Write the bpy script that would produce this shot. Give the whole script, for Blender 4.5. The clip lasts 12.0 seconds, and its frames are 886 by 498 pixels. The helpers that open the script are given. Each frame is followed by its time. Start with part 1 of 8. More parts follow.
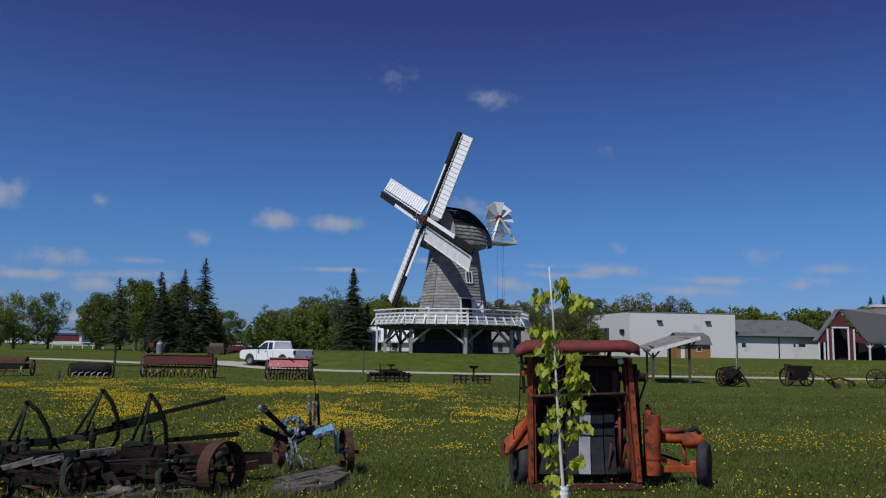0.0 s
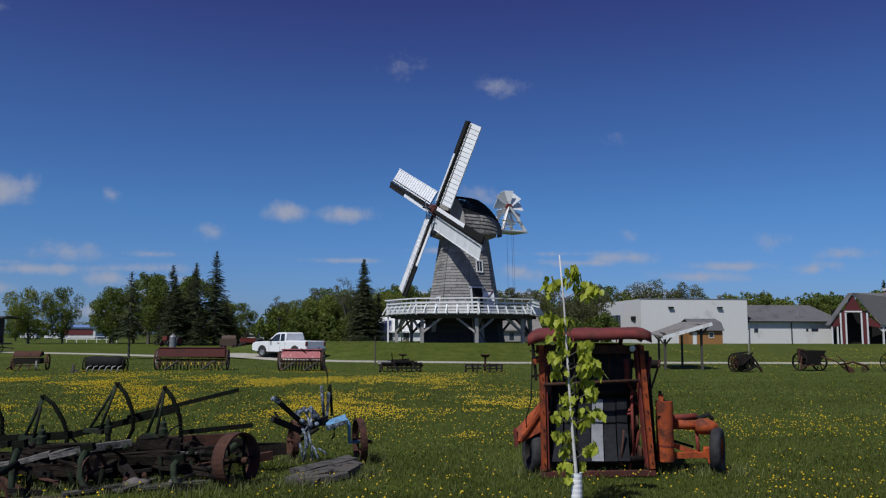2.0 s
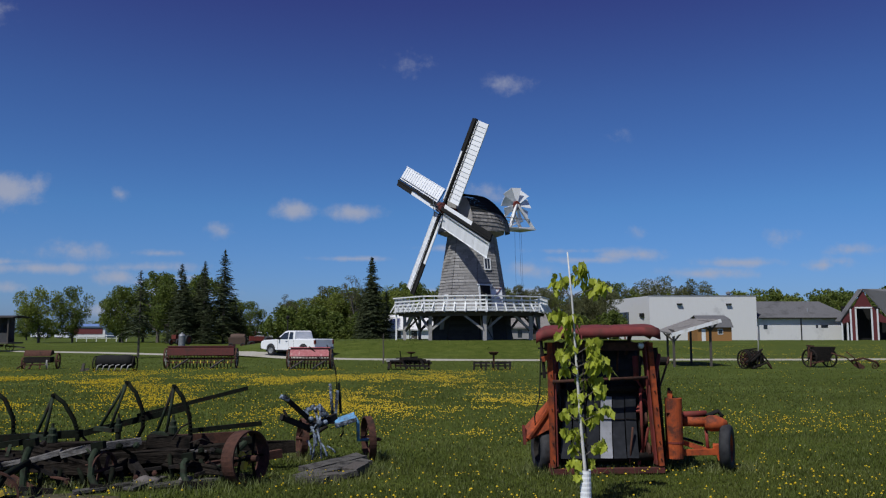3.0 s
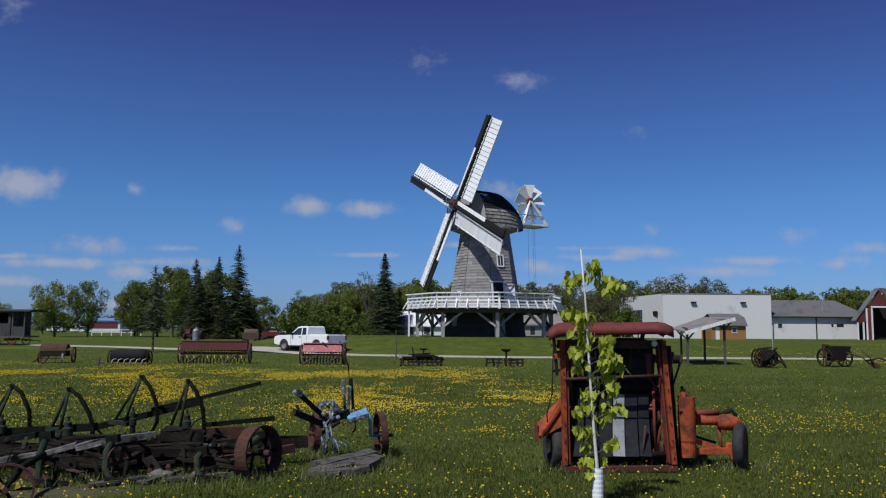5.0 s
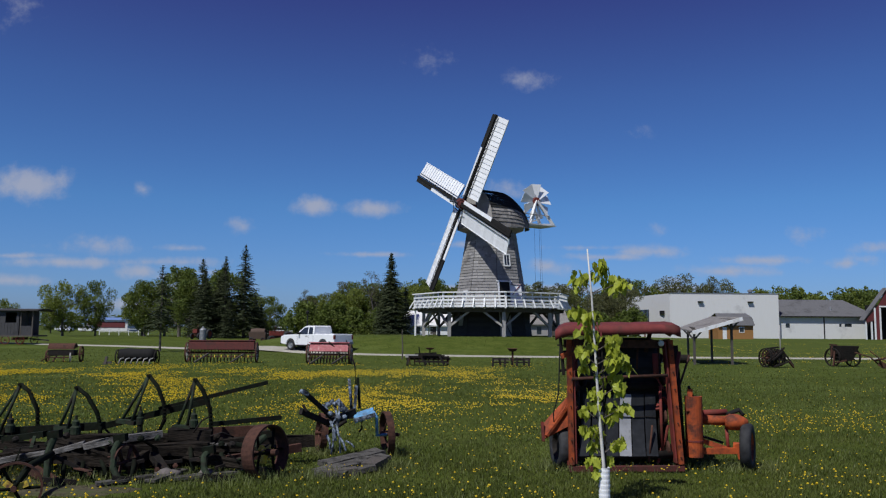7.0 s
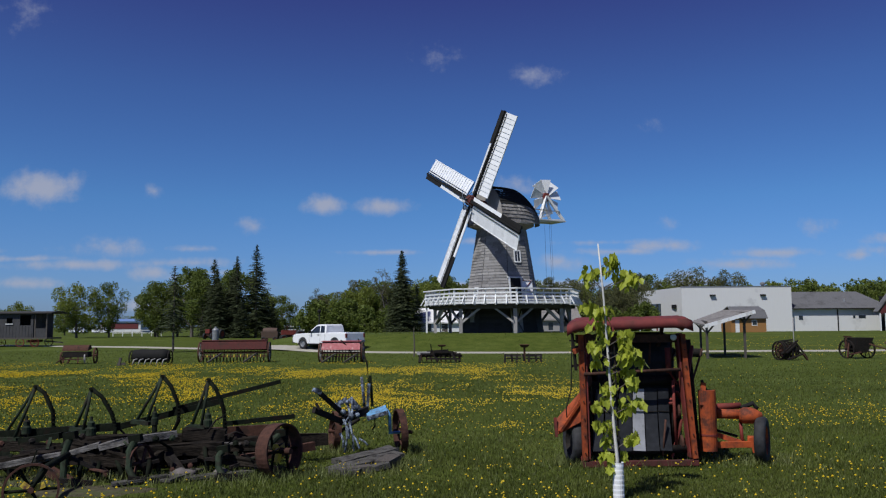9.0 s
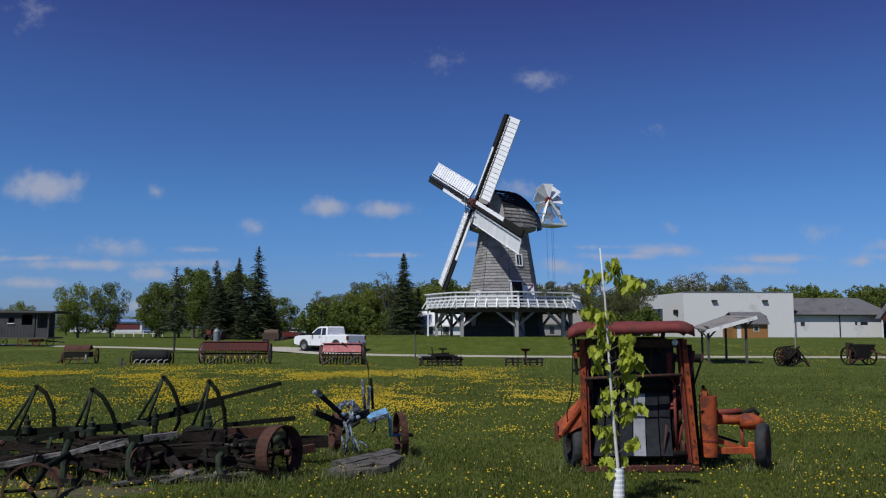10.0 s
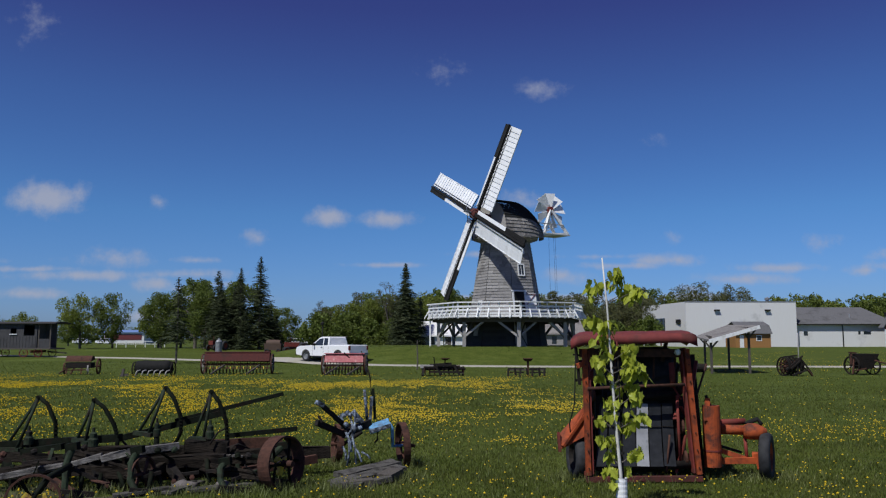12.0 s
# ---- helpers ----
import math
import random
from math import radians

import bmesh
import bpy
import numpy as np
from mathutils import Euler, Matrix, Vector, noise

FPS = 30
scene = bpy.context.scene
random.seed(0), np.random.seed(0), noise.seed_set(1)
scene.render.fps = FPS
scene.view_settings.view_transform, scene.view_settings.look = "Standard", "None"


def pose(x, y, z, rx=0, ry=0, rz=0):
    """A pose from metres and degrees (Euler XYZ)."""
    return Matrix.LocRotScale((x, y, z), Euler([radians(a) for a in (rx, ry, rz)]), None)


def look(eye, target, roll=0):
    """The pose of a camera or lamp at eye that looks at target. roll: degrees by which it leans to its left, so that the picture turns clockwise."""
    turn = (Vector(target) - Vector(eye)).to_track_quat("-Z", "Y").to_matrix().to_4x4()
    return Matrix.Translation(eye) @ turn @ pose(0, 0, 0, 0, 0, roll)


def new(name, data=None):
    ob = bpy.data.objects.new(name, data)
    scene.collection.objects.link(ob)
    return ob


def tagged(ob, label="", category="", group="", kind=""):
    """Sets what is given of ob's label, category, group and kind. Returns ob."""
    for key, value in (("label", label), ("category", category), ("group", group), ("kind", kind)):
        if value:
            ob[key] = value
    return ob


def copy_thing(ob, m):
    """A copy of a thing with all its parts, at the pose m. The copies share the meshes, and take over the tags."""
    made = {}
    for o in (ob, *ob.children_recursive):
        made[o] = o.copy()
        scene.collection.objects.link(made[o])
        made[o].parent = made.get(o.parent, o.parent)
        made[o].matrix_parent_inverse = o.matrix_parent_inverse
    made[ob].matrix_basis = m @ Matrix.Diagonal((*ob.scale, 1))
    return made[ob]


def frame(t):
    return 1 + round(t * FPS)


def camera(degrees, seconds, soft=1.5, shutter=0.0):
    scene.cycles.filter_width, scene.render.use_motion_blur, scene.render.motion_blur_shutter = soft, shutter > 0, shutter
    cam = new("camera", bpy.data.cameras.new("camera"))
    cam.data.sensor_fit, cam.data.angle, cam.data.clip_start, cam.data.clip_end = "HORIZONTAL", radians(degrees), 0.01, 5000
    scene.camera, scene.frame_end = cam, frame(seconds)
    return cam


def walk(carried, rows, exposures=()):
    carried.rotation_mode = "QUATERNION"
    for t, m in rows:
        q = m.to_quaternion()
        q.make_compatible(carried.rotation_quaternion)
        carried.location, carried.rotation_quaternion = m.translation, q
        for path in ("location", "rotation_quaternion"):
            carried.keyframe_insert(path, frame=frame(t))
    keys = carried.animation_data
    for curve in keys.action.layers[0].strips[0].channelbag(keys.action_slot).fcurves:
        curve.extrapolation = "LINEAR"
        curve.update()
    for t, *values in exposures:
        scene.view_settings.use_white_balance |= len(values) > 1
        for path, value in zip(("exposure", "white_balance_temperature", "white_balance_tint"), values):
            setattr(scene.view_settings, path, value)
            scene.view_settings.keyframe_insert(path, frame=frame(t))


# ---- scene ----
EYE = 1.7
cam = camera(58.0, 12.0, soft=1.2)
walk(cam, [
    (0.0, pose(0, 0, EYE, 96.895, -0.899, -3.806)),
    (0.5, pose(0, 0, EYE, 96.804, -0.827, -3.564)),
    (1.0, pose(0, 0, EYE, 96.598, -0.689, -3.155)),
    (1.5, pose(0, 0, EYE, 96.459, -0.288, -3.185)),
    (2.0, pose(0, 0, EYE, 96.138, -0.150, -2.998)),
    (2.5, pose(0, 0, EYE, 96.165, -0.059, -2.734)),
    (3.0, pose(0, 0, EYE, 95.973, 0.058, -2.415)),
    (5.0, pose(0, 0, EYE, 95.727, -0.333, -1.516)),
    (5.5, pose(0, 0, EYE, 95.613, -0.266, -1.250)),
    (6.0, pose(0, 0, EYE, 95.874, -0.365, -1.169)),
    (6.5, pose(0, 0, EYE, 95.918, -0.296, -1.193)),
    (7.0, pose(0, 0, EYE, 95.690, -0.359, -1.062)),
    (9.0, pose(0, 0, EYE, 95.479, 0.397, -0.242)),
    (9.5, pose(0, 0, EYE, 95.590, 0.090, -0.363)),
    (10.0, pose(0, 0, EYE, 95.702, -0.094, -0.153)),
    (10.5, pose(0, 0, EYE, 96.135, -0.096, -0.005)),
    (11.0, pose(0, 0, EYE, 96.255, -0.095, -0.004)),
    (11.5, pose(0, 0, EYE, 96.434, 0.097, -0.076)),
    (12.0, pose(0, 0, EYE, 96.414, 0.0, 0.0)),
], exposures=[(0.0, -0.29, 5950, 8), (2.0, -0.25, 5950, 8), (3.0, -0.18, 5950, 8), (6.0, -0.11, 5950, 8), (12.0, -0.14, 5950, 8)])

# ---- daylight ----
SUN_TO = Vector((-0.36, -0.45, 0.82)).normalized()   # the way to the sun, behind the viewer and to the side
sun_data = bpy.data.lights.new("sun", "SUN")
sun_data.energy, sun_data.angle, sun_data.color = 4.5, radians(0.55), (1.0, 0.95, 0.87)
sun_lamp = new("sun", sun_data)
sun_lamp.matrix_world = look((-30, -60, 60), Vector((-30, -60, 60)) - SUN_TO)


def link(tree, a, b):
    tree.links.new(a, b)


def make_world():
    world = bpy.data.worlds.new("summer_sky")
    scene.world = world
    world.use_nodes = True
    nt = world.node_tree
    nt.nodes.clear()
    N = nt.nodes.new
    sky = N("ShaderNodeTexSky")
    sky.sky_type, sky.sun_disc = "NISHITA", False
    sky.sun_elevation = math.asin(SUN_TO.z)
    sky.sun_rotation = math.atan2(SUN_TO.x, SUN_TO.y)
    sky.altitude, sky.air_density, sky.dust_density, sky.ozone_density = 300, 0.85, 0.9, 2.8
    hue = N("ShaderNodeHueSaturation")
    hue.inputs["Saturation"].default_value = 1.08
    tint = N("ShaderNodeMix"); tint.data_type, tint.blend_type = "RGBA", "MULTIPLY"
    tint.inputs["Factor"].default_value = 1.0
    tint.inputs["B"].default_value = (1.96, 2.16, 2.94, 1)
    link(nt, sky.outputs[0], tint.inputs["A"])
    co = N("ShaderNodeTexCoord")
    sep = N("ShaderNodeSeparateXYZ")
    link(nt, co.outputs["Generated"], sep.inputs[0])
    # polarised look of the air: pale and bright low down, deep violet blue higher up
    half = N("ShaderNodeMapRange"); half.inputs[2].default_value = 0.5
    link(nt, sep.outputs[2], half.inputs[0])
    air = N("ShaderNodeValToRGB")
    for k, (at, rgb) in enumerate(((0.0, (0.51, 0.56, 0.63)), (0.3, (0.54, 0.62, 0.60)), (0.56, (0.53, 0.51, 0.53)), (0.78, (0.49, 0.35, 0.43)), (1.0, (0.47, 0.31, 0.40)))):
        stop = air.color_ramp.elements[k] if k < 2 else air.color_ramp.elements.new(at)
        stop.position, stop.color = at, (*rgb, 1)
    link(nt, half.outputs[0], air.inputs[0])
    grade = N("ShaderNodeMix"); grade.data_type, grade.blend_type = "RGBA", "MULTIPLY"
    grade.inputs["Factor"].default_value = 1.0
    link(nt, tint.outputs["Result"], grade.inputs["A"]); link(nt, air.outputs[0], grade.inputs["B"])
    link(nt, grade.outputs["Result"], hue.inputs["Color"])
    ab = N("ShaderNodeMath"); ab.operation = "ABSOLUTE"
    link(nt, sep.outputs[1], ab.inputs[0])
    ad = N("ShaderNodeMath"); ad.operation = "ADD"; ad.inputs[1].default_value = 0.02
    link(nt, ab.outputs[0], ad.inputs[0])
    flat = []
    for k in (0, 2):
        d = N("ShaderNodeMath"); d.operation = "DIVIDE"
        link(nt, sep.outputs[k], d.inputs[0]); link(nt, ad.outputs[0], d.inputs[1])
        flat.append(d)
    uv = N("ShaderNodeCombineXYZ")
    link(nt, flat[0].outputs[0], uv.inputs[0]); link(nt, flat[1].outputs[0], uv.inputs[1])
    # small fair-weather clouds: slope sideways, slope upwards, half width, half height, density
    clouds = [
        (-0.003, 0.337, 0.036, 0.022, 0.5), (0.123, 0.312, 0.040, 0.019, 0.56), (0.264, 0.246, 0.024, 0.013, 0.42),
        (-0.492, 0.174, 0.056, 0.024, 1.0), (-0.352, 0.168, 0.016, 0.014, 0.6), (-0.143, 0.150, 0.030, 0.014, 1.0),
        (-0.068, 0.147, 0.038, 0.013, 0.95), (-0.228, 0.124, 0.019, 0.014, 0.7), (-0.404, 0.098, 0.060, 0.016, 0.65),
        (0.097, 0.172, 0.036, 0.015, 0.65), (0.284, 0.126, 0.026, 0.012, 0.5), (0.468, 0.117, 0.034, 0.014, 0.5),
        (0.276, 0.096, 0.050, 0.010, 0.8), (-0.350, 0.067, 0.034, 0.011, 0.85), (0.147, 0.077, 0.044, 0.013, 0.7),
        (-0.518, 0.397, 0.035, 0.030, 0.5), (-0.506, 0.055, 0.062, 0.009, 0.8), (0.445, 0.088, 0.026, 0.007, 0.5)]
    rnd = random.Random(5)
    for k in range(34):
        v = rnd.uniform(0.02, 0.105)
        clouds.append((rnd.uniform(-0.75, 0.75), v, rnd.uniform(0.03, 0.09), rnd.uniform(0.004, 0.010), rnd.uniform(0.7, 1.05) * (1.15 - 4 * v)))
    warp = N("ShaderNodeTexNoise"); warp.inputs["Scale"].default_value = 34; warp.inputs["Detail"].default_value = 6
    warp.inputs["Roughness"].default_value = 0.62
    link(nt, uv.outputs[0], warp.inputs["Vector"])
    best = None
    for u, v, a, b, s in clouds:
        sub = N("ShaderNodeVectorMath"); sub.operation = "SUBTRACT"; sub.inputs[1].default_value = (u, v, 0)
        link(nt, uv.outputs[0], sub.inputs[0])
        mul = N("ShaderNodeVectorMath"); mul.operation = "MULTIPLY"; mul.inputs[1].default_value = (1 / a, 1 / b, 0)
        link(nt, sub.outputs[0], mul.inputs[0])
        ln = N("ShaderNodeVectorMath"); ln.operation = "LENGTH"
        link(nt, mul.outputs[0], ln.inputs[0])
        mp = N("ShaderNodeMapRange"); mp.inputs[1].default_value = 1.5; mp.inputs[2].default_value = 0.1
        mp.inputs[3].default_value = 0.0; mp.inputs[4].default_value = s
        link(nt, ln.outputs["Value"], mp.inputs[0])
        if best is None:
            best = mp.outputs[0]
        else:
            mx = N("ShaderNodeMath"); mx.operation = "MAXIMUM"
            link(nt, best, mx.inputs[0]); link(nt, mp.outputs[0], mx.inputs[1])
            best = mx.outputs[0]
    cut = N("ShaderNodeMath"); cut.operation = "MULTIPLY_ADD"; cut.inputs[1].default_value = 1.15; cut.inputs[2].default_value = -0.8
    link(nt, warp.outputs[0], cut.inputs[0])
    sm = N("ShaderNodeMath"); sm.operation = "ADD"
    link(nt, cut.outputs[0], sm.inputs[0]); link(nt, best, sm.inputs[1])
    dens = N("ShaderNodeMapRange"); dens.interpolation_type = "SMOOTHSTEP"
    dens.inputs[1].default_value, dens.inputs[2].default_value, dens.inputs[4].default_value = 0.0, 0.75, 0.8
    link(nt, sm.outputs[0], dens.inputs[0])
    mix = N("ShaderNodeMix"); mix.data_type = "RGBA"
    mix.inputs["B"].default_value = (8.0, 7.9, 9.0, 1)
    link(nt, dens.outputs[0], mix.inputs["Factor"]); link(nt, hue.outputs[0], mix.inputs["A"])
    bg = N("ShaderNodeBackground"); bg.inputs["Strength"].default_value = 0.054
    out = N("ShaderNodeOutputWorld")
    link(nt, mix.outputs["Result"], bg.inputs[0]); link(nt, bg.outputs[0], out.inputs[0])


make_world()


# ---- materials ----
def mat(name, a, b, scale=6.0, rough=0.7, metal=0.0, bump=0.3, stretch=(1, 1, 1), stain=None, amount=0.5, stain_scale=1.3, vary=0.15, island=0.0, spec=0.5, depth=0.01):
    """Two tones in a fine grain, a broad stain with a shape of its own, a light relief."""
    m = bpy.data.materials.new(name)
    m.use_nodes = True
    nt = m.node_tree
    N = nt.nodes.new
    bsdf = nt.nodes["Principled BSDF"]
    co = N("ShaderNodeTexCoord")
    mp = N("ShaderNodeMapping"); mp.inputs["Scale"].default_value = stretch
    link(nt, co.outputs["Object"], mp.inputs[0])
    n1 = N("ShaderNodeTexNoise"); n1.inputs["Scale"].default_value = scale; n1.inputs["Detail"].default_value = 5
    link(nt, mp.outputs[0], n1.inputs["Vector"])
    r1 = N("ShaderNodeMapRange"); r1.inputs[1].default_value, r1.inputs[2].default_value = 0.3, 0.7
    link(nt, n1.outputs[0], r1.inputs[0])
    mx = N("ShaderNodeMix"); mx.data_type = "RGBA"
    mx.inputs["A"].default_value, mx.inputs["B"].default_value = (*a, 1), (*b, 1)
    link(nt, r1.outputs[0], mx.inputs["Factor"])
    colour = mx.outputs["Result"]
    if stain:
        n2 = N("ShaderNodeTexNoise"); n2.inputs["Scale"].default_value = stain_scale; n2.inputs["Detail"].default_value = 7
        n2.inputs["Roughness"].default_value = 0.65
        link(nt, co.outputs["Object"], n2.inputs["Vector"])
        r2 = N("ShaderNodeMapRange"); r2.inputs[1].default_value, r2.inputs[2].default_value = 0.66 - 0.3 * amount, 0.78 - 0.2 * amount
        link(nt, n2.outputs[0], r2.inputs[0])
        m2 = N("ShaderNodeMix"); m2.data_type = "RGBA"; m2.inputs["B"].default_value = (*stain, 1)
        link(nt, r2.outputs[0], m2.inputs["Factor"]); link(nt, colour, m2.inputs["A"])
        colour = m2.outputs["Result"]
    if vary or island:
        src = N("ShaderNodeObjectInfo").outputs["Random"] if not island else N("ShaderNodeNewGeometry").outputs["Random Per Island"]
        rr = N("ShaderNodeMapRange"); amp = island or vary
        rr.inputs[3].default_value, rr.inputs[4].default_value = 1 - amp, 1 + amp
        link(nt, src, rr.inputs[0])
        hv = N("ShaderNodeHueSaturation")
        link(nt, rr.outputs[0], hv.inputs["Value"]); link(nt, colour, hv.inputs["Color"])
        colour = hv.outputs[0]
    link(nt, colour, bsdf.inputs["Base Color"])
    rg = N("ShaderNodeMapRange"); rg.inputs[3].default_value, rg.inputs[4].default_value = max(0.05, rough - 0.12), min(1, rough + 0.12)
    link(nt, n1.outputs[0], rg.inputs[0]); link(nt, rg.outputs[0], bsdf.inputs["Roughness"])
    bsdf.inputs["Metallic"].default_value = metal
    bsdf.inputs["Specular IOR Level"].default_value = spec
    if bump:
        bp = N("ShaderNodeBump"); bp.inputs["Strength"].default_value = bump; bp.inputs["Distance"].default_value = depth
        link(nt, n1.outputs[0], bp.inputs["Height"]); link(nt, bp.outputs[0], bsdf.inputs["Normal"])
    return m


def leafy(name, a, b, thin=0.45, island=0.35, rough=0.55):
    """Leaves and blades: tone by leaf, some light shining through."""
    m = mat(name, a, b, scale=0.5, rough=rough, bump=0, vary=0, island=island, spec=0.25)
    nt = m.node_tree
    bsdf = nt.nodes["Principled BSDF"]
    tr = nt.nodes.new("ShaderNodeBsdfTranslucent")
    src = bsdf.inputs["Base Color"].links[0].from_socket
    link(nt, src, tr.inputs["Color"])
    ms = nt.nodes.new("ShaderNodeMixShader"); ms.inputs[0].default_value = thin
    link(nt, bsdf.outputs[0], ms.inputs[1]); link(nt, tr.outputs[0], ms.inputs[2])
    link(nt, ms.outputs[0], nt.nodes["Material Output"].inputs["Surface"])
    return m


def glassy(name, tint=(0.02, 0.025, 0.03)):
    m = mat(name, tint, tuple(c * 1.4 for c in tint), rough=0.12, bump=0, vary=0.1, spec=0.7)
    return m


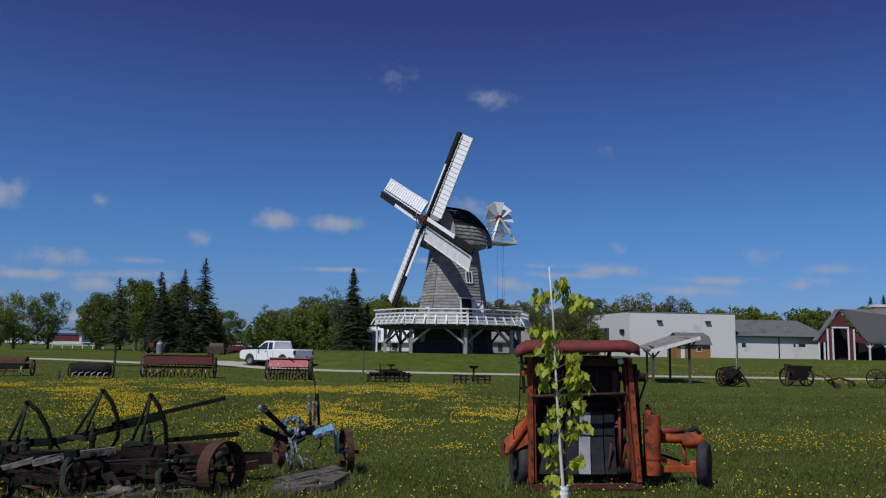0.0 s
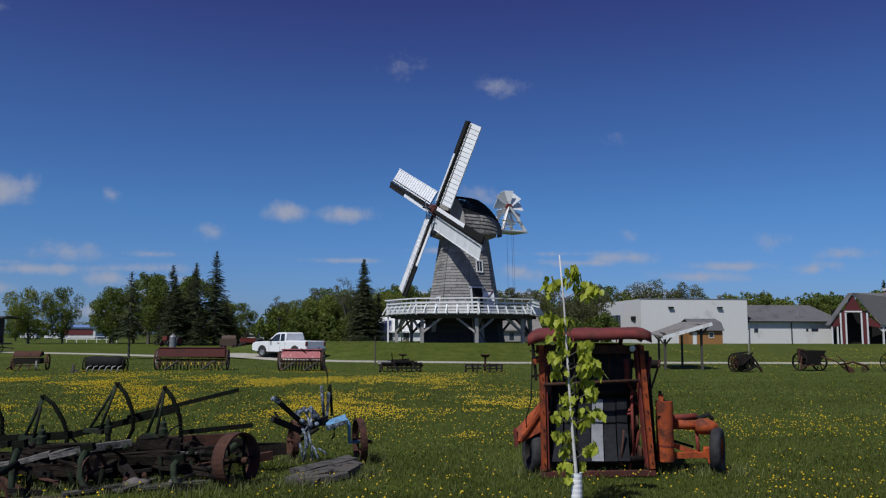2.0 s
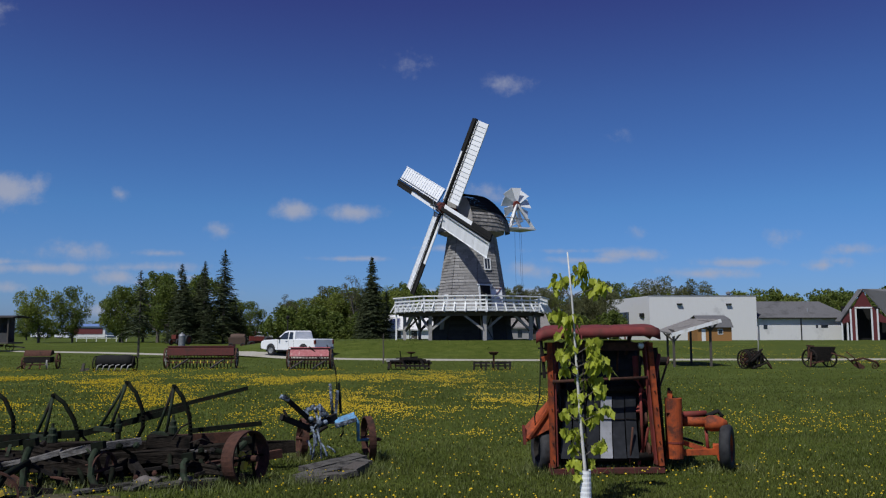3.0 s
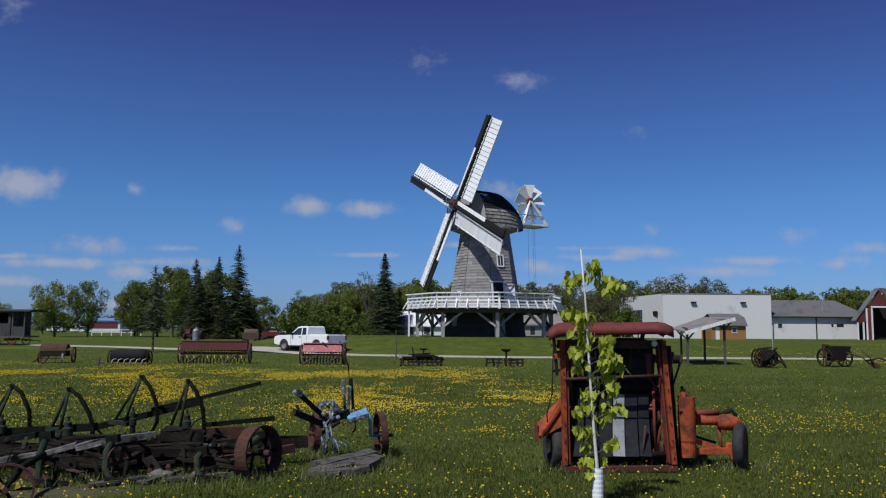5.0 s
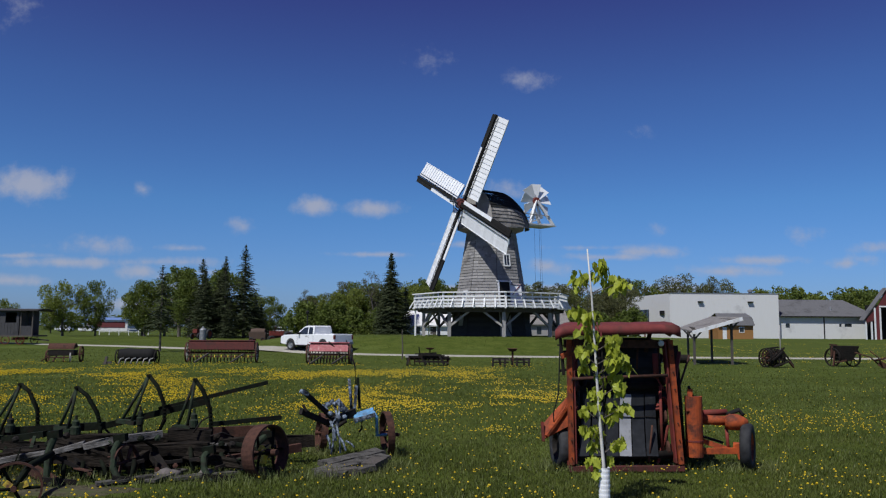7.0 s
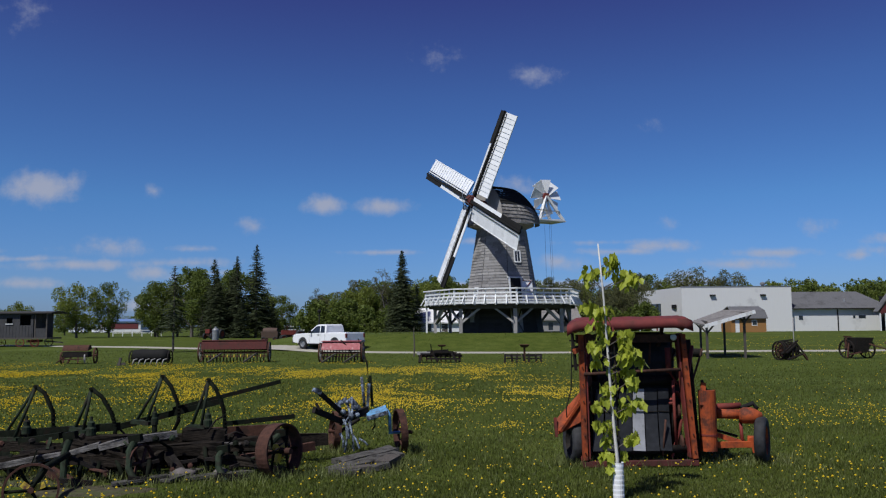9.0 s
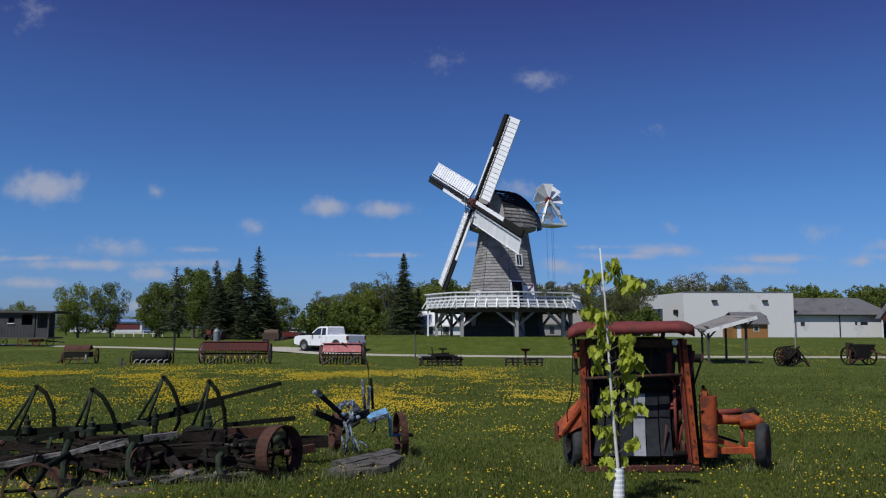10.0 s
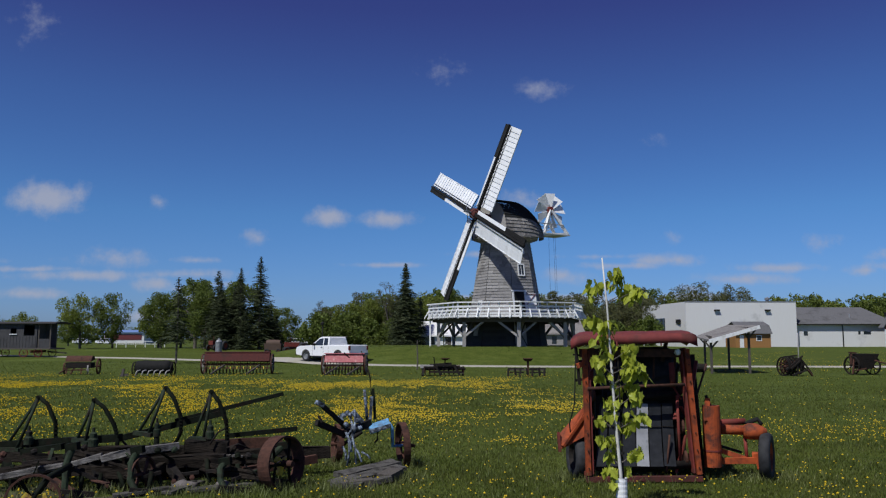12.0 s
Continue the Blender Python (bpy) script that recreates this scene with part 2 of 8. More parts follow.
M = dict(
    white=mat("white_paint", (0.78, 0.78, 0.76), (0.70, 0.70, 0.68), 9, 0.55, stain=(0.52, 0.50, 0.45), amount=0.35, stain_scale=2.5, vary=0.06, bump=0.15),
    sail=mat("sail_white_paint", (0.84, 0.84, 0.83), (0.78, 0.78, 0.77), 5, 0.5, stain=(0.66, 0.65, 0.62), amount=0.3, vary=0.06, bump=0.1),
    black=mat("black_paint_and_shade", (0.010, 0.010, 0.010), (0.022, 0.021, 0.019), 8, 0.85, vary=0.2, spec=0.2),
    siding=mat("weathered_siding", (0.19, 0.178, 0.166), (0.30, 0.287, 0.27), 5, 0.85, bump=0.5, stretch=(1, 1, 9), stain=(0.15, 0.14, 0.13), amount=0.5, stain_scale=0.9, island=0.22, depth=0.02),
    shingle=mat("weathered_shingle", (0.15, 0.135, 0.12), (0.29, 0.27, 0.245), 7, 0.9, bump=0.6, stretch=(1, 1, 4), stain=(0.10, 0.09, 0.08), amount=0.4, island=0.3, depth=0.02),
    tar=mat("tarred_boards", (0.022, 0.02, 0.018), (0.05, 0.045, 0.04), 6, 0.85, stretch=(1, 1, 8), island=0.25),
    post=mat("grey_timber", (0.24, 0.225, 0.205), (0.36, 0.34, 0.32), 10, 0.85, stretch=(4, 4, 0.6), bump=0.4),
    darkwood=mat("dark_timber", (0.05, 0.043, 0.036), (0.10, 0.085, 0.07), 10, 0.85, stretch=(4, 4, 0.6), bump=0.4),
    oldwood=mat("bleached_wood", (0.10, 0.09, 0.08), (0.25, 0.235, 0.215), 14, 0.9, stretch=(0.6, 6, 6), bump=0.7, stain=(0.025, 0.022, 0.02), amount=0.8, stain_scale=5),
    rust=mat("rusty_iron", (0.05, 0.024, 0.017), (0.095, 0.044, 0.03), 22, 0.9, spec=0.2, bump=0.5, stain=(0.025, 0.017, 0.014), amount=0.5, stain_scale=7),
    redrust=mat("faded_red_paint", (0.21, 0.040, 0.030), (0.14, 0.031, 0.025), 9, 0.75, spec=0.22, bump=0.3, stain=(0.085, 0.034, 0.022), amount=0.62, stain_scale=5.5),
    orange=mat("faded_orange_paint", (0.43, 0.088, 0.023), (0.29, 0.058, 0.019), 9, 0.75, spec=0.22, bump=0.3, stain=(0.095, 0.032, 0.020), amount=0.68, stain_scale=7),
    iron=mat("dark_green_iron", (0.006, 0.008, 0.005), (0.014, 0.017, 0.011), 18, 0.85, spec=0.06, bump=0.4, stain=(0.016, 0.010, 0.008), amount=0.5, stain_scale=8),
    greenpaint=mat("worn_green_paint", (0.014, 0.022, 0.012), (0.034, 0.046, 0.028), 16, 0.8, spec=0.12, bump=0.4, stain=(0.02, 0.014, 0.012), amount=0.6, stain_scale=9),
    steel=mat("grimy_steel", (0.011, 0.010, 0.009), (0.026, 0.022, 0.019), 20, 0.8, 0.0, spec=0.12, bump=0.4, stain=(0.035, 0.021, 0.016), amount=0.4, stain_scale=8),
    blue=mat("faded_blue_paint", (0.15, 0.36, 0.60), (0.11, 0.27, 0.46), 12, 0.6, bump=0.3, stain=(0.08, 0.09, 0.11), amount=0.55, stain_scale=9),
    # worn blue paint; its pale flecks are highlights put into the colour
    blueworn_glint=mat("flaked_blue_paint_with_glints", (0.34, 0.41, 0.50), (0.04, 0.055, 0.085), 22, 0.75, bump=0.5, stain=(0.012, 0.013, 0.016), amount=0.95, stain_scale=20),
    yellow=mat("yellow_paint", (0.62, 0.45, 0.03), (0.5, 0.36, 0.03), 14, 0.6, stain=(0.13, 0.06, 0.03), amount=0.4, stain_scale=9),
    rubber=mat("old_rubber", (0.018, 0.018, 0.019), (0.04, 0.04, 0.042), 16, 0.75, bump=0.3, spec=0.3),
    belt=mat("black_belting", (0.010, 0.011, 0.013), (0.022, 0.023, 0.027), 12, 0.7, spec=0.25, bump=0.3, stain=(0.035, 0.035, 0.04), amount=0.3, stain_scale=6),
    beltgrey=mat("bleached_belting", (0.22, 0.22, 0.23), (0.30, 0.30, 0.31), 12, 0.7, bump=0.3, stain=(0.12, 0.12, 0.12), amount=0.4, stain_scale=6),
    barnred=mat("barn_red_boards", (0.085, 0.014, 0.015), (0.125, 0.021, 0.021), 6, 0.75, stretch=(8, 8, 0.5), bump=0.3),
    roofgrey=mat("grey_roofing", (0.085, 0.083, 0.085), (0.14, 0.137, 0.137), 5, 0.9, bump=0.4, stretch=(1, 4, 4), stain=(0.065, 0.063, 0.062), amount=0.4, stain_scale=0.5),
    cladding=mat("white_steel_cladding", (0.66, 0.65, 0.62), (0.64, 0.63, 0.60), 1.2, 0.6, bump=0.1, stretch=(6, 6, 0.3), stain=(0.47, 0.46, 0.44), amount=0.3, stain_scale=0.3, vary=0.02),
    ochre=mat("ochre_boards", (0.36, 0.18, 0.05), (0.29, 0.14, 0.04), 5, 0.75, stretch=(6, 6, 0.5)),
    brick=mat("chimney_brick", (0.26, 0.13, 0.10), (0.36, 0.22, 0.18), 12, 0.9),
    gravel=mat("pale_gravel", (0.30, 0.275, 0.22), (0.42, 0.39, 0.32), 9, 0.95, bump=0.4, stain=(0.30, 0.28, 0.2), amount=0.4, stain_scale=0.35, vary=0),
    bark=mat("bark", (0.06, 0.05, 0.04), (0.14, 0.12, 0.10), 14, 0.9, bump=0.7, stretch=(3, 3, 0.7)),
    palebark=mat("pale_young_bark", (0.46, 0.44, 0.40), (0.62, 0.60, 0.55), 18, 0.8, bump=0.3, stain=(0.2, 0.18, 0.14), amount=0.3, stain_scale=12),
    plastic=mat("white_plastic", (0.80, 0.80, 0.78), (0.72, 0.72, 0.70), 20, 0.45, bump=0.1),
    carwhite=mat("white_car_paint", (0.80, 0.80, 0.79), (0.77, 0.77, 0.76), 2, 0.25, bump=0, vary=0),
    pink=mat("faded_pink_red_paint", (0.40, 0.115, 0.12), (0.26, 0.062, 0.064), 12, 0.7, bump=0.3, stain=(0.50, 0.30, 0.28), amount=0.4, stain_scale=6),
    galv=mat("galvanised_steel", (0.22, 0.225, 0.23), (0.30, 0.305, 0.31), 8, 0.55, 0.35, bump=0.1),
    hay=mat("rusty_brown_sheet", (0.06, 0.036, 0.024), (0.10, 0.06, 0.038), 12, 0.8),
    glass=glassy("dark_glass"),
    greyplank=mat("dark_weathered_planks", (0.045, 0.042, 0.038), (0.12, 0.112, 0.10), 16, 0.95, stretch=(0.6, 6, 6), bump=0.8, stain=(0.02, 0.018, 0.016), amount=0.6, stain_scale=6, spec=0.2),
    # dark soil whose tone also carries the shadow under the machines
    soil=mat("bare_dry_soil_and_shade", (0.045, 0.042, 0.024), (0.10, 0.085, 0.055), 14, 0.95, bump=0.8, stain=(0.07, 0.08, 0.03), amount=0.6, stain_scale=3, vary=0, spec=0.1),
    stone=mat("field_stone", (0.10, 0.085, 0.078), (0.18, 0.155, 0.145), 18, 0.9, bump=0.6, stain=(0.09, 0.08, 0.075), amount=0.5, stain_scale=9, vary=0.2),
    van=mat("dark_grey_boards", (0.040, 0.039, 0.041), (0.078, 0.076, 0.078), 6, 0.85, stretch=(8, 8, 0.5), bump=0.3, stain=(0.035, 0.034, 0.035), amount=0.5),
    maroon=mat("faded_maroon_paint", (0.065, 0.019, 0.016), (0.10, 0.027, 0.022), 10, 0.75, bump=0.3, stain=(0.05, 0.024, 0.018), amount=0.5, stain_scale=3, spec=0.25),
    bluegrey=mat("blue_grey_roofing", (0.12, 0.19, 0.38), (0.15, 0.23, 0.42), 2, 0.6),
    leaf=leafy("fresh_leaves", (0.15, 0.185, 0.03), (0.21, 0.24, 0.045)),
    leafdark=leafy("dark_leaves", (0.105, 0.145, 0.026), (0.15, 0.182, 0.036)),
    leafolive=leafy("budding_leaves", (0.115, 0.125, 0.045), (0.155, 0.155, 0.065)),
    needle=leafy("spruce_needles", (0.034, 0.046, 0.018), (0.056, 0.066, 0.026), 0.15, rough=0.8),
    rotwood=mat("rotten_dark_timber", (0.009, 0.007, 0.005), (0.034, 0.027, 0.021), 16, 0.95, stretch=(0.6, 6, 6), bump=0.9, stain=(0.008, 0.007, 0.006), amount=0.7, stain_scale=6, spec=0.1),
    rooftin=mat("weathered_red_tin", (0.17, 0.034, 0.030), (0.115, 0.026, 0.024), 9, 0.75, spec=0.25, bump=0.3, stain=(0.075, 0.026, 0.020), amount=0.6, stain_scale=3.5),
    maple=leafy("young_maple_leaves", (0.30, 0.34, 0.03), (0.40, 0.43, 0.06), 0.4, 0.25, 0.45),
    blade=leafy("grass_blades", (0.066, 0.085, 0.014), (0.102, 0.117, 0.022), 0.25, 0.4),
    strawblade=leafy("pale_grass_blades", (0.12, 0.145, 0.04), (0.17, 0.18, 0.06), 0.3, 0.35),
    petal=leafy("dandelion_petals", (0.76, 0.56, 0.013), (0.66, 0.47, 0.011), 0.3, 0.15),
)


def grass_material():
    m = mat("lawn", (0.049, 0.068, 0.011), (0.081, 0.099, 0.019), 1.7, 0.95, bump=0.8, vary=0, spec=0.04, depth=0.05,
            stain=(0.10, 0.125, 0.030), amount=0.45, stain_scale=0.13)
    nt = m.node_tree
    bsdf = nt.nodes["Principled BSDF"]
    src = bsdf.inputs["Base Color"].links[0].from_socket
    co = nt.nodes.new("ShaderNodeTexCoord")
    n = nt.nodes.new("ShaderNodeTexNoise"); n.inputs["Scale"].default_value = 22; n.inputs["Detail"].default_value = 4
    link(nt, co.outputs["Object"], n.inputs["Vector"])
    r = nt.nodes.new("ShaderNodeMapRange"); r.inputs[1].default_value, r.inputs[2].default_value = 0.3, 0.7
    r.inputs[3].default_value, r.inputs[4].default_value = 0.62, 1.38
    link(nt, n.outputs[0], r.inputs[0])
    h = nt.nodes.new("ShaderNodeHueSaturation")
    link(nt, r.outputs[0], h.inputs["Value"]); link(nt, src, h.inputs["Color"]); link(nt, h.outputs[0], bsdf.inputs["Base Color"])
    return m


M["lawn"] = grass_material()


# ---- building helpers ----
def shape(name, bm, material, parent=None, smooth=False):
    bmesh.ops.recalc_face_normals(bm, faces=bm.faces)
    me = bpy.data.meshes.new(name)
    bm.to_mesh(me)
    bm.free()
    if smooth:
        for p in me.polygons:
            p.use_smooth = True
    me.materials.append(M[material])
    ob = new(name, me)
    ob.parent = parent
    return ob


def part(name, bm, material, parent, label="", smooth=False):
    ob = shape(name, bm, material, parent, smooth)
    return tagged(ob, label)


def thing(name, m, label, category, group="", kind=""):
    ob = new(name)
    ob.matrix_world = m
    return tagged(ob, label, category, group, kind)


def box(bm, lo, hi, m=None, taper=1.0):
    v = []
    for z, k in ((lo[2], 1.0), (hi[2], taper)):
        cx, cy = (lo[0] + hi[0]) / 2, (lo[1] + hi[1]) / 2
        for x, y in ((lo[0], lo[1]), (hi[0], lo[1]), (hi[0], hi[1]), (lo[0], hi[1])):
            p = Vector((cx + (x - cx) * k, cy + (y - cy) * k, z))
            v.append(bm.verts.new(m @ p if m else p))
    for f in ((3, 2, 1, 0), (4, 5, 6, 7), (0, 1, 5, 4), (1, 2, 6, 5), (2, 3, 7, 6), (3, 0, 4, 7)):
        bm.faces.new([v[i] for i in f])
    return bm


def along(p, q, up=(0, 0, 1)):
    p, q, up = Vector(p), Vector(q), Vector(up)
    z = (q - p).normalized()
    if abs(z.dot(up)) > 0.98:
        up = Vector((0, 1, 0))
    x = up.cross(z).normalized()
    y = z.cross(x)
    m = Matrix((x, y, z)).transposed().to_4x4()
    m.translation = p
    return m, (q - p).length


def bar(bm, p, q, w, h=None, taper=1.0, up=(0, 0, 1)):
    """A squared bar from p to q, w across and h along up."""
    h = h or w
    m, n = along(p, q, up)
    return box(bm, (-w / 2, -h / 2, 0), (w / 2, h / 2, n), m, taper)


def bars(name, p, q, w, h, material, parent, label="", taper=1.0, up=(0, 0, 1)):
    return part(name, bar(bmesh.new(), p, q, w, h, taper, up), material, parent, label)


def tube(bm, pts, r0, r1=None, seg=8, cap=True):
    """A round bar along points."""
    r1 = r0 if r1 is None else r1
    pts = [Vector(p) for p in pts]
    rings = []
    for i, p in enumerate(pts):
        a, b = pts[max(i - 1, 0)], pts[min(i + 1, len(pts) - 1)]
        m, _ = along(a, b)
        r = r0 + (r1 - r0) * i / (len(pts) - 1)
        ring = []
        for k in range(seg):
            w = 2 * math.pi * k / seg
            o = m.to_3x3() @ Vector((r * math.cos(w), r * math.sin(w), 0))
            ring.append(bm.verts.new(p + o))
        rings.append(ring)
    for a, b in zip(rings, rings[1:]):
        for k in range(seg):
            bm.faces.new((a[k], a[(k + 1) % seg], b[(k + 1) % seg], b[k]))
    if cap:
        bm.faces.new(rings[0][::-1]); bm.faces.new(rings[-1])
    return bm


def rod(name, pts, r, material, parent, label="", r1=None, seg=8):
    return part(name, tube(bmesh.new(), pts, r, r1, seg), material, parent, label, True)


def lathe(bm, profile, m, seg=24):
    """A turned shape: rows of (radius, height) round m's z axis."""
    rings = []
    for r, z in profile:
        rings.append([bm.verts.new(m @ Vector((r * math.cos(2 * math.pi * k / seg), r * math.sin(2 * math.pi * k / seg), z))) for k in range(seg)])
    for a, b in zip(rings, rings[1:]):
        for k in range(seg):
            bm.faces.new((a[k], a[(k + 1) % seg], b[(k + 1) % seg], b[k]))
    return bm


def axle_frame(centre, axis):
    m, _ = along(centre, Vector(centre) + Vector(axis))
    return m


def ring_band(bm, m, r, width, thick, seg=28):
    h = width / 2
    return lathe(bm, [(r, -h), (r, h), (r - thick, h), (r - thick, -h), (r, -h)], m, seg)


def iron_wheel(parent, centre, axis, r, width, material="rust", spokes=8, thick=0.02, spoke_mat=None, seg=28, spoke_r=0.012, label=""):
    m = axle_frame(centre, axis)
    hub = part("wheel", lathe(bmesh.new(), [(0, -width), (r * 0.11, -width), (r * 0.13, 0), (r * 0.11, width), (0, width)], m, 12), material, parent, label)
    part("rim", ring_band(bmesh.new(), m, r, width, thick, seg), material, hub)
    for k in range(spokes):
        w = 2 * math.pi * k / spokes
        d = Vector((math.cos(w), math.sin(w), 0))
        side = 0.5 * width * (1 if k % 2 else -1)
        rod("spoke", [m @ (d * r * 0.1 + Vector((0, 0, side))), m @ (d * (r - thick / 2))], spoke_r, spoke_mat or material, hub, seg=5)
    return hub


def tyre_wheel(parent, centre, axis, r, width, rim_mat="orange", tread=True):
    m = axle_frame(centre, axis)
    h = width / 2
    ty = part("wheel", lathe(bmesh.new(), [(r * 0.6, -h * 0.8), (r * 0.72, -h), (r * 0.9, -h * 0.98), (r * 0.98, -h * 0.7), (r, 0), (r * 0.98, h * 0.7), (r * 0.9, h * 0.98), (r * 0.72, h), (r * 0.6, h * 0.8)], m, 32), "rubber", parent, "worn black rubber tyre", True)
    part("rim", lathe(bmesh.new(), [(0, h * 0.3), (r * 0.2, h * 0.35), (r * 0.24, h * 0.1), (r * 0.5, h * 0.2), (r * 0.6, h * 0.8), (r * 0.62, h * 0.8), (r * 0.6, -h * 0.8), (r * 0.5, -h * 0.2), (r * 0.2, -h * 0.3), (0, -h * 0.3)], m, 24), rim_mat, ty)
    return ty


def smooth(t):
    t = max(0.0, min(1.0, t))
    return t * t * (3 - 2 * t)


def ground_z(x, y):
    """Height of the lawn: level near the viewer, a low mound under the mill, a gentle rise behind."""
    rise = 0.42 * smooth((y - 60) / 65)
    r = math.hypot((x - 4) / 23, (y - 67) / 15.2)
    mound = 1.12 * smooth((1 - r) / 0.42)
    return max(rise, mound) + 0.03 * noise.noise((x * 0.13, y * 0.13, 0)) * smooth((y - 14) / 10)


def mesh_from(name, verts, faces, material, smooth_it=False):
    me = bpy.data.meshes.new(name)
    me.from_pydata([tuple(v) for v in verts], [], faces)
    me.materials.append(M[material])
    if smooth_it:
        for p in me.polygons:
            p.use_smooth = True
    return me


# ---- the ground ----
def make_ground():
    def steps(fine0, fine1, step, far):
        a = list(np.arange(fine0, fine1 + step, step))
        k = step
        while a[-1] < far:
            k *= 1.5
            a.append(a[-1] + k)
        k = step
        while a[0] > -far:
            k *= 1.5
            a.insert(0, a[0] - k)
        return a
    xs, ys = steps(-60, 90, 1.5, 2600), steps(-10, 160, 1.5, 2600)
    verts = [(x, y, ground_z(x, y) if -200 < y < 300 else 0.42 * (y > 0)) for y in ys for x in xs]
    n = len(xs)
    faces = [(j * n + i, j * n + i + 1, (j + 1) * n + i + 1, (j + 1) * n + i) for j in range(len(ys) - 1) for i in range(n - 1)]
    tagged(new("ground", mesh_from("ground", verts, faces, "lawn", True)), "green mown lawn with a low mound under the windmill", "lawn", kind="structure")


make_ground()


def make_road(name, pts, width, label):
    verts, faces = [], []
    fine = []
    for (x0, y0), (x1, y1) in zip(pts, pts[1:]):
        n = max(2, int(math.hypot(x1 - x0, y1 - y0) / 1.5))
        fine += [(x0 + (x1 - x0) * k / n, y0 + (y1 - y0) * k / n) for k in range(n)]
    fine.append(pts[-1])
    for _ in range(4):
        fine = [fine[0]] + [tuple((a[k] + 2 * b[k] + c[k]) / 4 for k in (0, 1)) for a, b, c in zip(fine, fine[1:], fine[2:])] + [fine[-1]]
    for i, (x, y) in enumerate(fine):
        a, b = fine[max(i - 1, 0)], fine[min(i + 1, len(fine) - 1)]
        d = Vector((b[0] - a[0], b[1] - a[1])).normalized()
        wob = 0.18 * noise.noise((x * 0.4, y * 0.4, 3))
        for s in (-1, -0.5, 0, 0.5, 1):
            px, py = x - d.y * s * (width / 2 + wob), y + d.x * s * (width / 2 + wob)
            verts.append((px, py, max(ground_z(px, py), ground_z(x, y)) + (0.05 if abs(s) < 1 else -0.02)))
    for i in range(len(fine) - 1):
        for k in range(4):
            faces.append((i * 5 + k, i * 5 + k + 1, i * 5 + 6 + k, i * 5 + 5 + k))
    tagged(new(name, mesh_from(name, verts, faces, "gravel", True)), label, "road", kind="structure")


make_road("road", [(-95, 84), (-60, 80), (-40, 77), (-24, 68), (-12, 58.5), (-5, 52.2), (6, 49.8), (20, 49.4), (40, 49.2), (80, 49.5), (120, 50)], 2.5, "pale gravel drive curving through the lawn")


# ---- trees ----
def leaf_cloud(name, centres, radii, count, size, material, seed, flat=1.0):
    rng = np.random.default_rng(seed)
    centres, radii = np.array(centres), np.array(radii)
    pick = rng.choice(len(centres), count, p=radii ** 2 / np.sum(radii ** 2))
    d = rng.normal(size=(count, 3)); d /= np.linalg.norm(d, axis=1)[:, None]
    c = centres[pick] + d * (radii[pick] * rng.uniform(0.35, 1.08, count) ** 0.6)[:, None] * (1, 1, flat)
    a = rng.normal(size=(count, 3)); a /= np.linalg.norm(a, axis=1)[:, None]
    b = np.cross(a, rng.normal(size=(count, 3))); b /= np.linalg.norm(b, axis=1)[:, None]
    s = size * rng.uniform(0.6, 1.3, count)[:, None]
    v = np.stack([c - a * s, c + b * s * 0.55, c + a * s, c - b * s * 0.55], 1).reshape(-1, 3)
    return mesh_from(name, v.tolist(), [(4 * i, 4 * i + 1, 4 * i + 2, 4 * i + 3) for i in range(count)], material)


def broad_tree(h, w, seed, material, count=6800, low=0.2, label="broad leafy tree in fresh spring green", size=0.15, name="tree"):
    rnd = random.Random(seed)
    t = thing(name, pose(0, -400, 0), label, "tree", "trees round the grounds")
    bm = bmesh.new()
    lean = rnd.uniform(-0.06, 0.06) * h
    top = Vector((lean, 0, h * 0.6))
    tube(bm, [(0, 0, -0.2), (lean * 0.3, 0, h * 0.2), (lean * 0.7, 0.1, h * 0.4), top], h * 0.026, h * 0.008, 8)
    centres, radii = [], []
    for k in range(10):
        z = h * rnd.uniform(low, 0.55)
        a = k * 2.4 + rnd.uniform(-0.4, 0.4)
        reach = w * 0.5 * rnd.uniform(0.55, 0.9)
        e = Vector((math.cos(a) * reach, math.sin(a) * reach, z + h * rnd.uniform(0.12, 0.3)))
        s = Vector((lean * z / h, 0, z))
        tube(bm, [s, (s + e) / 2 + Vector((0, 0, -0.03 * h)), e], h * 0.011, h * 0.003, 6)
        centres.append(e); radii.append(w * rnd.uniform(0.12, 0.19))
    for k in range(34):
        a, q = rnd.uniform(0, 6.28), math.sqrt(rnd.random())
        z = rnd.uniform(-1, 1)
        rr = math.sqrt(1 - z * z * 0.9)
        centres.append(Vector((math.cos(a) * q * rr * w * 0.42 + lean, math.sin(a) * q * rr * w * 0.42, h * (0.5 + low * 0.6) + z * h * (0.43 - low * 0.5))))
        radii.append(w * rnd.uniform(0.07, 0.15))
    part("trunk", bm, "bark", t)
    crown = new("crown", leaf_cloud("crown", centres, radii, count, size, material, seed))
    crown.parent = t
    return t


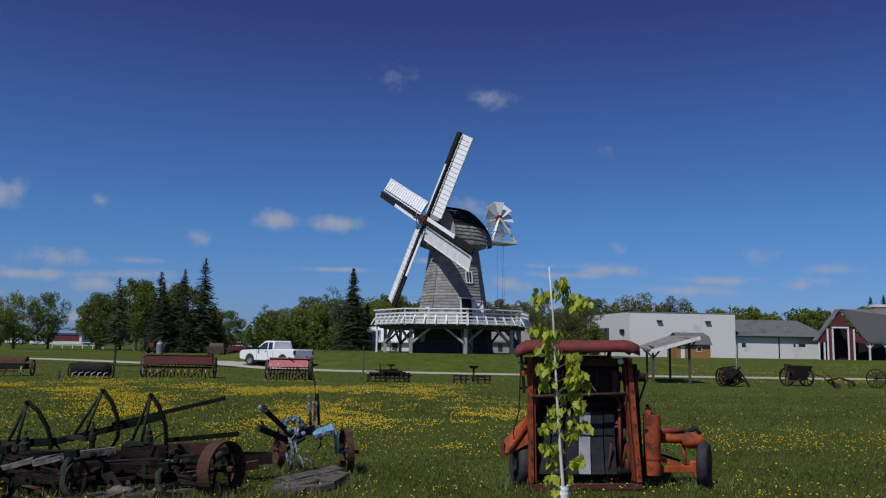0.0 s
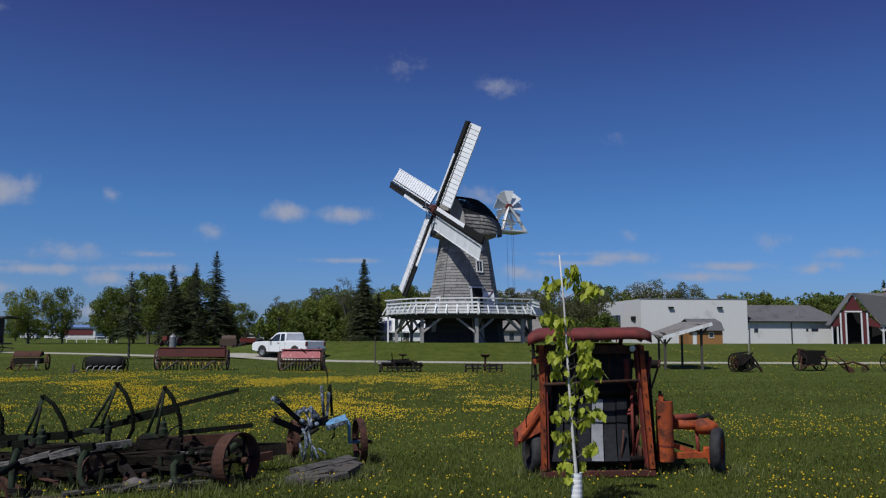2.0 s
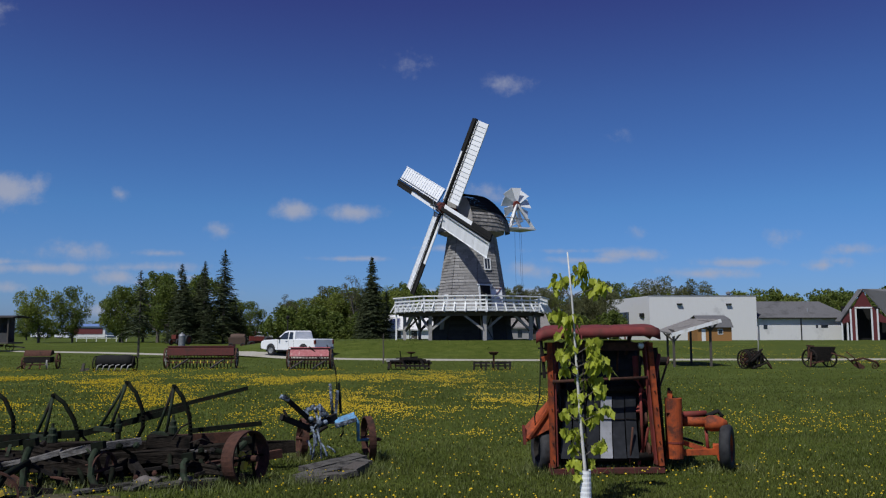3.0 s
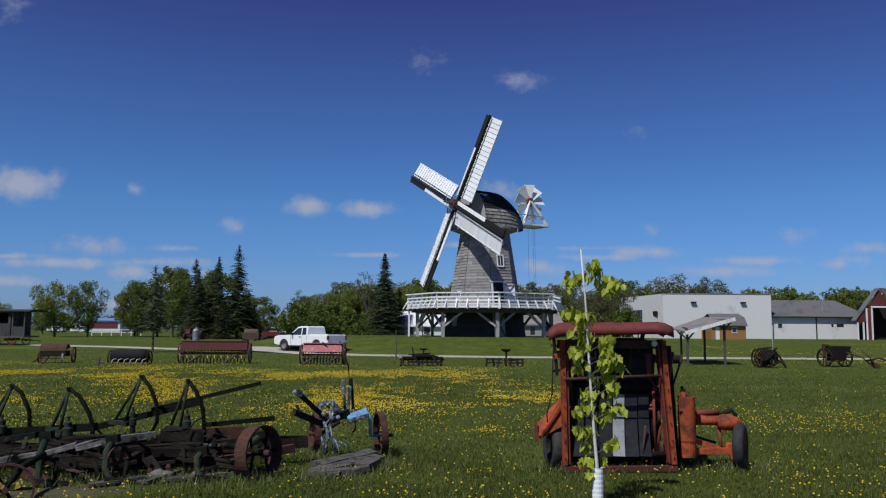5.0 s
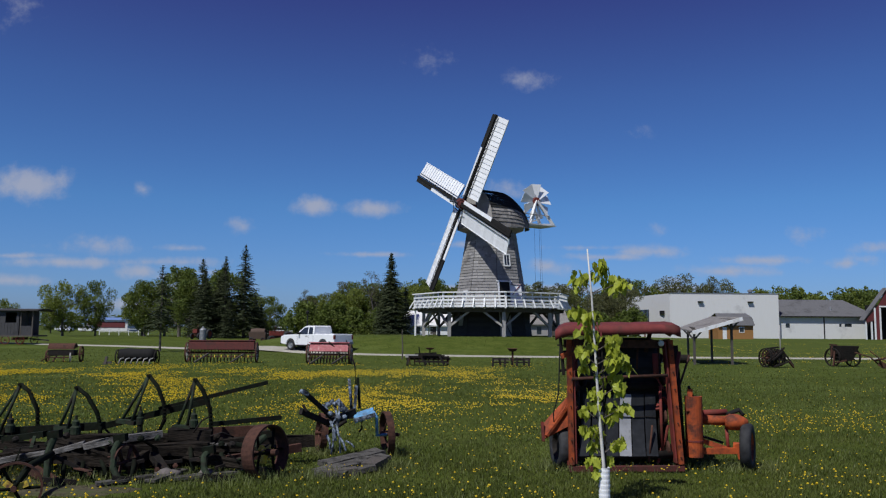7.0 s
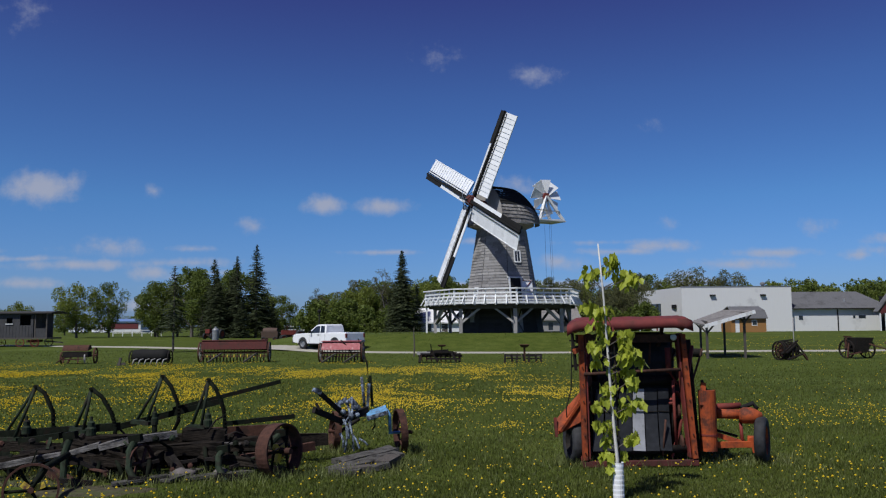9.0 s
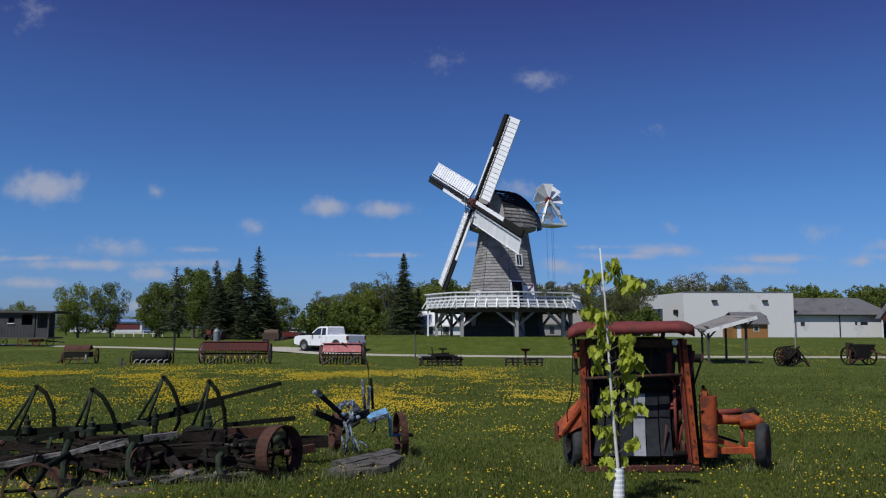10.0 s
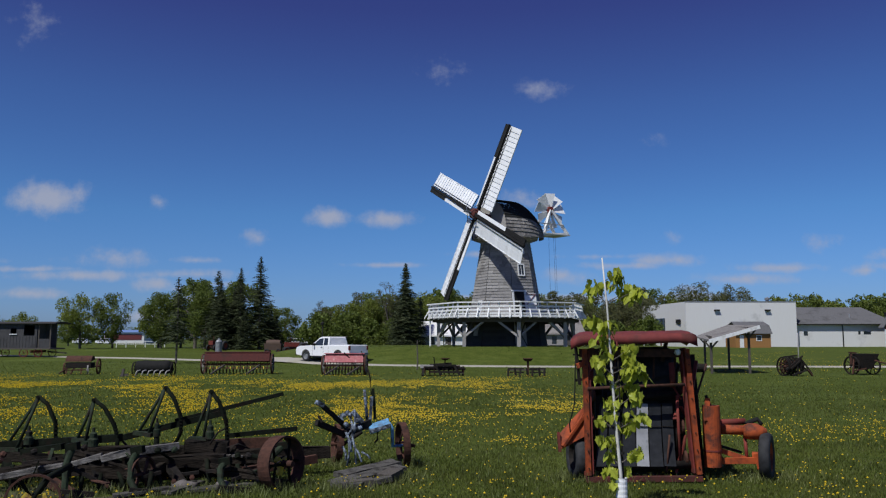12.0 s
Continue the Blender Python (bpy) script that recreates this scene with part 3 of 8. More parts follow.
def bare_tree(h, w, seed):
    """A tree still in bud: limbs and twigs with a thin veil of leaves."""
    rnd = random.Random(seed)
    t = thing("tree", pose(0, -400, 0), "tall thin tree still in bud with bare twigs", "tree", "trees round the grounds")
    bm = bmesh.new()
    ends = []

    def grow(p, d, n, r, level):
        q = p + d * n
        tube(bm, [p, (p + q) / 2 + Vector((rnd.uniform(-1, 1), rnd.uniform(-1, 1), 0)) * n * 0.05, q], r, r * 0.6, 5, False)
        if level == 0:
            ends.append(q)
            return
        for k in range(3 if level > 1 else 4):
            nd = (d + Vector((rnd.uniform(-1, 1), rnd.uniform(-1, 1), rnd.uniform(-0.2, 0.5))) * 0.62).normalized()
            grow(q if k else (p + q) / 2, nd, n * rnd.uniform(0.55, 0.8), r * 0.6, level - 1)
    grow(Vector((0, 0, -0.2)), Vector((0, 0, 1)), h * 0.34, h * 0.02, 4)
    part("trunk", bm, "bark", t)
    crown = new("crown", leaf_cloud("crown", ends, [w * 0.05] * len(ends), 3600, 0.09, "leafolive", seed))
    crown.parent = t
    return t


def spruce(h, w, seed, dense=1.0, label="tall dark green spruce with drooping branches", low=0.08):
    rnd = random.Random(seed)
    t = thing("spruce", pose(0, -400, 0), label, "spruce", "spruces round the grounds")
    part("trunk", tube(bmesh.new(), [(0, 0, -0.2), (0.02, 0, h * 0.5), (0, 0, h)], h * 0.014, 0.015, 7), "bark", t)
    verts, faces = [], []

    def blade(p, q, n, width):
        i = len(verts)
        verts.extend([p - n * width, p + n * width, q + n * width * 0.2, q - n * width * 0.2])
        faces.append((i, i + 1, i + 2, i + 3))
    z = h * low
    while z < h * 0.99:
        k = (z / h - low) / (1 - low)
        reach0 = w * 0.5 * (1 - k) ** 0.85 + 0.06
        for b in range(max(4, int(9 * dense))):
            a = rnd.uniform(0, 6.28)
            reach = reach0 * rnd.uniform(0.55, 1.15)
            d = Vector((math.cos(a), math.sin(a), 0))
            side = Vector((-d.y, d.x, 0))
            s = Vector((0, 0, z + rnd.uniform(-0.1, 0.1)))
            droop = rnd.uniform(0.05, 0.32) if k < 0.8 else -0.4
            e = s + d * reach + Vector((0, 0, -droop * reach))
            n = max(3, int(reach * 6))
            for j in range(n):
                f = (j + 0.4) / n
                p = s.lerp(e, f)
                for sg in (-1, 1):
                    l = (0.14 + 0.22 * (1 - f)) * min(1.2, reach) * rnd.uniform(0.7, 1.3)
                    q = p + d * l * 0.7 + side * sg * l + Vector((0, 0, rnd.uniform(-0.55, -0.05) * l))
                    blade(p, q, Vector((rnd.uniform(-1, 1), rnd.uniform(-1, 1), rnd.uniform(0.2, 1))).normalized(), 0.045)
        z += rnd.uniform(0.16, 0.3) * (0.7 + 0.5 * (1 - k))
    crown = new("crown", mesh_from("crown", verts, faces, "needle"))
    crown.parent = t
    return t


def stand(ob, x, y, s=1.0, turn=0.0, wide=1.0, used=set()):
    """Stands a tree at x, y; the first use moves the tree itself, later ones copy it."""
    m = pose(x, y, ground_z(x, y) - 0.05, 0, 0, turn) @ Matrix.Diagonal((s * wide, s * wide, s, 1))
    if ob.name in used:
        return copy_thing(ob, m)
    used.add(ob.name)
    ob.matrix_basis = m
    return ob


def plant_trees():
    rnd = random.Random(11)
    fresh = [broad_tree(9, 8.5, 1, "leaf", 7400, 0.09), broad_tree(9, 7, 2, "leaf", 7400, 0.1), broad_tree(9, 7.5, 3, "leafdark", 7400, 0.1)]
    dark = [broad_tree(9, 7.5, 4, "leafdark", 8200, 0.08), broad_tree(9, 6.5, 5, "leafdark", 7400, 0.15)]
    shrub = [broad_tree(4, 5, 6, "leafdark", 5200, 0.02, "low dense green shrub at the wood's edge", 0.16, "shrub"),
             broad_tree(4, 5.5, 7, "leaf", 5200, 0.02, "low dense green shrub at the wood's edge", 0.16, "shrub")]
    bud = [bare_tree(11, 8, 8), bare_tree(10, 7, 9)]
    olive = [broad_tree(9.5, 6, 12, "leafolive", 9500, 0.12, "slender tree with thin olive spring leaves", 0.11), broad_tree(9, 7, 13, "leafolive", 9500, 0.1, "rounded tree with thin olive spring leaves", 0.11)]
    tall = [spruce(12, 5.2, 21, 1.0), spruce(10.5, 4.4, 22, 1.1), spruce(9.7, 4.2, 23, 1.7), spruce(10.1, 4.6, 24, 2.6)]
    # lone spruces in the lawn
    stand(spruce(6.1, 3.0, 31, 0.85, "small sparse spruce with a bare lower trunk", 0.28), -18.7, 56.5)
    # the group beyond the drive
    stand(fresh[0], -49.6, 110, 0.86, 20, 0.92)
    stand(fresh[2], -46.0, 112, 0.84, 80, 0.8)
    stand(fresh[1], -41.0, 116, 0.84, 140, 1.0)
    stand(dark[0], -39.6, 113, 0.88, 10, 0.9)
    for x, y, s, k in ((-37.5, 115, 1.02, 0), (-34.5, 112, 1.10, 1), (-31.5, 117, 1.05, 0), (-28.5, 113, 0.98, 1), (-36, 122, 1.0, 0), (-25.5, 116, 0.85, 0), (-22.5, 114, 0.74, 1), (-32, 108, 0.8, 1)):
        stand((dark if k else fresh)[rnd.randrange(2)], x, y, s, rnd.uniform(0, 360))
    for x, y, s, k in ((-24.0, 105, 1.03, 0), (-26.3, 104, 1.02, 1), (-28.6, 103, 0.92, 2), (-27.2, 107, 0.86, 1), (-29.8, 106, 0.98, 1), (-27.4, 105.5, 0.9, 2), (-23.2, 108, 0.62, 2), (-25.2, 102, 0.55, 2), (-22.0, 106, 0.5, 2)):
        stand(tall[k], x, y, s, rnd.uniform(0, 360), 1.25)
    for x, y, s in ((-74, 140, 0.78), (-80, 142, 0.75), (-68, 146, 0.7), (-88, 150, 0.85), (-95, 145, 0.8)):
        stand(fresh[rnd.randrange(3)], x, y, s, rnd.uniform(0, 360), 1.2)
    # the wood to the side of the mill
    for k in range(17):
        x = -17.0 + k * 1.4 + rnd.uniform(-0.5, 0.5)
        s = (0.66 + 0.34 * smooth(k / 6)) * rnd.uniform(0.85, 1.08)
        stand((fresh + dark + olive)[rnd.randrange(7)], x, 112 + rnd.uniform(-6, 8), s, rnd.uniform(0, 360))
    for k in range(15):
        stand(shrub[k % 2], -15.8 + k * 1.75 + rnd.uniform(-0.6, 0.6), 101 + rnd.uniform(-3, 3), rnd.uniform(0.75, 1.15), rnd.uniform(0, 360))
    for x, y, s in ((-15.2, 104, 0.62), (-11, 103, 0.78), (-7, 104, 0.8), (-16.2, 107, 0.74), (-12, 108, 0.9), (-5, 110, 0.92), (-16.5, 109, 0.65), (-9, 108, 0.8), (0.5, 108, 0.85), (-14, 112, 0.8)):
        stand(bud[rnd.randrange(2)], x, y, s, rnd.uniform(0, 360))
    stand(tall[3], -4.2, 90, 1.0, 30, 1.15)
    stand(tall[2], -5.2, 93, 0.66, 160, 1.2)
    stand(tall[1], -2.6, 92, 0.6, 210, 1.1)
    # behind the mill and the white building
    for k in range(13):
        x = 4 + k * 2.3 + rnd.uniform(-1, 1)
        stand(olive[rnd.randrange(2)] if k % 3 else fresh[1], x, 135 + rnd.uniform(-6, 8), rnd.uniform(0.95, 1.2), rnd.uniform(0, 360))
    for x, y, s in ((18, 125, 1.0), (21.5, 122, 0.95), (26, 126, 0.85), (30, 128, 1.05), (15, 128, 0.95)):
        stand(bud[rnd.randrange(2)], x, y, s, rnd.uniform(0, 360))
    for x, y, s in ((17, 123, 1.1), (21, 127, 1.0), (28, 128, 0.95), (31, 132, 1.1), (25, 120, 0.8)):
        stand(olive[rnd.randrange(2)], x, y, s, rnd.uniform(0, 360))
    for k in range(9):
        stand(shrub[k % 2], 10 + k * 2.5, 120 + rnd.uniform(-3, 3), rnd.uniform(0.7, 1.0), rnd.uniform(0, 360))
    for k in range(9):
        stand((olive + [dark[0], fresh[1]])[rnd.randrange(4)], 40 + k * 2.6, 165 + rnd.uniform(-4, 6), rnd.uniform(1.25, 1.55), rnd.uniform(0, 360))
    # lighter crowns for the woods far off
    wood = [broad_tree(9, 8, 41, "leafdark", 2800, 0.08, "leafy tree in the long wood behind the barn", 0.24), broad_tree(9, 7, 42, "leaf", 2600, 0.1, "leafy tree in the long wood behind the barn", 0.24), broad_tree(9, 7.5, 43, "leafdark", 2800, 0.08, "leafy tree in the long wood behind the barn", 0.24)]
    belt = [broad_tree(9, 8, 44, "leafdark", 1500, 0.05, "far tree in the shelter belt on the plain", 0.34), broad_tree(9, 7, 45, "leaf", 1500, 0.05, "far tree in the shelter belt on the plain", 0.34)]
    # the long wood behind the barn
    for k in range(58):
        x = 64 + k * 1.9 + rnd.uniform(-1, 1)
        stand(wood[rnd.randrange(3)], x, 178 + rnd.uniform(-9, 12), (1.07 + 0.28 * smooth((x - 78) / 60)) * rnd.uniform(0.95, 1.06), rnd.uniform(0, 360))
    for x, y, s in ((84, 182, 1.3), (112, 180, 1.62), (116.5, 182, 1.68)):
        stand(tall[2], x, y, s, rnd.uniform(0, 360), 0.8)
    # far shelter belt that closes the plain
    for k in range(46):
        a = -42 + k * 3.0
        x, y = 330 * math.sin(radians(a)), 330 * math.cos(radians(a))
        stand(belt[rnd.randrange(2)], x, y, rnd.uniform(0.75, 1.05), rnd.uniform(0, 360), 1.9)


plant_trees()


# ---- the windmill ----
MILL = Vector((5.05, 64.0, 1.10))
TO_EYE = Vector((-0.075, -0.997, 0))
TO_SIDE = Vector((0.997, -0.075, 0))


def way(deg):
    return TO_EYE * math.cos(radians(deg)) + TO_SIDE * math.sin(radians(deg))


def make_mill():
    t = thing("windmill", Matrix.Translation(MILL), "weathered grey smock windmill with white sails and white gallery", "windmill")
    # eight sides of lapped boards, dark below the gallery, grey above
    prof = lambda z: 3.3 + (1.95 - 3.3) * z / 8.5
    base = 31.9
    core = bmesh.new()
    rings = []
    for z in (-0.2, 8.5):
        rings.append([core.verts.new(way(base + 22.5 + 45 * k) * (prof(z) - 0.1) + Vector((0, 0, z))) for k in range(8)])
    for k in range(8):
        core.faces.new((rings[0][k], rings[0][(k + 1) % 8], rings[1][(k + 1) % 8], rings[1][k]))
    core.faces.new(rings[1])
    part("tower_core", core, "tar", t)
    rnd = random.Random(3)
    for k in range(8):
        for z0, z1, material in ((-0.1, 2.15, "tar"), (2.15, 8.5, "siding")):
            bm = bmesh.new()
            n = int(round((z1 - z0) / 0.235))
            for j in range(n):
                a, b = z0 + (z1 - z0) * j / n, z0 + (z1 - z0) * (j + 1) / n
                cuts = [0] + sorted(rnd.uniform(0.15, 0.85) for _ in range(1 + j % 2)) + [1]
                p0, p1 = way(base - 22.5 + 45 * k), way(base + 22.5 + 45 * k)
                for u, v in zip(cuts, cuts[1:]):
                    lip = 0.045 + rnd.uniform(-0.008, 0.012)
                    q = []
                    for f, e in ((u, 0.003), (v, -0.003)):
                        d = p0.lerp(p1, f + e)
                        o = way(base + 45 * k)
                        q.append([d * prof(a) + o * lip + Vector((0, 0, a)), d * prof(b) + o * 0.006 + Vector((0, 0, b + 0.02)), d * prof(a) - o * 0.02 + Vector((0, 0, a))])
                    vs = [[bm.verts.new(p) for p in row] for row in q]
                    bm.faces.new((vs[0][0], vs[1][0], vs[1][1], vs[0][1]))
                    bm.faces.new((vs[0][2], vs[1][2], vs[1][0], vs[0][0]))
            tagged(part("tower_side" if material == "siding" else "tower_base", bm, material, t), kind="stuff")

    def face_frame(z, k=0, off=0.0):
        """Axes on a side of the tower: x along it, y outwards, z up the slope."""
        n = way(base + 45 * k)
        up = Vector((0, 0, 1)) + n * ((1.95 - 3.3) / 8.5) * 0.924
        up.normalize()
        xa = up.cross(n).normalized() * -1
        m = Matrix((xa, n, up)).transposed().to_4x4()
        m.translation = n * (prof(z) * 0.924 + 0.03) + xa * off + Vector((0, 0, z))
        return m

    def window(z, w, h, k=0, off=0.0):
        m = face_frame(z, k, off)
        fr = bmesh.new()
        for lo, hi in (((-w / 2 - 0.08, 0, -0.08), (-w / 2, 0.07, h + 0.08)), ((w / 2, 0, -0.08), (w / 2 + 0.08, 0.07, h + 0.08)), ((-w / 2, 0, -0.1), (w / 2, 0.1, 0)), ((-w / 2, 0, h), (w / 2, 0.07, h + 0.08))):
            box(fr, lo, hi, m)
        f = part("window", fr, "white", t)
        part("pane", box(bmesh.new(), (-w / 2, 0.01, 0), (w / 2, 0.03, h), m), "glass", f)
        part("glazing_bar", box(bmesh.new(), (-0.02, 0.03, 0), (0.02, 0.05, h), m), "white", f)
        if h > 0.8:
            part("glazing_bar", box(bmesh.new(), (-w / 2, 0.031, h / 2 - 0.02), (w / 2, 0.049, h / 2 + 0.02), m), "white", f)
    window(7.3, 0.42, 0.42, 0, -0.12)
    window(5.55, 0.46, 0.8, 0, 0.0)
    window(2.5, 0.42, 1.0, -2, -0.35)
    window(7.0, 0.42, 0.42, 2)
    # gallery door, half open
    m = face_frame(2.25, 0, 0.42)
    fr = bmesh.new()
    for lo, hi in (((-0.6, 0, 0), (-0.48, 0.1, 2.0)), ((0.48, 0, 0), (0.6, 0.1, 2.0)), ((-0.68, 0, 2.0), (0.68, 0.12, 2.1))):
        box(fr, lo, hi, m)
    door = part("gallery_door", fr, "white", t)
    # black sheet in place of the shaded room behind the open door
    part("doorway", box(bmesh.new(), (-0.48, 0.01, 0), (0.48, 0.03, 2.0), m), "black", door)
    leaf = m @ pose(-0.5, 0.1, 0, 0, 0, 166)
    part("door_leaf", box(bmesh.new(), (-0.02, -0.05, 0.05), (0.88, 0.0, 1.85), leaf), "white", door)
    for p0, p1 in (((0.1, 1.0), (0.8, 1.78)), ((0.02, 1.8), (0.86, 1.8)), ((0.02, 0.95), (0.86, 0.95))):
        part("door_brace", bar(bmesh.new(), leaf @ Vector((p0[0], -0.065, p0[1])), leaf @ Vector((p1[0], -0.065, p1[1])), 0.1, 0.03), "redrust", door)
    # lower door with crossed boards
    m = face_frame(0.0, 0, 0.6)
    low = part("lower_door", box(bmesh.new(), (-0.5, 0.02, 0), (0.5, 0.08, 1.95), m), "post", t)
    for a, b in (((-0.45, 0.1, 0.1), (0.45, 0.1, 1.85)), ((-0.45, 0.1, 1.85), (0.45, 0.1, 0.1))):
        part("door_brace", bar(bmesh.new(), m @ Vector(a), m @ Vector(b), 0.12, 0.03), "black", low)
    part("base_window", box(bmesh.new(), (-0.3, 0.02, 0.85), (0.3, 0.08, 1.7), face_frame(0, -2, -0.3)), "post", t)
    # gallery: deck, joists, posts with braces, rails
    vert = [way(9.4 + 45 * k) for k in range(8)]
    R = 6.15
    deck = bmesh.new()
    ro, ri = [], []
    for z in (2.08, 2.2):
        ro.append([deck.verts.new(v * R + Vector((0, 0, z))) for v in vert])
        ri.append([deck.verts.new(v * 2.4 + Vector((0, 0, z))) for v in vert])
    for k in range(8):
        j = (k + 1) % 8
        deck.faces.new((ro[1][k], ro[1][j], ri[1][j], ri[1][k])); deck.faces.new((ro[0][k], ri[0][k], ri[0][j], ro[0][j]))
        deck.faces.new((ro[0][k], ro[0][j], ro[1][j], ro[1][k])); deck.faces.new((ri[0][k], ri[1][k], ri[1][j], ri[0][j]))
    gal = part("gallery_deck", deck, "darkwood", t)
    for k in range(8):
        a, b = vert[k], vert[(k + 1) % 8]
        bars("rim_beam", a * 5.5 + Vector((0, 0, 1.95)), b * 5.5 + Vector((0, 0, 1.95)), 0.2, 0.24, "darkwood", t)
        pa = a * 5.42
        bars("gallery_post", pa + Vector((0, 0, -0.15)), pa + Vector((0, 0, 1.85)), 0.26, 0.26, "post", t)
        bars("joist", a * 2.6 + Vector((0, 0, 1.98)), a * 5.9 + Vector((0, 0, 1.98)), 0.14, 0.18, "darkwood", t)
        for w in (vert[(k + 1) % 8], vert[k - 1]):
            e = a.lerp(w, 0.36) * 5.44
            bars("brace", pa + Vector((0, 0, 0.75)), e + Vector((0, 0, 1.86)), 0.15, 0.15, "post", t)
        bars("brace", pa * 0.99 + Vector((0, 0, 0.7)), a * 4.2 + Vector((0, 0, 1.88)), 0.14, 0.14, "darkwood", t)
        # rails of this side
        out0, out1 = a * (R + 0.06), b * (R + 0.06)
        for z, h, w in ((3.28, 0.09, 0.2), (2.98, 0.12, 0.05), (2.72, 0.12, 0.05), (2.46, 0.12, 0.05), (2.26, 0.16, 0.05)):
            q0, q1 = (out0, out1) if z < 3.2 else (a * (R + 0.12), b * (R + 0.12))
            bars("rail", q0 + Vector((0, 0, z)), q1 + Vector((0, 0, z)), w, h, "white", gal)
        for j in range(6):
            p = a.lerp(b, j / 6)
            up = p * R
            big = 0.15 if j == 0 else 0.09
            bars("baluster", up + Vector((0, 0, 2.1)), up + Vector((0, 0, 3.25)), big, big, "white", gal)
            bars("baluster_stay", up + p * 0.42 + Vector((0, 0, 2.16)), up + Vector((0, 0, 2.86)), 0.08, 0.08, "white", gal)
    # stair up to the gallery
    s0 = way(-82) * 6.08
    bars("stair_post", s0 + Vector((0, 0, -0.1)), s0 + Vector((0, 0, 3.25)), 0.13, 0.13, "white", t)
    st = bars("stair", way(-118) * 5.9 + Vector((0, 0, 0.0)), way(-76) * 5.1 + Vector((0, 0, 2.1)), 0.08, 0.26, "white", t)
    bars("stair_rail", way(-118) * 5.9 + Vector((0, 0, 0.9)), way(-76) * 5.1 + Vector((0, 0, 3.0)), 0.07, 0.1, "white", st)
    for k in range(9):
        p = (way(-118) * 5.9).lerp(way(-76) * 5.1, (k + 0.5) / 9) + Vector((0, 0, 2.1 * (k + 0.5) / 9))
        part("stair_tread", box(bmesh.new(), (p.x - 0.35, p.y - 0.1, p.z), (p.x + 0.35, p.y + 0.14, p.z + 0.04)), "white", st)
    # cap, turned to the wind
    S = Vector((-0.833, -0.553, 0))
    H = Vector((0.553, -0.833, 0))
    U = Vector((0, 0, 1))
    curb = bmesh.new()
    lathe(curb, [(1.95, 8.25), (2.2, 8.35), (2.62, 8.5), (2.62, 8.66), (1.9, 8.7)], Matrix(), 24)
    part("cap_curb", curb, "shingle", t)

    def cap_ring(u):
        """Half width and height of the cap at u metres ahead of its middle."""
        d = min(1.0, max(0.0, -(u + 0.35) / 2.84))
        k = max(0.0, 1 - d ** 2.4)
        return 2.5 * max(0.02, k) ** 0.5 * (1 - 0.05 * max(0, u)), 2.98 * (0.24 + 0.76 * (1 - d ** 1.45))
    us = [-3.18 + 4.9 * (k / 26) for k in range(27)]
    bm, crown = bmesh.new(), bmesh.new()
    rows = 17
    rnd = random.Random(8)
    for side in (-1, 1):
        for j in range(rows):
            a0, a1 = math.pi / 2 * j / rows, math.pi / 2 * (j + 1) / rows
            for i in range(26):
                q = []
                for u in (us[i], us[i + 1]):
                    w, h = cap_ring(u)
                    for a, lip in ((a0, 0.045 + rnd.uniform(0, 0.015)), (a1 + 0.01, 0.0)):
                        q.append(S * u + H * side * (w + lip) * max(0.0, math.cos(a)) ** 0.8 + U * (8.6 + (h + lip) * math.sin(min(a, math.pi / 2)) ** 0.92))
                skin = bm if j < 5 else crown
                vs = [skin.verts.new(p) for p in q]
                skin.faces.new((vs[0], vs[2], vs[3], vs[1]))
    tagged(part("cap_skirt", bm, "shingle", t, "grey shingled skirt of the cap"), kind="stuff")
    tagged(part("cap_roof", crown, "black", t, "black tarred roof of the cap"), kind="stuff")
    w, h = cap_ring(1.6)
    gable = bmesh.new()
    pts = [S * 1.63 + H * w * 0.97 * math.copysign(abs(math.cos(math.pi * k / 16)) ** 0.8, math.cos(math.pi * k / 16)) + U * (8.62 + h * 0.97 * max(0.0, math.sin(math.pi * k / 16)) ** 0.92) for k in range(17) if k != 8]
    vs = [gable.verts.new(p) for p in pts]
    vb = [gable.verts.new(p - S * 0.1) for p in pts]
    gable.faces.new(vs); gable.faces.new(vb[::-1])
    for k in range(len(vs)):
        gable.faces.new((vs[k], vs[(k + 1) % len(vs)], vb[(k + 1) % len(vs)], vb[k]))
    # a white gable; the grey puts the sail's shadow into its colour
    part("cap_gable", gable, "post", t, "white boarded gable coloured grey for the sail's shade")
    bars("ridge_board", S * 1.8 + U * 11.66, S * -0.5 + U * 11.66, 0.5, 0.08, "black", t)
    for sg in (-1, 1):
        bars("weather_beam", S * 1.85 + H * sg * 1.0 + U * 8.75, S * 1.85 + H * sg * 0.5 + U * 9.9, 0.22, 0.22, "white", t)
    # wind shaft and sails
    T = radians(7)
    N = (S * math.cos(T) + U * math.sin(T)).normalized()
    UP = (U * math.cos(T) - S * math.sin(T)).normalized()
    hubp = S * 3.02 + U * 10.4
    rod("wind_shaft", [hubp - N * 2.2, hubp + N * 0.25], 0.24, "redrust", t, "dark red wind shaft", seg=12)
    part("poll_end", lathe(bmesh.new(), [(0, -0.36), (0.4, -0.34), (0.44, 0), (0.4, 0.3), (0.16, 0.42), (0, 0.44)], axle_frame(hubp, N), 10), "maroon", t)
    blue = bmesh.new()
    tube(blue, [hubp + N * 0.4, hubp + N * 1.1], 0.1, 0.06, 8)
    sp = part("striking_gear", blue, "blueworn_glint", t, "blue grey striking gear")
